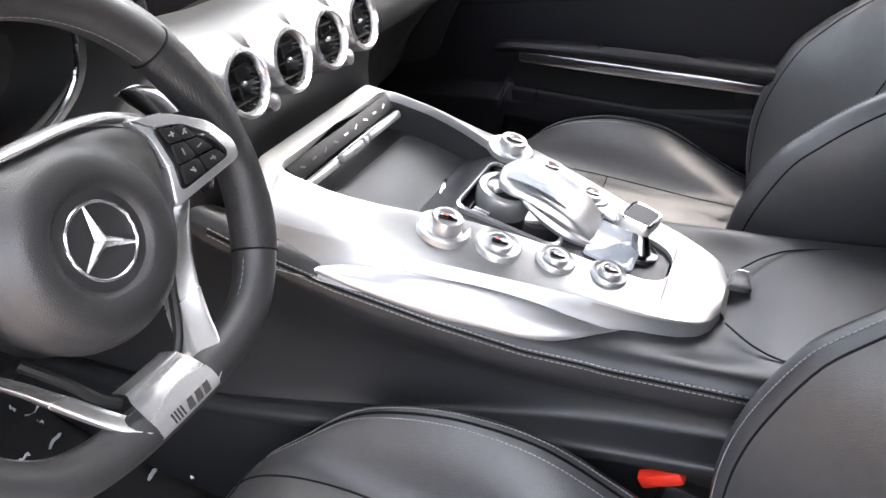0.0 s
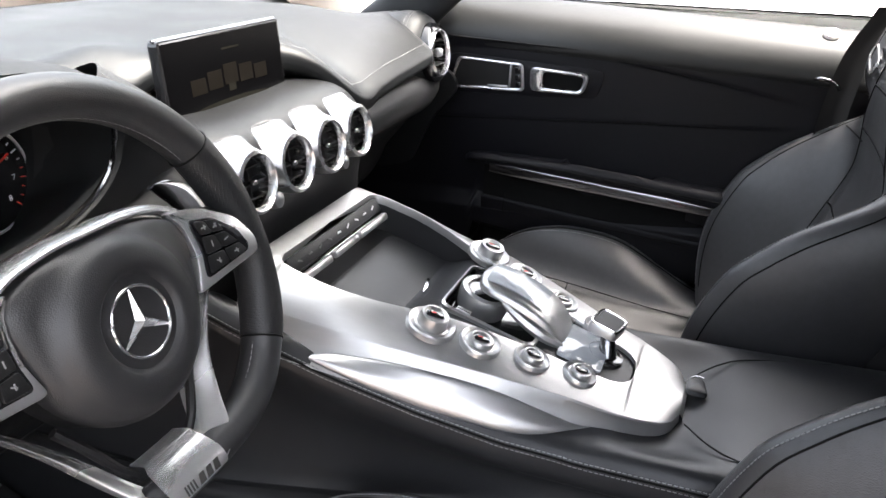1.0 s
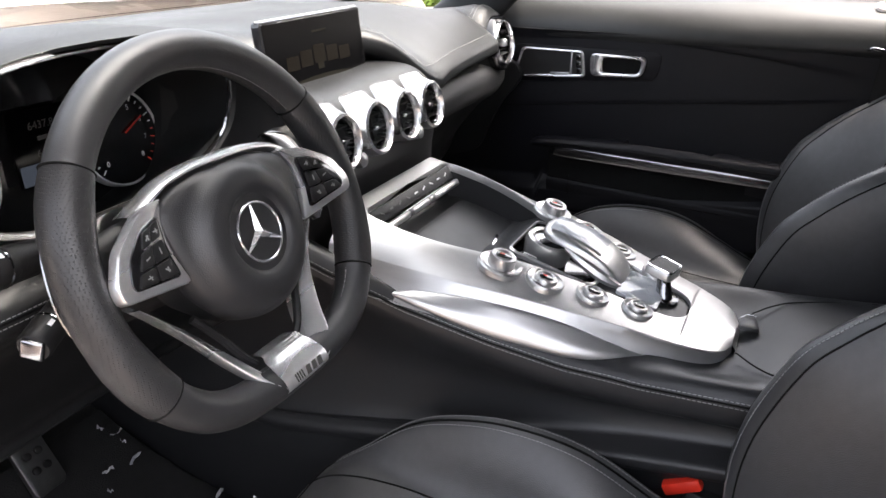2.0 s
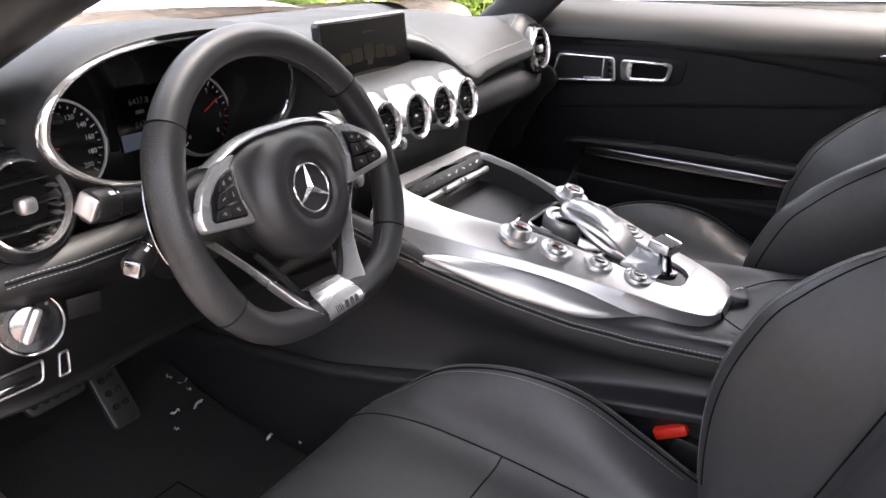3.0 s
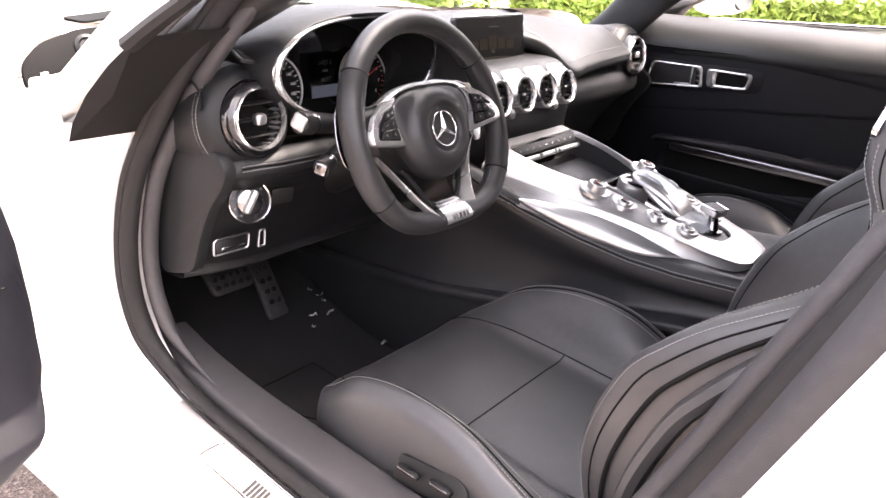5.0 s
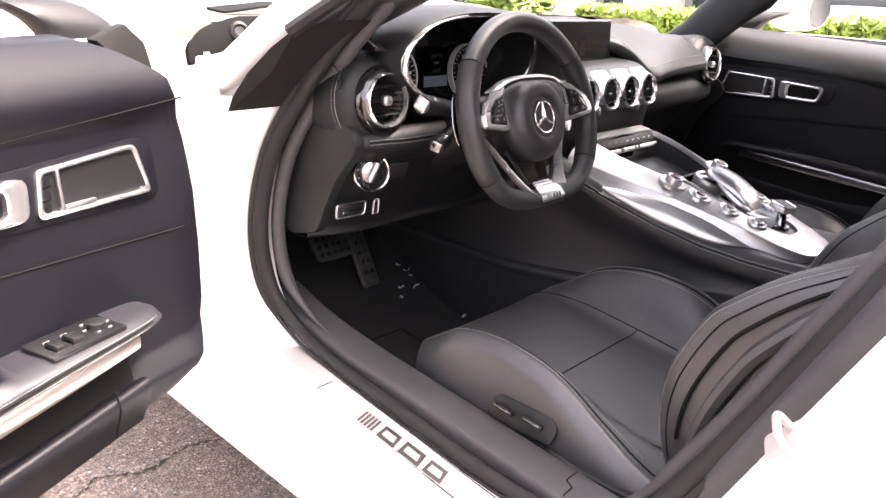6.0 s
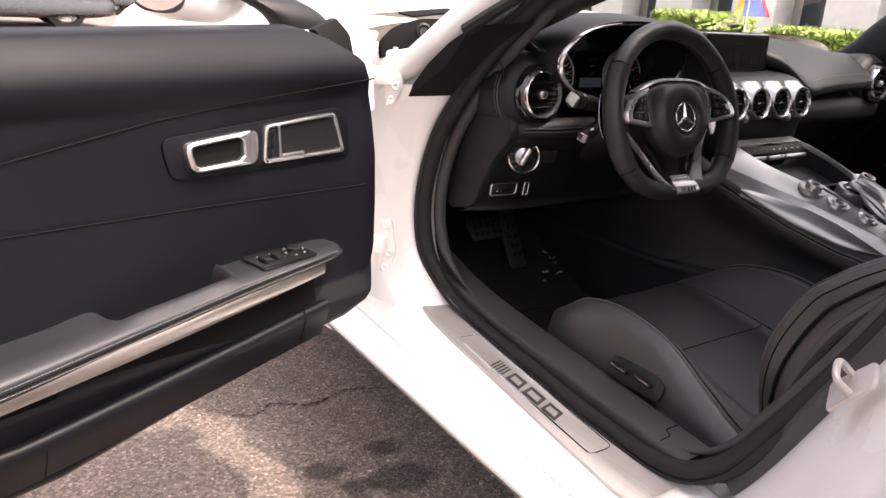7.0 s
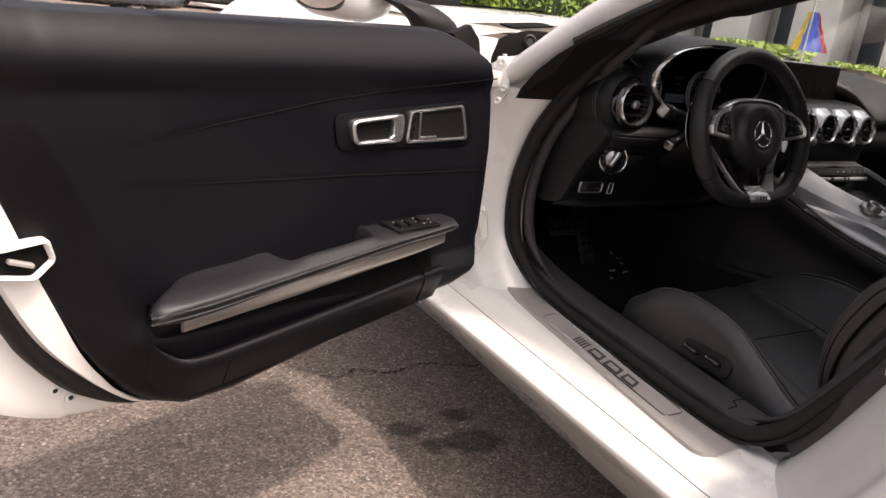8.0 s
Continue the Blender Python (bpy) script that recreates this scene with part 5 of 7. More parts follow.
    part("switch_face", lathe([(0.0293, 0.002), (0.0285, 0.0045), (0.021, 0.005)], 36, lm), GLOSS, ls)
    part("grip_disc", lathe([(0.0195, 0.004), (0.0190, 0.009), (0.0170, 0.0105), (0.0006, 0.0105)], 32, lm, cap=False), DARKCHROME, ls)
    part("switch_grip", box((0.011, 0.037, 0.018), lm @ pose(-0.001, 0, 0.013, 0, 0, -32), 0.005), TOPSILVER, ls, "silver grip")
    for k in range(7):
        a = radians(40 + 32 * k)
        part("switch_mark", box((0.003, 0.003, 0.0006), lm @ pose(0.0245 * math.cos(a), 0.0245 * math.sin(a), 0.0052)), GREYLEGEND, ls, smooth=False)
    for dx, w in ((0.055, 0.034),):
        part("blank_panel", box((w, 0.03, 0.003), lm @ pose(dx, 0.0, -0.010, 35), 0.002), PLASTIC, dash)
    km = basis((-0.643, 1.084, 0.643), (1, -0.08, 0), Vector((-0.1, -0.97, 0.12))) @ Matrix.Diagonal((0.68, 0.9, 1, 1))
    pb = part("parking_brake_key", ring_plate(rounded([(-0.05, -0.014), (0.04, -0.014), (0.05, 0.014), (-0.045, 0.014)], 0.008), [(p.x * 0.92, p.y * 0.8) for p in rounded([(-0.05, -0.014), (0.04, -0.014), (0.05, 0.014), (-0.045, 0.014)], 0.008)], 0.004, km), SILVER, dash, "parking brake key in a bright frame")
    part("key_face", box((0.08, 0.02, 0.003), km @ pose(0, 0, 0.001), 0.001), PLASTIC, pb)
    part("key_bar", box((0.06, 0.006, 0.006), km @ pose(0, -0.004, 0.003), 0.002), DARKCHROME, pb)
    part("bonnet_release", ring_plate(rounded([(-0.014, -0.015), (0.006, -0.015), (0.014, 0.015), (-0.004, 0.015)], 0.004), [(p.x * 0.7, p.y * 0.8) for p in rounded([(-0.014, -0.015), (0.006, -0.015), (0.014, 0.015), (-0.004, 0.015)], 0.004)], 0.004, km @ pose(0.076, -0.002, 0.002)), SILVER, dash, "small bright framed release key")

    # free-standing screen
    sm = basis((0.0, 1.060, 0.902), (1, 0, 0), (0, -1, 0.06))
    scr = part("display", plate(rounded([(-0.118, -0.060), (0.118, -0.060), (0.118, 0.058), (-0.118, 0.058)], 0.006), 0.012, sm @ pose(0, 0, -0.012), 0.002), GLOSS, dash, "dark display screen in a thin black frame")
    part("screen_glass", box((0.226, 0.108, 0.001), sm @ pose(0, 0, 0.0005)), SCREEN, scr, smooth=False)
    part("screen_edge", tube([sm @ Vector(p) for p in ((-0.118, 0.0585, -0.006), (0.118, 0.0585, -0.006))], 0.0016, 6), DARKCHROME, scr)
    # the lit menu: a row of tiles over a pale band, with a short title
    warm, pale = glowing("screen_tile", (0.05, 0.040, 0.030), 0.013), glowing("screen_band", (0.06, 0.055, 0.042), 0.03)
    for k in range(5):
        part("screen_tile", box((0.027, 0.024 - 0.003 * abs(k - 2), 0.0006), sm @ pose(-0.062 + 0.031 * k, 0.006 - 0.003 * abs(k - 2), 0.0012)), warm, scr, "dim amber menu tile", smooth=False)
    rows = [[sm @ Vector((0.075 * x, -0.028 - 0.004 * x * x + 0.006 * t, 0.0013)) for x in [i / 6 - 1 for i in range(13)]] for t in (-1, 1)]
    part("screen_band", skin(rows), pale, scr, "dim pale menu band", smooth=False)
    part("screen_line", box((0.034, 0.0022, 0.0006), sm @ pose(0.006, 0.036, 0.0012)), pale, scr, smooth=False)
    part("screen_icon", box((0.014, 0.009, 0.0006), sm @ pose(0.0, -0.010, 0.0012)), pale, scr, smooth=False)
    return dash


# ---- steering wheel ----
RIMSKIN = material("rim_leather", (0.021, 0.021, 0.0222), 0.44, spec=0.55, kind="pebble", bump=0.14, bump_scale=1300, grain=110, vary=0.2)
AIRBAG = material("airbag_skin", (0.0165, 0.0165, 0.0178), 0.46, spec=0.45, kind="pebble", bump=0.16, bump_scale=1100, vary=0.1)


def build_wheel():
    m = pose(-0.410, 0.882, 0.807, -17)
    wheel = thing("steering_wheel", m.translation, "black leather flat-bottomed steering wheel with silver spokes", "steering wheel")
    flip = m @ pose(0, 0, 0, 90)  # local x right, y up, z toward the driver

    def rim_point(a):
        x, y = 0.1635 * math.cos(a), 0.163 * math.sin(a)
        if y < 0:
            y = y / (1 + (-y / 0.144) ** 8) ** 0.125
        return Vector((x + 0.004, y + 0.004, 0))

    def rim(a0, a1, count, wide, tall):
        rows = []
        for i in range(count):
            a = radians(a0 + (a1 - a0) * i / (count - 1))
            p = rim_point(a)
            q = (rim_point(a + 0.02) - rim_point(a - 0.02)).normalized()
            out = Vector((q.y, -q.x, 0))
            thumb = 0.0022 * max(0, 1 - ((abs(math.degrees(math.atan2(math.sin(a), abs(math.cos(a))))) - 24) / 13) ** 2)
            rows.append([flip @ (p + out * ((wide + thumb) * math.cos(b)) + Vector((0, 0, tall)) * math.sin(b)) for b in [2 * math.pi * k / 20 for k in range(20)]])
        return skin(rows, close_u=True, caps=True)
    part("rim_top", rim(35, 145, 60, 0.0172, 0.0195), RIMSKIN, wheel, "smooth black leather upper rim")
    part("rim_bottom", rim(213, 327, 80, 0.0170, 0.0192), RIMSKIN, wheel, "smooth black leather flat lower rim")
    part("grip", rim(145.4, 212.6, 44, 0.0175, 0.0199), DOTTED, wheel, "perforated leather grip")
    part("grip", rim(-32.6, 34.6, 44, 0.0175, 0.0199), DOTTED, wheel, "perforated leather grip")
    for a in (35, 145, 213, 327):
        p = rim_point(radians(a))
        q = (rim_point(radians(a) + 0.02) - rim_point(radians(a) - 0.02)).normalized()
        part("rim_seam", lathe([(0.0190, -0.0009), (0.0199, 0), (0.0190, 0.0009)], 24, flip @ basis(p, (0, 0, 1), q)), HOLE, wheel)
    inner = []
    for i in range(140):
        a = 2 * math.pi * i / 140
        p = rim_point(a)
        inner.append(flip @ (p * ((p.length - 0.0165) / p.length) + Vector((0, 0, 0.004))))
    stitches(inner + inner[:1], wheel)

    # airbag cover: a wide soft shield with a round dome that holds the badge
    side = [(0.0, 0.068), (0.030, 0.0675), (0.060, 0.062), (0.080, 0.051), (0.086, 0.036), (0.083, 0.012), (0.077, -0.012), (0.066, -0.036), (0.043, -0.060), (0.020, -0.070)]
    outline = side + [(0.0, -0.0725)] + [(-x, y) for x, y in side[:0:-1]]
    ring_pts = catmull([(x, y, 0) for x, y in outline], 64, closed=True)

    def blend(p, sc, circle, k, h):
        v = Vector((p.x, p.y, 0))
        c = v.normalized() * min(circle, v.length * 0.95)
        return flip @ (v * sc * (1 - k) + c * k + Vector((0, 0, h)))
    prof = ((0.95, 0, 0, -0.02), (1.0, 0, 0, -0.004), (1.0, 0, 0, 0.006), (0.985, 0, 0, 0.012), (0.95, 0, 0, 0.0155), (0.93, 0.069, 0.6, 0.0180), (0.9, 0.066, 1, 0.0205), (0.9, 0.0625, 1, 0.0245), (0.9, 0.058, 1, 0.0290), (0.9, 0.052, 1, 0.0316), (0.9, 0.045, 1, 0.0326), (0.9, 0.039, 1, 0.0322), (0.9, 0.0365, 1, 0.0305), (0.9, 0.034, 1, 0.0278), (0.9, 0.02, 1, 0.0268), (0.9, 0.001, 1, 0.0268))
    rows = [[blend(p, sc, c, k, h) for p in ring_pts] for sc, c, k, h in prof]
    cover = part("airbag_cover", skin(rows, close_u=True, caps=True), AIRBAG, wheel, "black soft-touch airbag cover")
    e = flip @ pose(0, 0, 0.0268)
    part("badge_ring", tube([e @ Vector((0.0262 * math.cos(a), 0.0262 * math.sin(a), 0.0022)) for a in [2 * math.pi * q / 56 for q in range(56)]], 0.0014, 8, closed=True), CHROMESATIN, cover, "plain chrome ring badge")
    for k in range(3):
        a = radians(90 + 120 * k)
        d, s = Vector((math.cos(a), math.sin(a), 0)), Vector((-math.sin(a), math.cos(a), 0))
        bm = bmesh.new()
        vs = [bm.verts.new(e @ p) for p in (s * 0.0042 + d * 0.0024 + Vector((0, 0, 0.0008)), s * -0.0042 + d * 0.0024 + Vector((0, 0, 0.0008)), d * 0.0258 + s * 0.0006 + Vector((0, 0, 0.0018)), d * 0.0258 - s * 0.0006 + Vector((0, 0, 0.0018)), Vector((0, 0, 0.0052)), d * 0.0255 + Vector((0, 0, 0.0024)))]
        bm.faces.new((vs[0], vs[4], vs[5], vs[2]))
        bm.faces.new((vs[1], vs[3], vs[5], vs[4]))
        part("badge_spoke", bm, WHEELSILVER, cover, smooth=False)

    # silver frame: a thin arc over the cover that widens into the key plates
    half = [(0.0, 0.0715, 0.010), (0.030, 0.0712, 0.010), (0.062, 0.0668, 0.010), (0.084, 0.0585, 0.008), (0.100, 0.0500, 0.001)]
    arc = catmull([(-x, y, h) for x, y, h in half[:0:-1]] + half, 48)
    rows = []
    for i, p in enumerate(arc):
        u = abs(i - 23.5) / 23.5
        d = Vector((p.x * 0.4, p.y, 0)).normalized()
        w = 0.0034
        rows.append([flip @ (p + d * w * c + Vector((0, 0, h))) for c, h in ((-1, -0.008), (-1, 0.003), (-0.6, 0.0058), (0.0, 0.0058), (0.6, 0.0036), (1.1, -0.0005), (1.4, -0.006), (1.4, -0.012))])
    part("cover_frame", skin(rows, caps=False), WHEELSILVER, wheel, "slim silver frame")
    for s in (-1, 1):
        def side_of(pts):
            out = [(s * x, y) for x, y in pts]
            return out if s > 0 else out[::-1]
        mm = flip @ pose(s * 0.09, 0, 0.008, 0, -9 * s, 0) @ pose(-s * 0.09, 0, 0)
        out = rounded(side_of([(0.074, 0.059), (0.106, 0.053), (0.138, 0.034), (0.153, 0.010), (0.151, -0.004), (0.077, -0.0135), (0.0865, 0.014), (0.0855, 0.040)]), 0.007)
        sp = part("key_plate", plate([(p.x, p.y) for p in out], 0.010, mm, 0.003), WHEELSILVER, wheel, "silver spoke plate with black keys")
        bed = rounded(side_of([(0.0895, 0.047), (0.113, 0.041), (0.134, 0.024), (0.141, 0.007), (0.138, 0.0015), (0.088, -0.0045), (0.0925, 0.018)]), 0.006)
        part("key_bed", plate([(p.x, p.y) for p in bed], 0.003, mm @ pose(0, 0, 0.0085), 0.001), GLOSS, sp)
        # six keys that fill the bed in three rows
        rows_k = (((0.0930, 0.0440), (0.1135, 0.0390), (0.0960, 0.0315), (0.1200, 0.0275)), ((0.0960, 0.0295), (0.1210, 0.0255), (0.0945, 0.0150), (0.1300, 0.0135)), ((0.0945, 0.0130), (0.1310, 0.0115), (0.0915, -0.0015), (0.1370, 0.0030)))
        for r, (tl, tr, bl, br) in enumerate(rows_k):
            for c in range(2):
                def mixp(a, b, t):
                    return (a[0] + (b[0] - a[0]) * t, a[1] + (b[1] - a[1]) * t)
                t0, t1 = (0.02, 0.49) if c == 0 else (0.53, 0.98)
                quad = [mixp(tl, tr, t0), mixp(tl, tr, t1), mixp(bl, br, t1), mixp(bl, br, t0)]
                key = rounded(side_of(quad), 0.002, 2)
                part("key", plate([(p.x, p.y) for p in key], 0.0022, mm @ pose(0, 0, 0.0112), 0.0007), PLASTIC, sp)
                cx = sum(p[0] for p in quad) / 4 * s
                cy = sum(p[1] for p in quad) / 4
                bm = box((0.0052, 0.0011, 0.0004), mm @ pose(cx, cy, 0.01355, 0, 0, (0, 40, 90, 15, -30, 0)[r * 2 + c]))
                if r != 1:
                    box((0.0011, 0.0042, 0.0004), mm @ pose(cx + 0.0008, cy, 0.01357, 0, 0, 20 * c), bm=bm)
                part("key_mark", bm, SWITCHMARK, sp, smooth=False)
        # lower arm: a silver blade from behind the cover down to the foot plate
        secs = []
        for x, y, h, w in ((0.112, -0.018, -0.016, 0.0040), (0.096, -0.036, -0.015, 0.0060), (0.077, -0.062, -0.011, 0.0082), (0.0605, -0.091, -0.003, 0.0108), (0.0485, -0.113, 0.007, 0.0112), (0.0365, -0.128, 0.0140, 0.0085), (0.0255, -0.139, 0.0140, 0.0050)):
            n = Vector((s * 0.82, -0.57, 0))
            c = Vector((s * x, y, h))
            if s < 0:
                c, w = c - n * w * 0.3, w * 0.62
            # dished blade: the inner edge lies deeper than the outer one
            secs.append([flip @ (c + n * w * a + Vector((0, 0, b))) for a, b in ((-1, -0.020), (-1, -0.010), (-0.6, -0.0075), (0.0, -0.002), (0.6, 0.0035), (0.85, 0.0045), (1.0, 0.003), (1.0, -0.004), (0.6, -0.014))])
        part("lower_arm", loft(secs, 24, 36, closed=True, caps=True)[0], WHEELSILVER, wheel, "curved silver lower spoke")
        part("arm_gap", tube(catmull([flip @ Vector((s * x, y, h)) for x, y, h in ((0.070, -0.046, -0.012), (0.054, -0.072, -0.008), (0.040, -0.098, -0.006), (0.030, -0.110, -0.006))], 16), 0.004, 8), PLASTIC, wheel)
        # shift paddle behind the rim
        rows = []
        for x, y, w in ((0.128, 0.074, 0.003), (0.140, 0.069, 0.009), (0.156, 0.056, 0.013), (0.166, 0.036, 0.014), (0.170, 0.008, 0.014), (0.168, -0.020, 0.012), (0.165, -0.030, 0.006)):
            n = Vector((s * 0.85, 0.5 if y > 0.03 else 0.0, 0)).normalized()
            c = Vector((s * (x if s > 0 else x - 0.022), y, -0.046 if s > 0 else -0.034))
            rows.append([flip @ (c + n * w), flip @ (c + n * w * 0.9 + Vector((0, 0, 0.004))), flip @ (c - n * w * 0.9 + Vector((0, 0, 0.003))), flip @ (c - n * w), flip @ (c + Vector((0, 0, -0.003)))])
        part("shift_paddle", loft(rows, 20, 20, closed=True, caps=True)[0], DARKCHROME, wheel, "dark chrome shift paddle")
    # foot plate: bright face, rolled top lip, bars
    secs = [[flip @ Vector((x * w, y, z - 0.0008 * x * x)) for x in (-1, -0.6, 0, 0.6, 1)] for y, w, z in ((-0.143, 0.028, 0.010), (-0.1415, 0.0305, 0.0195), (-0.137, 0.0315, 0.0225), (-0.130, 0.0315, 0.0212), (-0.125, 0.0315, 0.0180), (-0.117, 0.0300, 0.0110), (-0.111, 0.0280, 0.0040), (-0.1075, 0.0265, 0.0022), (-0.1055, 0.026, -0.001), (-0.105, 0.025, -0.016))]
    fp = part("foot_plate", loft(secs, 16, 30)[0], WHEELSILVER, wheel, "bright silver foot plate with dark bars")
    fm = flip @ pose(0.0, -0.1335, 0.0222, -10)
    for k in range(4):
        part("emblem_bar", skin([[fm @ Vector((-0.019 + 0.0032 * k + dx, dy, 0.0006)) for dx in (0, 0.0018)] for dy in (-0.004, 0.004)]), DARKLEGEND, fp, smooth=False)
    for k in range(3):
        q = [(-0.0045 + 0.0088 * k, -0.004), (0.0026 + 0.0088 * k, -0.004), (0.0038 + 0.0088 * k, 0.004), (-0.0020 + 0.0088 * k, 0.004)]
        part("emblem_block", skin([[fm @ Vector((*q[0], 0.0006)), fm @ Vector((*q[1], 0.0006))], [fm @ Vector((*q[3], 0.0006)), fm @ Vector((*q[2], 0.0006))]]), EMBLEM, fp, smooth=False)
    hub = skin([[flip @ Vector((0.075 * r * math.cos(a), -0.005 + 0.062 * r * math.sin(a), h)) for a in [2 * math.pi * q / 30 for q in range(30)]] for r, h in ((0.6, -0.06), (0.9, -0.05), (1.05, -0.02), (1.0, -0.005))], close_u=True, caps=True)
    part("hub", hub, PLASTIC, wheel, "black plastic hub")
    for s in (-1, 1):
        rows = [[flip @ Vector((s * x, 0.022 + w * math.cos(a), -0.008 + 0.012 * math.sin(a))) for a in [2 * math.pi * q / 14 for q in range(14)]] for x, w in ((0.05, 0.032), (0.11, 0.028), (0.16, 0.020))]
        part("spoke_back", skin(rows, close_u=True, caps=True), PLASTIC, wheel)
    return wheel


# ---- centre console ----
CX = 0.003


def top_z(y):
    return interp([(0.49, 0.576), (0.575, 0.604), (0.737, 0.664), (0.94, 0.726), (1.0, 0.744)], y)


def half_width(y):
    return interp([(0.49, 0.03), (0.493, 0.045), (0.499, 0.056), (0.508, 0.065), (0.525, 0.075), (0.55, 0.085), (0.58, 0.093), (0.61, 0.101), (0.672, 0.122), (0.737, 0.142), (0.80, 0.152), (0.866, 0.159), (0.91, 0.165), (0.96, 0.168)], y)


def rail_drop(y):
    """How far the outer crease of the silver top lies under its inner edge."""
    return interp([(0.49, 0.004), (0.61, 0.006), (0.672, 0.009), (0.737, 0.014), (0.80, 0.021), (0.866, 0.028), (0.91, 0.032), (0.96, 0.034)], y)


def opening(y):
    """Half width of the open middle of the silver top."""
    return interp([(0.546, 0.0), (0.5465, 0.012), (0.549, 0.022), (0.556, 0.032), (0.566, 0.038), (0.585, 0.042), (0.60, 0.045), (0.65, 0.052), (0.70, 0.064), (0.755, 0.081), (0.78, 0.093), (0.82, 0.110), (0.85, 0.119), (0.875, 0.1235), (0.915, 0.1235), (0.927, 0.121), (0.933, 0.116), (0.936, 0.106), (0.9365, 0.0)], y)


def tunnel_edge(y):
    return interp([(0.1, 0.585), (0.30, 0.582), (0.45, 0.578), (0.58, 0.580), (0.66, 0.590), (0.75, 0.612), (0.85, 0.645), (0.95, 0.684), (1.05, 0.728)], y)


def tunnel_half(y):
    return interp([(0.1, 0.150), (0.45, 0.148), (0.6, 0.150), (0.75, 0.168), (0.85, 0.183), (0.95, 0.196), (1.05, 0.204)], y)


def knob(parent, m, r, tall, mark):
    h = 0.0125 if tall else 0.0045
    k = part("knob", lathe([(r * 1.75, -0.007), (r * 1.72, -0.0005), (r * 1.62, 0.0012), (r * 1.42, 0.0004), (r * 1.2, -0.0012), (r * 1.06, -0.0006), (r * 1.0, h * 0.7), (r * 0.93, h), (r * 0.76, h + 0.0004), (r * 0.62, h - 0.0014), (0.0006, h - 0.0022)], 36, m, cap=False), TOPSILVER, parent, "round silver knob in a dished collar")
    part("knob_window", plate(rounded([(-r * 0.26, -r * 0.62), (r * 0.26, -r * 0.62), (r * 0.26, r * 0.62), (-r * 0.26, r * 0.62)], r * 0.2, 3), 0.0022, m @ pose(0, 0, h - 0.0016, 0, 0, 24), 0.0005), GLOSS, k, "small dark symbol window")
    part("knob_mark", box((r * 0.12, r * 0.34, 0.0006), m @ pose(0, r * 0.15, h + 0.0008, 0, 0, 24)), RED if mark else LEGEND, k, smooth=False)
    return k


def build_console():
    con = thing("centre_console", (CX, 0.7, 0.45), "satin silver and black leather centre console with knobs", "console")
    slope = Vector((0, -0.36, 1)).normalized()

    # leather tunnel: section (x, z) at each y, mirrored
    def section(y):
        e, w = tunnel_edge(y), tunnel_half(y)
        t = interp([(0.1, 0.60), (0.35, 0.592), (0.47, 0.577), (0.49, 0.570), (0.50, 0.568), (0.55, 0.578), (0.6, 0.586), (0.66, 0.592), (0.7, 0.598), (0.8, 0.61), (0.95, 0.64), (1.05, 0.69)], y)
        led = interp([(0.1, 0.505), (0.45, 0.50), (0.75, 0.475), (1.05, 0.45)], y)
        lw = w + interp([(0.1, 0.012), (0.6, 0.014), (1.05, 0.0)], y)
        under = interp([(0.1, 0.05), (0.6, 0.05), (0.75, 0.01)], y)
        half = [(0.0, t), (w * 0.55, t - 0.001), (w * 0.86, e + 0.003), (w * 0.97, e - 0.006), (w, e - 0.02), (w * 0.985, e - 0.04), (w - 0.022, (e + led) / 2 - 0.01), (w - 0.018, led + 0.008), (w - 0.004, led + 0.001), (lw + 0.002, led - 0.003), (lw + 0.005, led - 0.011), (lw + 0.002, led - 0.021), (lw - 0.2 * under - 0.004, led - 0.035), (lw - under - 0.01, 0.22)]
        return [Vector((CX - x, y, z)) for x, z in half[::-1]] + [Vector((CX + x, y, z)) for x, z in half[1:]]
    ys = (1.62, 1.4, 1.2, 1.06, 0.98, 0.9, 0.82, 0.74, 0.66, 0.58, 0.5, 0.42, 0.3, 0.1)
    body = part("tunnel", loft([section(y) for y in ys], 110, 60)[0], TUNNEL, con, "black leather tunnel")
    for dx in (0.0, 0.007):
        path = []
        for i in range(70):
            y = 0.98 - 0.012 * i
            path.append(Vector((CX - tunnel_half(y) * (0.985 + dx * 1.5) - 0.0006, y, tunnel_edge(y) - 0.008 - dx)))
        stitches(path, body)
        if not dx:
            part("edge_seam", tube([p + Vector((-0.0008, 0, -0.0035)) for p in path], 0.0012, 6), HOLE, body)

    # silver top: rails that fall away from an open middle
    ys = [0.4905 + 0.0065 * i for i in range(73)]

    def shell(y, x):
        """A point of the top, x metres from its middle."""
        o, w = opening(y), half_width(y)
        o = max(o, interp([(0.925, 0.0), (0.93, 0.118), (0.97, 0.112)], y))
        k = max(0.0, min(1.0, (abs(x) - min(o, w - 0.006)) / (w - min(o, w - 0.006))))
        return Vector((CX + x, y, top_z(y) + 0.005 - rail_drop(y) * k ** 1.5))
    bm = bmesh.new()
    rail_y = sorted(ys + [0.546, 0.5463, 0.5465, 0.5475, 0.549, 0.552, 0.927, 0.930, 0.933, 0.935, 0.936, 0.9365])
    for side in (-1, 1):
        rows = []
        for y in rail_y:
            w, o = half_width(y), opening(y)
            row = [shell(y, side * (o + (w - o) * k / 16)) for k in range(17)]
            low, lip = (0.012, 0.0022) if o > 0.005 else (0.0, 0.0)
            rows.append([row[0] - Vector((0, 0, low)), row[0] - Vector((0, 0, lip)), row[0].lerp(row[1], 0.4)] + row[1:])
        skin(rows, bm=bm)
    bmesh.ops.remove_doubles(bm, verts=bm.verts, dist=0.00005)
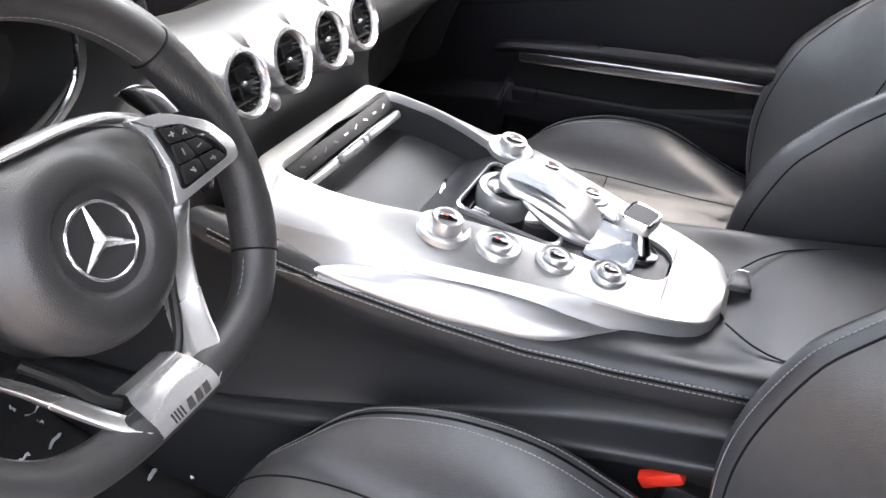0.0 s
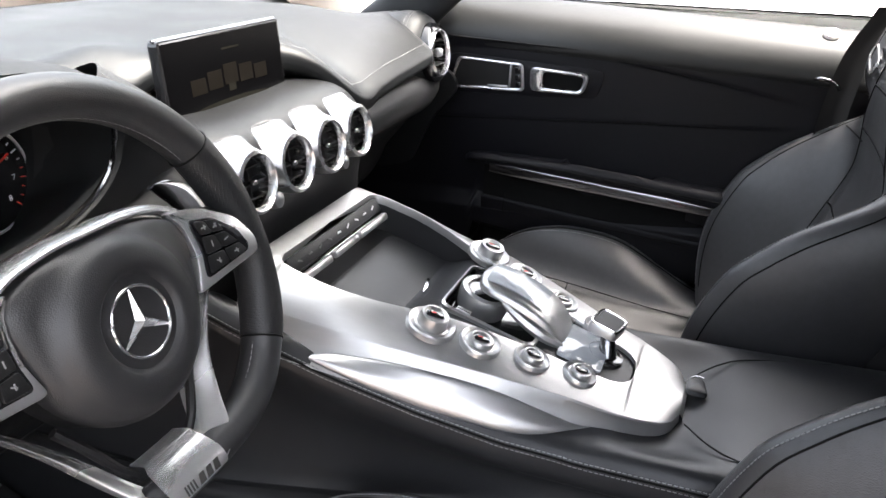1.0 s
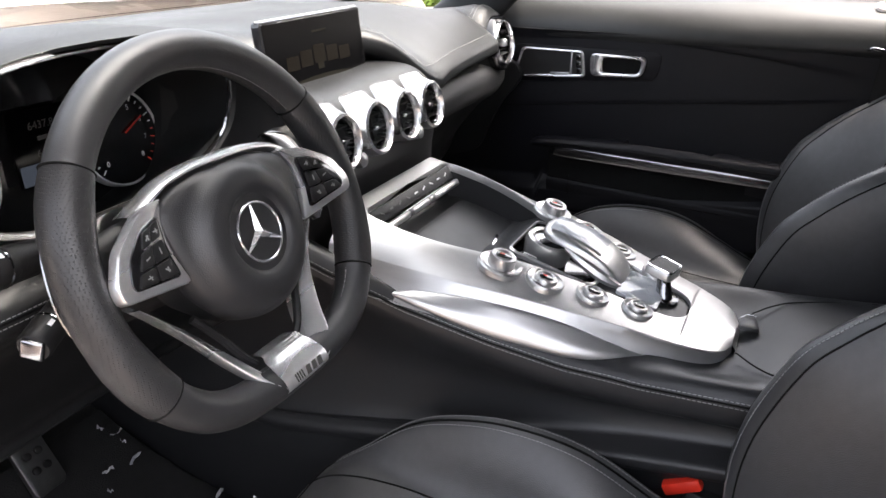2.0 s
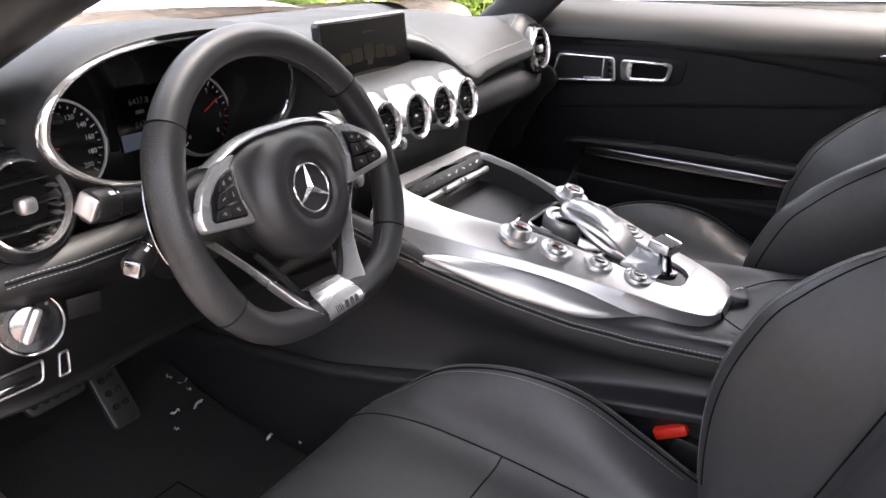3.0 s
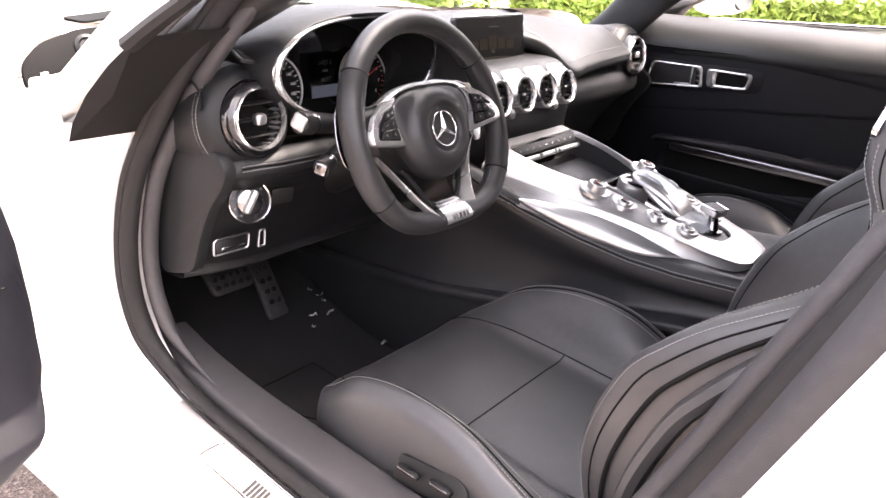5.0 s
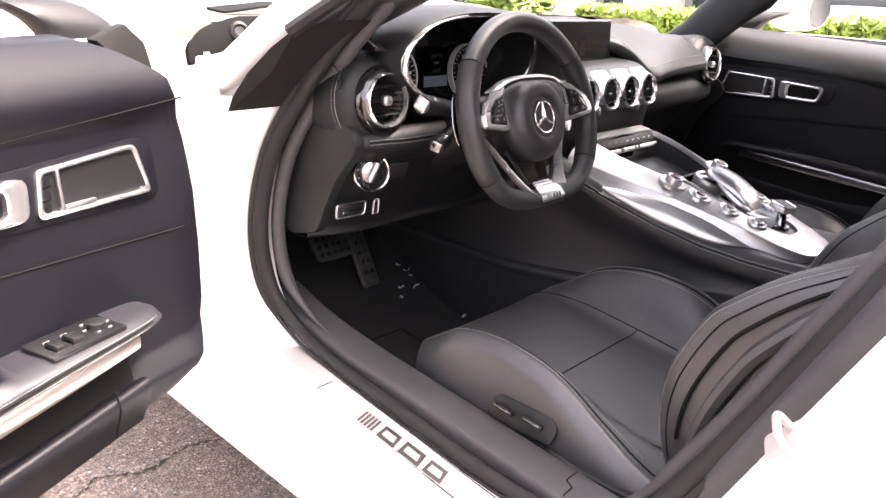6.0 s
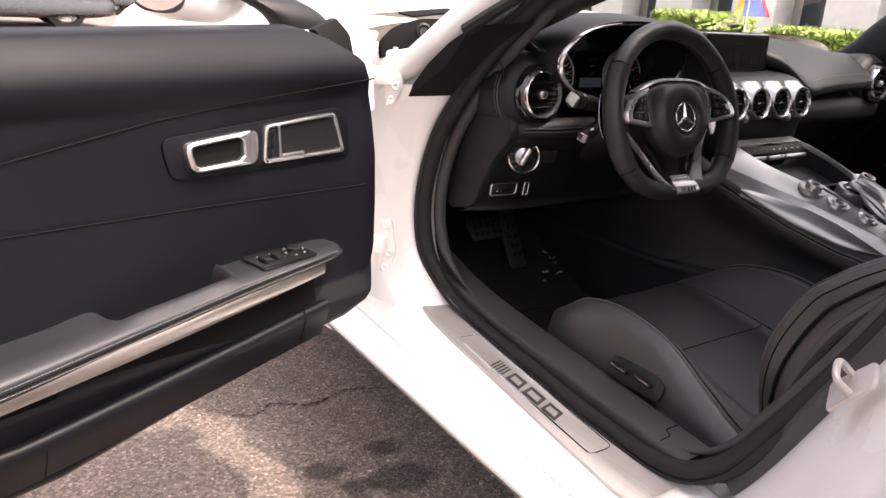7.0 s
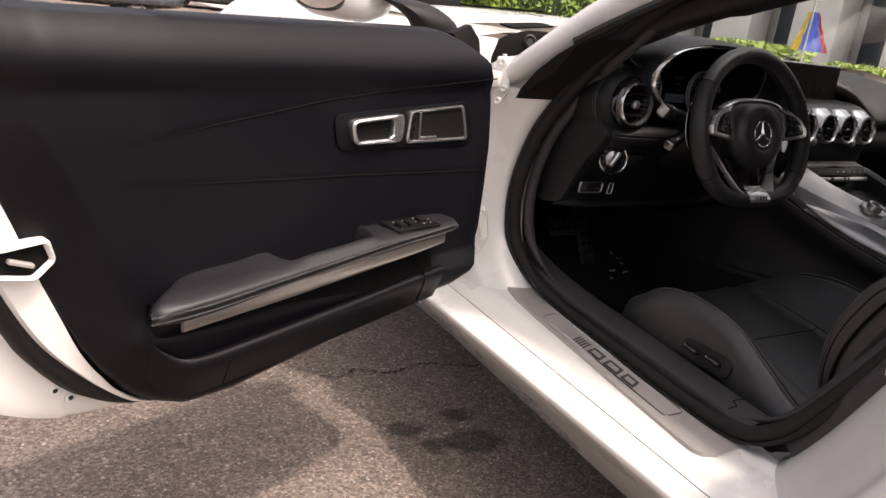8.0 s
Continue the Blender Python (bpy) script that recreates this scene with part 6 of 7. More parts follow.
    # turn the rear rim down
    xs = [-half_width(ys[0]) + 2 * half_width(ys[0]) * i / 30 for i in range(31)]
    skin([[shell(ys[0], x) for x in xs], [shell(ys[0], x) + Vector((x * 0.05, -0.004, -0.005)) for x in xs], [shell(ys[0], x) + Vector((x * 0.05, -0.004, -0.03)) for x in xs]], bm=bm)
    # hollow flank under the crease
    def flank(y):
        w, z = half_width(y), top_z(y) + 0.005 - rail_drop(y)
        xo = w + 0.003 + interp([(0.56, 0.0), (0.66, 0.018), (0.75, 0.020), (0.96, 0.024)], y)
        zo = z - interp([(0.49, 0.020), (0.56, 0.018), (0.66, 0.030), (0.75, 0.036), (0.96, 0.036)], y)
        return w, z, xo, zo
    for side in (-1, 1):
        rows = []
        for y in ys:
            w, z, xo, zo = flank(y)
            rows.append([Vector((CX + side * w, y, z)), Vector((CX + side * (w + 0.002), y, z - 0.002)), Vector((CX + side * (w + (xo - w) * 0.22), y, z + (zo - z) * 0.45)), Vector((CX + side * (w + (xo - w) * 0.6), y, z + (zo - z) * 0.82)), Vector((CX + side * xo, y, zo - 0.004))])
        skin(rows, bm=bm)
    part("silver_top", bm, TOPSILVER, con, "satin silver console top")

    # polished leaf-shaped blade along each flank
    for side in (-1, 1):
        secs = []
        for y, k0 in ((0.862, 0.93), (0.845, 0.70), (0.82, 0.52), (0.78, 0.36), (0.74, 0.30), (0.70, 0.30), (0.66, 0.36), (0.62, 0.55), (0.592, 0.80), (0.578, 0.96)):
            w, z = half_width(y), top_z(y) + 0.005 - rail_drop(y)
            xo = interp([(0.57, 0.088), (0.60, 0.118), (0.62, 0.133), (0.66, 0.150), (0.74, 0.167), (0.80, 0.178), (0.87, 0.188)], y)
            zo = interp([(0.57, 0.577), (0.60, 0.580), (0.66, 0.591), (0.74, 0.608), (0.80, 0.627), (0.87, 0.655)], y)
            a = Vector((CX + side * (w + (xo - w) * k0 * 0.75), y, z + (zo - z) * k0))
            b = Vector((CX + side * xo, y, zo))
            out = Vector((side * 0.7, 0, 0.7))
            secs.append([a - out * 0.006, a + out * 0.0015, a.lerp(b, 0.3) + out * 0.0045, a.lerp(b, 0.7) + out * 0.006, b + out * 0.002, b - out * 0.008])
        part("side_blade", loft(secs, 24, 60)[0], TOPSILVER, con, "polished silver leaf-shaped side blade")

    # tray: walls, floor, roll-top lid
    def deep(x, y, d):
        return Vector((CX + x, y, top_z(y) - d))

    def floor_d(y):
        return interp([(0.70, 0.001), (0.765, 0.003), (0.785, 0.016), (0.81, 0.036), (0.83, 0.044), (0.95, 0.046)], y)
    tray_y = [0.55 + 0.0075 * i for i in range(52)]
    bm = bmesh.new()
    for lo, hi in ((0.54, 0.657), (0.763, 0.95)):
        skin([[deep((opening(y) + 0.002) * u, y, floor_d(y)) for u in [i / 10 - 1 for i in range(21)]] for y in tray_y if lo < y < hi], bm=bm)
    for side in (-1, 1):
        skin([[deep(side * (0.050 + (max(opening(y), 0.0535) - 0.048) * i / 4), y, floor_d(y)) for i in range(5)] for y in tray_y if 0.645 < y < 0.775], bm=bm)
    for side in (-1, 1):
        skin([[deep(side * (opening(y) + 0.0015), y, -0.001), deep(side * (opening(y) + 0.0005), y, floor_d(y) + 0.001)] for y in tray_y], bm=bm)
    part("tray", bm, TUNNEL, con, "black soft-lined tray")
    lm = basis((CX, 0.86, top_z(0.86) - 0.0445), (1, 0, 0), (0, -0.30, 1))
    lid = part("tray_lid", plate(rounded([(-0.102, -0.049), (0.102, -0.049), (0.112, -0.02), (0.114, 0.050), (-0.114, 0.050), (-0.112, -0.02)], 0.016), 0.004, lm, 0.0015), TUNNEL, con, "black roll-top tray lid")
    part("lid_pull", box((0.036, 0.0045, 0.003), lm @ pose(0.028, -0.043, 0.005, 0, 0, 14), 0.001), CHROME, lid, "slim bright pull")
    km = basis((CX, 0.924, top_z(0.924) - 0.010), (1, 0, 0), (0, -0.93, 0.45))
    ks = part("key_strip", box((0.230, 0.020, 0.006), km @ pose(0, 0.006, 0), 0.002), PLASTIC, con, "black key strip")
    for k in range(9):
        part("strip_mark", box((0.008, 0.0022, 0.0006), km @ pose(-0.094 + 0.0235 * k, 0.006, 0.0034, 0, 0, 25 * (k % 3 - 1))), LEGEND if k > 3 else GREYLEGEND, ks, smooth=False)
    part("strip_ledge", box((0.232, 0.012, 0.006), km @ pose(0, -0.0125, 0.0), 0.002), DARKCHROME, ks, "bright ledge under the keys")
    for x, w in ((-0.078, 0.070), (-0.010, 0.048), (0.022, 0.010), (0.072, 0.080)):
        part("toggle_key", box((w, 0.010, 0.010), km @ pose(x, -0.0125, 0.0055, 8), 0.003), TOPSILVER, ks, "silver toggle key")

    # bay with the rotary controller under a curved touchpad
    bay = [(-0.054, 0.655), (0.054, 0.655), (0.060, 0.766), (-0.060, 0.766)]
    fr = rounded(bay, 0.014)
    fi = [(p.x * 0.94, 0.7105 + (p.y - 0.7105) * 0.95) for p in fr]
    bm = bmesh.new()
    fl = [bm.verts.new(deep(x * 0.98, y, 0.016)) for x, y in fi]
    tp_ = [bm.verts.new(deep(x, y, -0.001)) for x, y in fi]
    bm.faces.new(fl)
    for i in range(len(fl)):
        bm.faces.new((fl[i], fl[(i + 1) % len(fl)], tp_[(i + 1) % len(fl)], tp_[i]))
    part("bay", bm, GLOSS, con, "gloss black control bay", smooth=False)
    part("bay_frame", skin([[deep(p.x, p.y, 0.004) for p in fr], [deep(p.x, p.y, -0.003) for p in fr], [deep(x, y, -0.0045) for x, y in fi], [deep(x, y, 0.006) for x, y in fi]], close_u=True), TOPSILVER, con, "bright bay frame")
    for dx in (-0.047, -0.041):
        part("bay_key", box((0.004, 0.018, 0.006), basis(deep(dx, 0.742, 0.004), (1, 0, 0), slope), 0.001), TOPSILVER, con, "small silver key")
    rm = basis((CX + 0.002, 0.732, top_z(0.732) - 0.004), (1, 0, 0), slope)
    rot = part("rotary_controller", lathe([(0.030, -0.012), (0.032, 0.0), (0.0325, 0.009), (0.031, 0.014), (0.027, 0.016), (0.0235, 0.0145), (0.022, 0.010)], 44, rm, cap=False), TOPSILVER, con, "silver ring rotary controller")
    part("rotary_cap", lathe([(0.0232, 0.010), (0.0215, 0.0115), (0.0006, 0.012)], 30, rm, cap=False), GLOSS, rot)
    part("rotary_ridge", box((0.036, 0.007, 0.004), rm @ pose(0, 0, 0.0135, 0, 0, -30), 0.0015), TOPSILVER, rot)
    secs = []
    for y, w, h, thick in ((0.734, 0.018, 0.0255, 0.006), (0.729, 0.027, 0.0285, 0.010), (0.718, 0.0325, 0.0315, 0.012), (0.70, 0.0345, 0.0335, 0.013), (0.68, 0.0350, 0.0325, 0.016), (0.66, 0.0345, 0.0285, 0.024), (0.645, 0.033, 0.0215, 0.026), (0.634, 0.029, 0.012, 0.02), (0.628, 0.024, 0.002, 0.012)):
        c = Vector((CX + 0.012, y, top_z(y) + h))
        secs.append([c + Vector((-w, 0, -thick)), c + Vector((-w - 0.0015, 0, -0.005)), c + Vector((-w * 0.82, 0, 0.0005)), c + Vector((0, 0, 0.003)), c + Vector((w * 0.82, 0, 0.0005)), c + Vector((w + 0.0015, 0, -0.005)), c + Vector((w, 0, -thick)), c + Vector((0, 0, -thick))])
    tp = part("touchpad", loft(secs, 36, 40, closed=True, caps=True)[0], TOPSILVER, con, "curved silver touchpad palm rest")
    pad = []
    for y, h in ((0.724, 0.0318), (0.71, 0.0343), (0.695, 0.0352), (0.68, 0.0347), (0.665, 0.0320), (0.655, 0.0287)):
        pad.append([Vector((CX + 0.012 + x, y, top_z(y) + h + 0.0036 - 3.6 * x * x)) for x in (-0.025, -0.0125, 0, 0.0125, 0.025)])
    part("pad_surface", loft(pad, 12, 14)[0], FOIL, tp, "glossy pale touch surface")
    for s in (-1, 1):
        legs = [Vector((CX + 0.012 + s * 0.034, 0.700, top_z(0.70) + 0.022)), Vector((CX + 0.012 + s * 0.037, 0.675, top_z(0.675) + 0.014)), Vector((CX + 0.012 + s * 0.036, 0.65, top_z(0.65) + 0.006)), Vector((CX + 0.012 + s * 0.030, 0.630, top_z(0.630) + 0.001))]
        part("touchpad_side", tube(catmull(legs, 16), [0.004 + 0.004 * math.sin(math.pi * i / 15) for i in range(16)], 8), TOPSILVER, tp)

    # short shift lever in its slot
    part("shift_plate", plate(rounded([(-0.036, -0.030), (0.034, -0.030), (0.036, 0.024), (-0.038, 0.024)], 0.006), 0.004, basis((CX + 0.002, 0.610, top_z(0.610) - 0.0002), (1, 0, 0), slope), 0.001), FOIL, con, "film-covered shift display")
    for k in range(4):
        part("shift_mark", box((0.006, 0.0016, 0.0006), basis((CX - 0.024 + 0.011 * k, 0.620, top_z(0.620) + 0.0022), (1, 0, 0), slope)), DARKLEGEND, con, smooth=False)
    part("lever_well", lathe([(0.022, 0.0), (0.021, 0.003), (0.016, 0.001), (0.0006, 0.0005)], 24, basis((CX + 0.010, 0.583, top_z(0.583) + 0.0012), (1, 0, 0), slope), cap=False), GLOSS, con, "gloss black lever well")
    base = Vector((CX + 0.012, 0.580, top_z(0.580) - 0.01))
    lever = part("shift_lever", tube(catmull([base, base + Vector((0.005, 0.002, 0.02)), base + Vector((0.012, 0.004, 0.036))], 10), [0.012 - 0.0045 * i / 9 for i in range(10)], 14), DARKCHROME, con, "short chrome shift lever")
    hm = basis(base + Vector((0.015, 0.006, 0.044)), (1, -0.18, -0.10), (0.05, -0.30, 1))
    ho = rounded([(-0.022, -0.019), (0.021, -0.019), (0.024, 0.017), (-0.024, 0.017)], 0.008)
    part("lever_head", plate([(p.x, p.y) for p in ho], 0.011, hm @ pose(0, 0, -0.006), 0.004), TOPSILVER, lever, "silver lever head")
    part("head_rim", tube([hm @ Vector((p.x * 0.93, p.y * 0.93, 0.005)) for p in ho], 0.0016, 6, closed=True), CHROME, lever, "bright rim")
    part("head_inset", plate([(p.x * 0.82, p.y * 0.82) for p in ho], 0.001, hm @ pose(0, 0, 0.0046)), SOFT, lever)

    # knobs: four a side, in two slanting rows
    for side in (-1, 1):
        for i, (x, y) in enumerate(((0.102, 0.757), (0.091, 0.704), (0.072, 0.650), (0.056, 0.599))):
            tilt = Vector((side * 0.16, -0.38, 1)).normalized()
            at = shell(y, side * x) + Vector((0, 0, 0.0022))
            knob(con, basis(at, (1, 0, 0), tilt), (0.0165, 0.0140, 0.0122, 0.0115)[i], i == 0, i < 2)

    # rear lid of the armrest with its catch
    for side in (-1, 1):
        joint = []
        for x, y in ((0.05, 0.484), (0.085, 0.455), (0.105, 0.42), (0.125, 0.33)):
            t = interp([(0.1, 0.60), (0.35, 0.592), (0.5, 0.575)], y)
            e = tunnel_edge(y) + 0.003
            joint.append(Vector((CX + side * x, y, t + (e - t) * max(0, (x - 0.08) / 0.045) + 0.0002)))
        part("armrest_joint", tube(catmull(joint, 26), 0.001, 6), HOLE, con)
    ct = part("armrest_catch", plate(rounded([(-0.018, -0.013), (0.016, -0.010), (0.016, 0.010), (-0.018, 0.013)], 0.008), 0.006, basis((CX + 0.026, 0.478, 0.5780), (1, 0.1, 0), (0, -0.12, 1)), 0.005), TUNNEL, con, "rounded black leather catch")
    part("catch_edge", tube(catmull([(CX + 0.034, 0.488, 0.5825), (CX + 0.041, 0.480, 0.5845), (CX + 0.038, 0.470, 0.585)], 10), 0.0010, 6), DARKCHROME, ct, "slim bright edge")
    return con


# ---- seats ----
def build_seat(name, cx, outer, label, dy=0.0, dz=0.0):
    """outer: -1 where the door is on the negative x side."""
    seat = thing(name, (cx, 0.5 + dy, 0.24), label, "car seat", "front seats")

    def crown(y):
        return interp([(0.34, 0.40), (0.42, 0.405), (0.5, 0.435), (0.57, 0.482), (0.63, 0.510), (0.72, 0.524), (0.80, 0.514), (0.85, 0.492), (0.89, 0.462), (0.93, 0.438), (0.951, 0.414), (0.957, 0.382)], y) + dz

    def cush(y, zc, w, low):
        zb = max(crown(y), zc + 0.006)
        t = interp([(0.4, 0.52), (0.55, 0.58), (0.72, 0.68), (0.9, 0.74)], y)
        half = [(0.0, zc), (w * t * 0.55, zc), (w * t, zc + 0.004), (w * (t + 0.12), zc + (zb - zc) * 0.62), (w * 0.90, zb - 0.002), (w * 0.97, zb - 0.008), (w * 1.03, zb - 0.045), (w * 1.02, low + 0.03), (w * 0.9, low), (0.0, low)]
        return [Vector((cx - x, y + dy, z)) for x, z in half[::-1]] + [Vector((cx + x, y + dy, z)) for x, z in half[1:-1]]
    secs = [cush(0.957, 0.378 + dz, 0.13, 0.34), cush(0.951, 0.412 + dz, 0.165, 0.315), cush(0.93, 0.432 + dz, 0.195, 0.30), cush(0.89, 0.437 + dz, 0.215, 0.29), cush(0.83, 0.434 + dz, 0.232, 0.285), cush(0.77, 0.427 + dz, 0.24, 0.28), cush(0.70, 0.419 + dz, 0.246, 0.28),
            cush(0.62, 0.411 + dz, 0.25, 0.28), cush(0.54, 0.404 + dz, 0.252, 0.28), cush(0.46, 0.40 + dz, 0.25, 0.28), cush(0.36, 0.398 + dz, 0.245, 0.28)]
    bm, rows = loft(secs, 72, 76, closed=True, caps=True)
    cushion = part("cushion", bm, SEAT, seat, "black leather cushion with raised bolsters")

    def line(grid, lo, hi, k, lift=None):
        """Points of the skin along column k."""
        lift = lift or Vector((0, 0, 0.0006))
        return [grid[i][k] + lift for i in range(lo, hi)]
    for k in (28, 44):
        part("seam", tube(line(rows, 12, 72, k, Vector((0, 0, 0.0))), 0.0013, 6), HOLE, cushion)
    cross = min(range(76), key=lambda i: abs(rows[i][36].y - dy - 0.705))
    part("seam", tube([rows[cross][k] for k in range(28, 45)], 0.0012, 6), HOLE, cushion)
    for k in (19, 21, 51, 53):
        stitches(line(rows, 16, 66, k, Vector((0, 0, 0.0009))), cushion, gap=0.0048, length=0.0033, size=0.0006)
    for k in (20, 52):
        part("seam", tube(line(rows, 12, 70, k, Vector((0, 0, -0.0004))), 0.0016, 6), HOLE, cushion)
    part("front_seam", tube([rows[13][k] for k in range(16, 57)], 0.0014, 6), HOLE, cushion)

    # backrest
    U = Vector((0, -0.40, 0.92)).normalized()
    F = Vector((0, 0.92, 0.40)).normalized()
    base = Vector((cx, 0.372 + dy, 0.42 + dz))

    def back(h, w, b, thick, c=0.0):
        o = base + U * h
        half = [(0.0, c), (w * 0.36, c + 0.002), (w * 0.58, c + 0.008), (w * 0.74, c + b * 0.6), (w * 0.88, c + b), (w * 0.98, c + b - 0.016), (w * 1.03, c + b * 0.3 - 0.03), (w * 0.98, -thick * 0.7), (w * 0.8, -thick), (0.0, -thick)]
        return [o + Vector((-x, 0, 0)) + F * f for x, f in half[::-1]] + [o + Vector((x, 0, 0)) + F * f for x, f in half[1:-1]]
    secs = [back(-0.06, 0.20, 0.07, 0.09), back(0.03, 0.232, 0.120, 0.10), back(0.11, 0.246, 0.144, 0.11), back(0.20, 0.252, 0.143, 0.11), back(0.25, 0.254, 0.126, 0.11), back(0.295, 0.254, 0.103, 0.11), back(0.335, 0.252, 0.072, 0.11, 0.004), back(0.372, 0.246, 0.032, 0.11, 0.018), back(0.405, 0.222, -0.004, 0.10, 0.036), back(0.435, 0.186, 0.002, 0.10, 0.050), back(0.465, 0.162, 0.022, 0.10, 0.060),
            back(0.51, 0.154, 0.028, 0.10, 0.066), back(0.57, 0.148, 0.024, 0.10, 0.072), back(0.63, 0.136, 0.018, 0.09, 0.072), back(0.685, 0.112, 0.008, 0.07, 0.058), back(0.715, 0.06, 0.0, 0.05, 0.03)]
    bm, rows2 = loft(secs, 72, 80, closed=True, caps=True)
    rest = part("backrest", bm, SEAT, seat, "black leather backrest with a built-in headrest")
    for k in (28, 44):
        part("seam", tube(line(rows2, 6, 60, k, Vector()), 0.0014, 6), HOLE, rest)
    for k in (20, 52):
        stitches(line(rows2, 3, 62, k, F * 0.001), rest, gap=0.0046, length=0.0031, size=0.00055)
    for k in (21, 51, 16, 56):
        part("seam", tube(line(rows2, 3, 62, k, F * -0.0006), 0.0012, 6), HOLE, rest)
    fold = min(range(80), key=lambda i: abs((rows2[i][36] - base).dot(U) - 0.375))
    for lo, hi in ((21, 29), (43, 51)):
        part("shoulder_fold", tube([rows2[fold][k] for k in range(lo, hi)], 0.0015, 6), HOLE, rest)
    for i in (22, 40, 52):
        part("seam", tube([rows2[i][k] for k in range(28, 45)], 0.0016, 6), HOLE, rest)
    # hard shell behind, with a pressed ledge
    secs = []
    for h, w, t in ((-0.06, 0.225, 0.15), (0.1, 0.268, 0.165), (0.25, 0.285, 0.165), (0.36, 0.275, 0.165), (0.45, 0.245, 0.16), (0.6, 0.165, 0.15), (0.70, 0.115, 0.13), (0.745, 0.05, 0.11)):
        o = base + U * h
        secs.append([o + Vector((-w, 0, 0)) + F * (-0.045), o + Vector((-w - 0.004, 0, 0)) + F * (-0.075), o + Vector((-w * 0.96, 0, 0)) + F * (-t * 0.75), o + F * (-t), o + Vector((w * 0.96, 0, 0)) + F * (-t * 0.75), o + Vector((w + 0.004, 0, 0)) + F * (-0.075), o + Vector((w, 0, 0)) + F * (-0.045)])
    part("back_shell", loft(secs, 40, 40)[0], PLASTIC, seat, "black plastic seat shell")
    for k, r, mat in ((15, 0.0025, HOLE), (14, 0.011, SEAT), (13, 0.0025, HOLE), (12, 0.010, SEAT), (11, 0.003, HOLE)):
        kk = k if outer < 0 else 72 - k
        ledge = [p + Vector((outer * 0.003, 0, 0)) for p in line(rows2, 6, 50, kk, Vector())]
        part("side_ledge" if mat is SEAT else "side_groove", tube(ledge, r, 8, flat=1.3 if mat is SEAT else 1.0, up=(1, 0, 0)), mat, rest, "piped side ledge" if mat is SEAT else "")
    stitches(line(rows2, 3, 56, 17 if outer < 0 else 55, F * 0.0012), rest, gap=0.0044, length=0.003, size=0.0005)
    for lo, hi in ((4, 11),) if outer < 0 else ((61, 68),):
        rows = [[rows2[i][k] + Vector((outer * 0.004, 0, 0)) for k in range(lo, hi + 1)] for i in range(2, 50)]
        part("side_shell", skin(rows), SHELL, seat, "smooth black plastic side shell")
    # belt slots in the shoulders
    for s in (-1, 1):
        m = basis(base + U * 0.49 + Vector((s * 0.118, 0, 0)) + F * 0.083, (1, 0, 0.5 * s), F + Vector((0.2 * s, 0, 0)))
        part("belt_slot_trim", ring_plate(rounded([(-0.03, -0.016), (0.03, -0.016), (0.03, 0.016), (-0.03, 0.016)], 0.012), [(p.x * 0.7, p.y * 0.6) for p in rounded([(-0.03, -0.016), (0.03, -0.016), (0.03, 0.016), (-0.03, 0.016)], 0.012)], 0.006, m), CHROME, rest, "bright belt slot trim")
    # side valance, rails, switch panel
    val = rounded([(0.44, 0.30), (0.80, 0.27), (0.84, 0.335), (0.80, 0.385), (0.70, 0.425), (0.55, 0.40), (0.43, 0.40)], 0.03)
    m = Matrix(((0, 0, outer, cx + outer * 0.245), (1, 0, 0, 0), (0, 1, 0, 0), (0, 0, 0, 1)))
    v = part("side_valance", plate([(p.x, p.y) for p in val], 0.022, m, 0.007), PLASTIC, seat, "black plastic seat side cover")
    sm = basis((cx + outer * 0.262, 0.655, 0.437), (0, -1 if outer < 0 else 1, 0), (outer, 0, 0.35))
    if outer < 0:
        pnl = part("switch_panel", plate(rounded([(-0.056, -0.018), (0.058, -0.02), (0.062, 0.010), (0.043, 0.020), (-0.052, 0.018)], 0.011), 0.004, sm, 0.002), PLASTIC, seat, "satin black seat switch panel")
        for dx in (-0.028, 0.024):
            part("seat_switch", box((0.036, 0.009, 0.011), sm @ pose(dx, 0.002, 0.0085, 0, 0, -6), 0.004), PLASTIC, pnl)
            part("switch_cap", box((0.028, 0.003, 0.002), sm @ pose(dx, 0.003, 0.0143, 0, 0, -6), 0.001), DARKCHROME, pnl)
    for s in (-1, 1):
        part("seat_rail", box((0.04, 0.52, 0.035), pose(cx + s * 0.19, 0.58, 0.252), 0.006), PLASTIC, seat, "black steel seat rail")
    part("seat_pan", box((0.40, 0.46, 0.03), pose(cx, 0.6, 0.272), 0.008), PLASTIC, seat)
    # belt buckle on the tunnel side
    bx = cx - outer * 0.285
    bk = part("belt_buckle", box((0.034, 0.05, 0.12), pose(bx, 0.503 + dy, 0.388, 12), 0.006), PLASTIC, seat, "black belt buckle with a red release button")
    part("release_button", box((0.032, 0.046, 0.016), pose(bx, 0.520 + dy, 0.452, -25), 0.004), RED, bk, "red release button")
    return seat


# ---- footwell ----
PEDAL = material("worn_pedal_steel", (0.12, 0.12, 0.12), 0.4, 0.9, vary=0.2, bump=0.1)


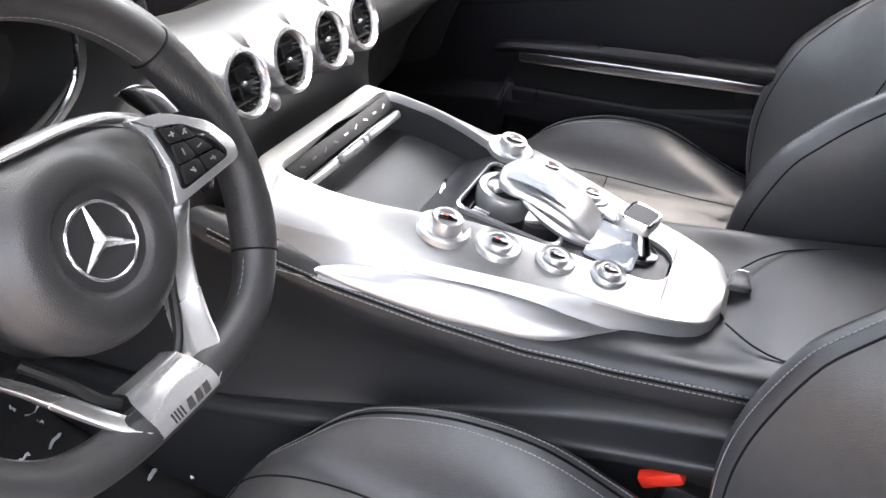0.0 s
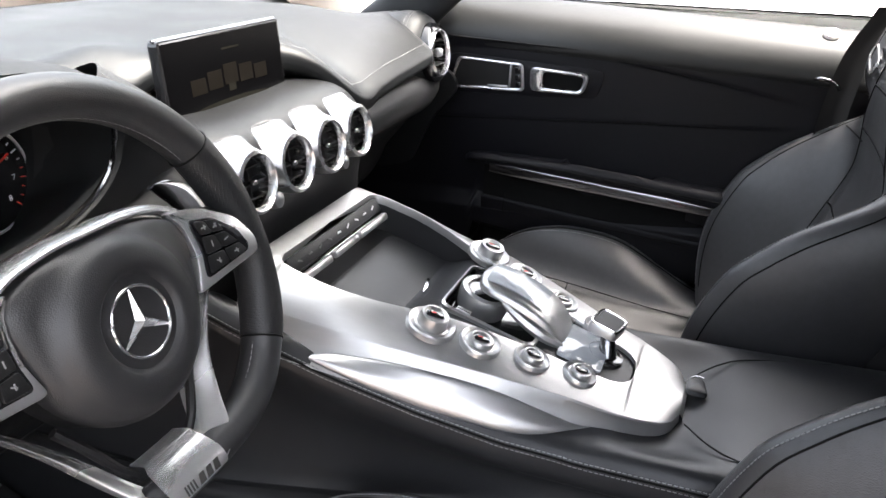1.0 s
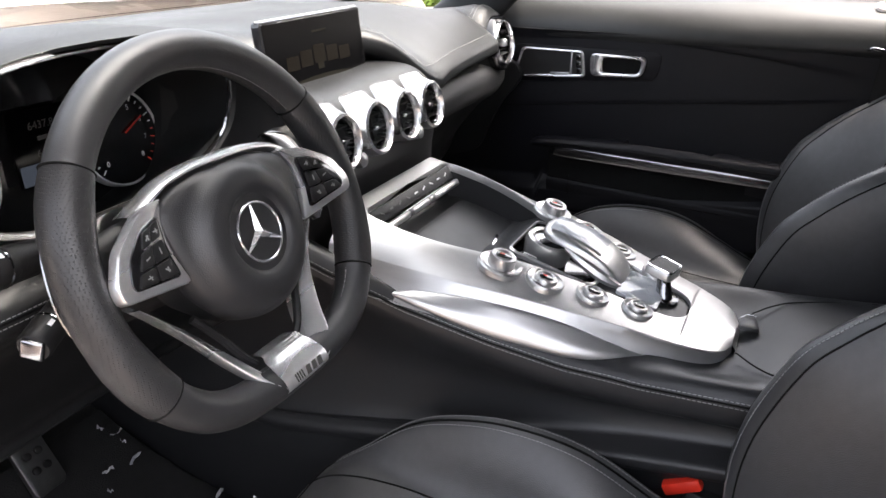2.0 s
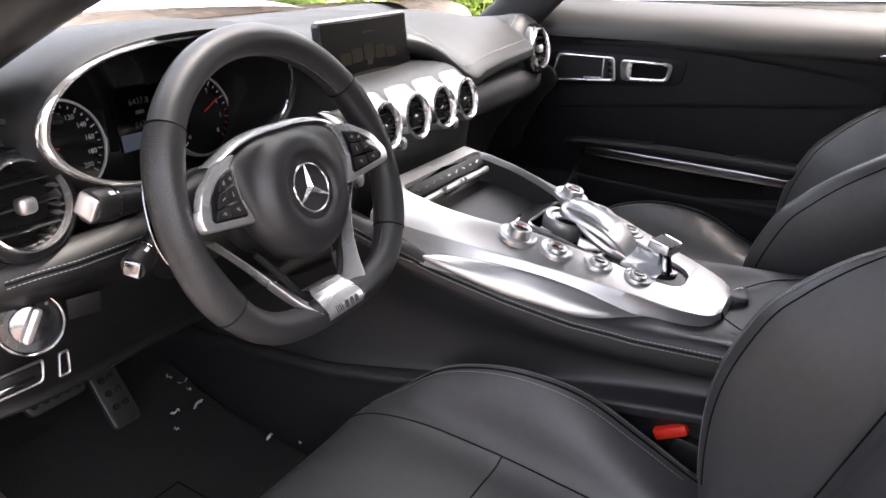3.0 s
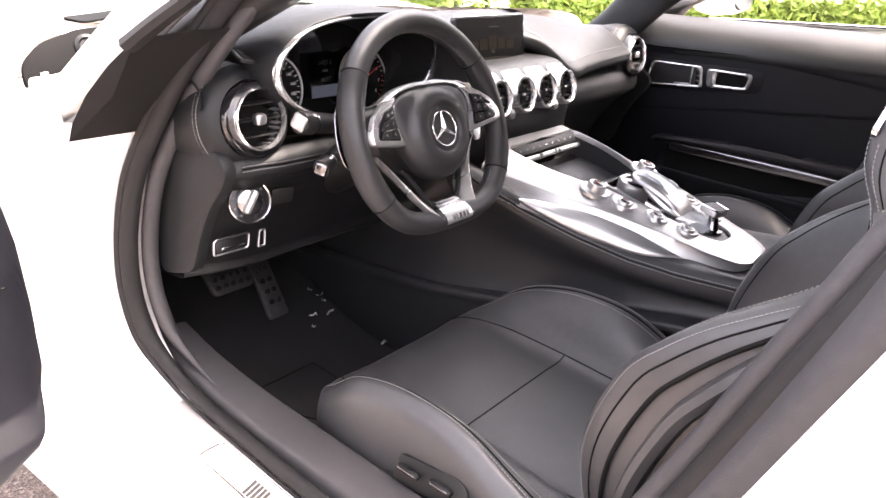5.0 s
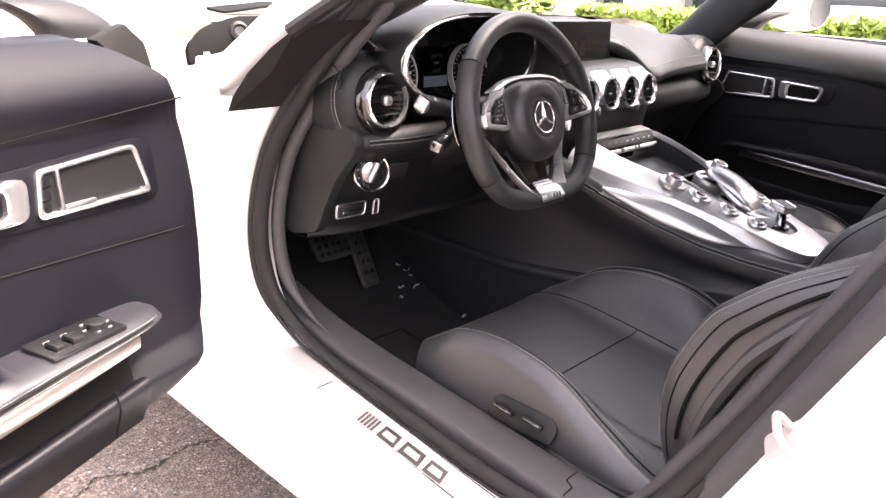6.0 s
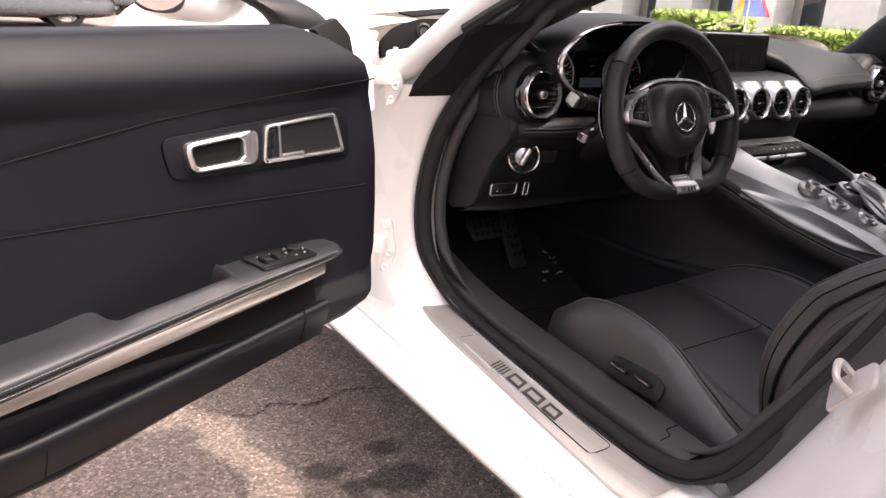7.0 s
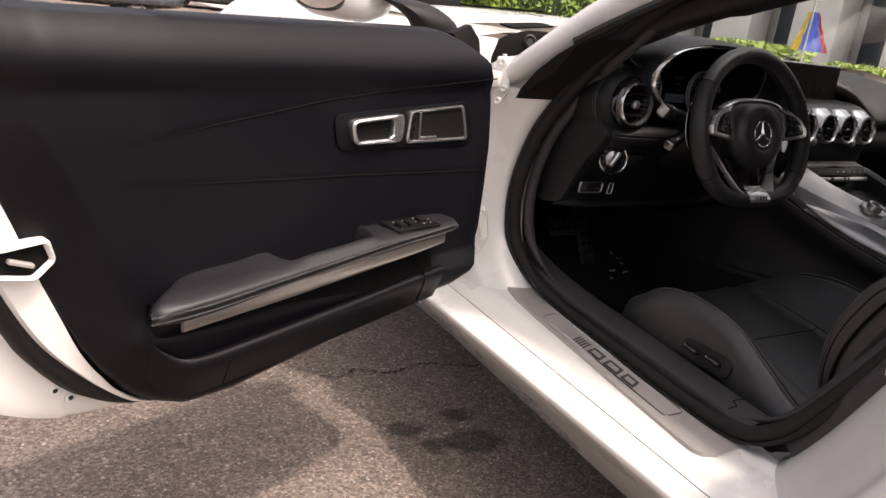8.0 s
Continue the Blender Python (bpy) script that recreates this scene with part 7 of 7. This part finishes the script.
def build_footwell():
    n = Vector((0, -0.72, 0.69)).normalized()
    bm_ = basis((-0.448, 1.385, 0.455), (1, 0, 0), Vector((0, -0.8, 0.6)))
    br = thing("brake_pedal", (-0.448, 1.39, 0.45), "wide steel brake pedal with black rubber ribs", "pedal", "pedals")
    part("pedal_plate", plate(rounded([(-0.048, -0.032), (0.048, -0.032), (0.052, 0.03), (-0.052, 0.03)], 0.012), 0.008, bm_, 0.003), PEDAL, br, "brushed steel plate")
    for k in range(5):
        for j in range(3):
            part("rubber_stud", lathe([(0.0055, 0), (0.0055, 0.004), (0.004, 0.005)], 10, bm_ @ pose(-0.036 + 0.018 * k, -0.018 + 0.018 * j, 0.008)), RUBBER, br)
    part("pedal_arm", tube([bm_ @ Vector((0.02, 0.0, 0)), bm_ @ Vector((0.02, 0.08, -0.06)), bm_ @ Vector((0.02, 0.2, -0.09))], 0.010, 8), PLASTIC, br)
    gm = basis((-0.352, 1.40, 0.425), (1, 0.05, 0), Vector((0, -0.85, 0.5)))
    ga = thing("accelerator_pedal", (-0.352, 1.42, 0.36), "tall steel accelerator pedal with rubber studs", "pedal", "pedals")
    part("pedal_plate", plate(rounded([(-0.030, -0.095), (0.024, -0.095), (0.028, 0.085), (-0.022, 0.085)], 0.01), 0.008, gm, 0.003), PEDAL, ga, "brushed steel plate")
    for k in range(2):
        for j in range(6):
            part("rubber_stud", lathe([(0.0058, 0), (0.0058, 0.004), (0.004, 0.005)], 10, gm @ pose(-0.010 + 0.018 * k, -0.06 + 0.024 * j, 0.008)), RUBBER, ga)
    part("pedal_arm", tube([gm @ Vector((0, 0.06, 0)), gm @ Vector((0, 0.12, -0.05)), gm @ Vector((0, 0.2, -0.06))], 0.012, 8), PLASTIC, ga)
    # black mat, still under its clear film
    rows = [[Vector((x, y, z + 0.012)) for x in (-0.60, -0.5, -0.4, -0.3, -0.2)] for y, z in ((0.9, 0.237), (1.0, 0.24), (1.12, 0.247), (1.25, 0.275), (1.36, 0.32), (1.42, 0.355))]
    mt = part("floor_mat", loft(rows, 20, 30)[0], material("mat_pile", (0.0050, 0.0049, 0.0052), 0.9, bump=0.8, bump_scale=500, vary=0.4), None, "", kind="")
    tagged(mt, "black floor mat under scraps of clear film", "floor mat")
    rnd = random.Random(11)
    film = thing("protective_film", (-0.3, 1.2, 0.27), "crumpled clear protective film on the floor mat", "film")
    for x, y, s in ((-0.229, 1.389, 0.012), (-0.217, 1.37, 0.014), (-0.222, 1.352, 0.008), (-0.276, 1.328, 0.012), (-0.233, 1.319, 0.02), (-0.335, 1.367, 0.016), (-0.207, 1.181, 0.016), (-0.181, 1.129, 0.012), (-0.172, 1.15, 0.018), (-0.30, 1.30, 0.007)):
        z = interp([(0.9, 0.251), (1.12, 0.262), (1.25, 0.291), (1.36, 0.336), (1.42, 0.37)], y)
        a = rnd.uniform(0, 3.1)
        s = s * 0.75
        rows = []
        for i in range(5):
            rows.append([Vector((x + s * (i - 2) * 0.5 * math.cos(a) - s * 0.18 * (j - 1) * math.sin(a), y + s * (i - 2) * 0.5 * math.sin(a) + s * 0.18 * (j - 1) * math.cos(a), z + 0.002 + rnd.uniform(0, 0.008))) for j in range(3)])
        part("film_scrap", skin(rows), FOIL, film, smooth=False)
    # edges of the clear film, drawn as thin dark lines on the mat
    for pts in (((-0.54, 1.228), (-0.371, 1.227), (-0.365, 1.116)), ((-0.56, 1.16), (-0.51, 1.15), (-0.47, 1.05))):
        line = [Vector((a[0] + (b[0] - a[0]) * i / 8, a[1] + (b[1] - a[1]) * i / 8, 0)) for a, b in zip(pts, pts[1:]) for i in range(9)]
        for p in line:
            p.z = interp([(0.9, 0.2495), (1.0, 0.2525), (1.12, 0.2595), (1.25, 0.2875)], p.y)
        part("film_edge", tube(line, 0.0015, 6), HOLE, mt, "thin dark line along a film edge")


# ---- outside ----
def build_outside():
    rnd = random.Random(7)
    leafm = material("hedge_leaf", (0.2, 0.28, 0.05), 0.6, vary=0.5, grain=3, bump=0, big=1.2)
    dark = material("hedge_core_shade", (0.03, 0.05, 0.012), 0.8, bump=0)

    def hedge(name, x0, x1, y0, y1, h, count, label):
        hd = thing(name, ((x0 + x1) / 2, (y0 + y1) / 2, 0), label, "hedge", "clipped hedges")
        # dark inner box: the shade between the leaves is put into its colour
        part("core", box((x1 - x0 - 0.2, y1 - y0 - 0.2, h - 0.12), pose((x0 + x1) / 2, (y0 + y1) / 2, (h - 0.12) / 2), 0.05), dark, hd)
        bm = bmesh.new()
        for _ in range(count):
            f = rnd.random()
            if f < 0.4:
                p = Vector((rnd.uniform(x0, x1), rnd.uniform(y0, y1), h + rnd.uniform(-0.1, 0.05)))
            elif f < 0.8:
                p = Vector((x0 + rnd.uniform(-0.04, 0.12), rnd.uniform(y0, y1), rnd.uniform(0, h)))
            else:
                p = Vector((rnd.uniform(x0, x1), (y0 if rnd.random() < 0.5 else y1) + rnd.uniform(-0.05, 0.05), rnd.uniform(0, h)))
            s = rnd.uniform(0.03, 0.075)
            u = Vector((rnd.gauss(0, 1), rnd.gauss(0, 1), rnd.gauss(0, 1))).normalized()
            v = u.orthogonal().normalized() * s
            u = u * s * 1.6
            q = [bm.verts.new(p + w) for w in (-u, v * 0.7, u, -v * 0.7)]
            bm.faces.new(q)
        part("leaves", bm, leafm, hd, "bright green clipped leaves", smooth=False, kind="stuff")
    hedge("clipped_hedge", 11.9, 13.0, 0.9, 9.0, 0.78, 15000, "bright green clipped hedge along the car park")
    hedge("clipped_hedge", 7.0, 10.6, 13.0, 14.2, 1.9, 9000, "tall green hedge beyond the bonnet")
    hedge("clipped_hedge", 10.0, 11.8, 9.2, 10.2, 0.95, 4000, "low green hedge under a banner")
    # pale concrete apron
    bm = box((60, 60, 0.02), pose(34.5, 8, -0.004), 0.0)
    pv = part("pavement", bm, material("pale_concrete", (0.5, 0.49, 0.46), 0.85, vary=0.15, grain=4, bump=0.2, bump_scale=60), None, smooth=False)
    tagged(pv, "sunlit pale concrete apron", "pavement", kind="structure")
    # pale building with square columns
    b = thing("building", (19.5, 10, 0), "pale plastered building with square columns and dark windows", "building")
    wallm = material("pale_plaster", (0.5, 0.49, 0.46), 0.85, vary=0.12, grain=2, bump=0.1, bump_scale=30)
    colm = material("white_column", (0.66, 0.65, 0.62), 0.8, vary=0.1, grain=2, bump=0.1, bump_scale=30)
    winm = material("dark_window", (0.05, 0.06, 0.07), 0.1, bump=0)
    part("wall", box((0.4, 44, 7), pose(20.2, 10, 3.5), 0.02), wallm, b)
    for k in range(15):
        part("column", box((0.9, 1.45, 6.6), pose(19.2, -9.0 + 2.9 * k, 3.3), 0.03), colm, b)
        part("window", box((0.1, 1.3, 2.6), pose(19.98, -7.55 + 2.9 * k, 1.75), 0.02), winm, b)
    part("roof_slab", box((3.2, 45, 0.5), pose(19.2, 10, 6.85), 0.03), colm, b)
    # furled flag banner in blue, yellow and red
    fx, fy = 11.2, 9.0
    fl = thing("feather_flag", (fx, fy, 0), "blue banner with yellow and red edges on a pole", "flag")
    part("pole", lathe([(0.02, 0), (0.02, 2.3)], 10, pose(fx, fy, 0)), STEEL, fl)
    for x0, w, c in ((-0.24, 0.14, (0.5, 0.36, 0.06)), (-0.10, 0.42, (0.05, 0.10, 0.45)), (0.32, 0.09, (0.5, 0.05, 0.06))):
        rows = [[Vector((fx + 0.8 * (x0 + w * i / 6) * (1 - 0.75 * j / 8), fy - 0.6 * (x0 + w * i / 6) * (1 - 0.75 * j / 8) + 0.02 * math.sin(9 * i + j), 0.98 + 0.085 * j)) for i in range(7)] for j in range(9)]
        part("cloth", skin(rows), material("flag_cloth", c, 0.8, bump=0.1, bump_scale=200), fl)

    # parked cars far off
    def parked(name, at, turn, col, label):
        c = thing(name, at, label, "car", "parked cars")
        m = Matrix.Translation(at) @ pose(0, 0, 0, 0, 0, turn)
        paint = material("car_paint", col, 0.25, vary=0.03, bump=0, coat=0.8)
        secs = []
        for y, lo, hi, w in ((-2.2, 0.35, 0.7, 0.75), (-2.1, 0.25, 0.85, 0.86), (-1.2, 0.2, 0.95, 0.92), (0, 0.2, 0.97, 0.93), (1.2, 0.2, 0.92, 0.92), (2.0, 0.25, 0.75, 0.85), (2.25, 0.35, 0.6, 0.7)):
            secs.append([m @ Vector(p) for p in ((-w, y, lo), (-w * 1.02, y, (lo + hi) / 2), (-w * 0.93, y, hi), (0, y, hi + 0.04), (w * 0.93, y, hi), (w * 1.02, y, (lo + hi) / 2), (w, y, lo), (0, y, lo))])
        part("body", loft(secs, 32, 30, closed=True, caps=True)[0], paint, c)
        secs = []
        for y, z, w in ((-1.7, 0.95, 0.8), (-1.1, 1.35, 0.66), (-0.3, 1.43, 0.64), (0.4, 1.36, 0.64), (1.1, 0.97, 0.78)):
            secs.append([m @ Vector(p) for p in ((-w * 1.1, y, min(z, 0.95)), (-w, y, z - 0.03), (0, y, z + 0.02), (w, y, z - 0.03), (w * 1.1, y, min(z, 0.95)))])
        part("cabin", loft(secs, 20, 20)[0], winm, c, "dark glass")
        for sx in (-1, 1):
            for sy in (-1.35, 1.4):
                w = part("wheel", lathe([(0.33, -0.1), (0.34, 0.0), (0.33, 0.1), (0.24, 0.11), (0.23, 0.06)], 28, m @ pose(sx * 0.82, sy, 0.33, 0, 90 * sx, 0), cap=False), RUBBER, c, "black tyre")
                part("rim", lathe([(0.23, 0.06), (0.2, 0.09), (0.06, 0.1), (0.0006, 0.11)], 28, m @ pose(sx * 0.82, sy, 0.33, 0, 90 * sx, 0), cap=False), STEEL, w)
                for k in range(5):
                    a = radians(72 * k)
                    part("spoke", box((0.17, 0.04, 0.02), m @ pose(sx * 0.82, sy, 0.33, 0, 90 * sx, 0) @ pose(0.13 * math.cos(a), 0.13 * math.sin(a), 0.105, 0, 0, 72 * k), 0.008), DARKCHROME, w)
        return c
    parked("parked_car", (14.5, -1.6, 0), 85, (0.02, 0.022, 0.026), "dark saloon parked beyond the hedge")
    parked("parked_car", (16.0, 5.2, 0), 0, (0.7, 0.7, 0.7), "white saloon parked by the building")
    parked("parked_car", (-0.5, 16.6, 0), 90, (0.025, 0.026, 0.03), "dark saloon parked across the car park")
    parked("parked_car", (4.3, 22.8, 0), 92, (0.02, 0.02, 0.024), "black saloon parked far across the car park")


def build_fittings():
    g = thing("belt_guide", (0.66, 0.345, 0.83), "dark chrome belt guide beside the passenger seat", "belt guide")
    part("hook", tube(catmull([(0.668, 0.365, 0.83), (0.655, 0.355, 0.833), (0.652, 0.335, 0.828), (0.662, 0.325, 0.815)], 12), 0.003, 8), DARKCHROME, g)
    rows = [[Vector((0.668 + 0.004 * math.sin(k), y + dy, z)) for k, dy in enumerate((-0.022, -0.011, 0.0, 0.011, 0.022))] for y, z in ((0.27, 0.95), (0.315, 0.84), (0.34, 0.6), (0.34, 0.36))]
    part("webbing", loft(rows, 8, 20)[0], PLASTIC, g, "black belt webbing")


build_ground()
build_body()
A = Vector((-0.95, -0.31, 0)).normalized()
build_door("driver_door", (-1.03, 1.005, 0), A, (-A.y, A.x, 0), "open white car door lined in black leather", True)
build_door("passenger_door", (0.70, 1.045, 0), (0, -1, 0), (-1, 0, 0), "closed passenger door lined in black leather", False)
build_fittings()
build_dash()
build_wheel()
build_console()
build_seat("driver_seat", -0.425, -1, "black leather sports seat with grey stitching")
build_seat("passenger_seat", 0.445, 1, "black leather passenger sports seat", 0.04, -0.02)
build_footwell()
build_outside()
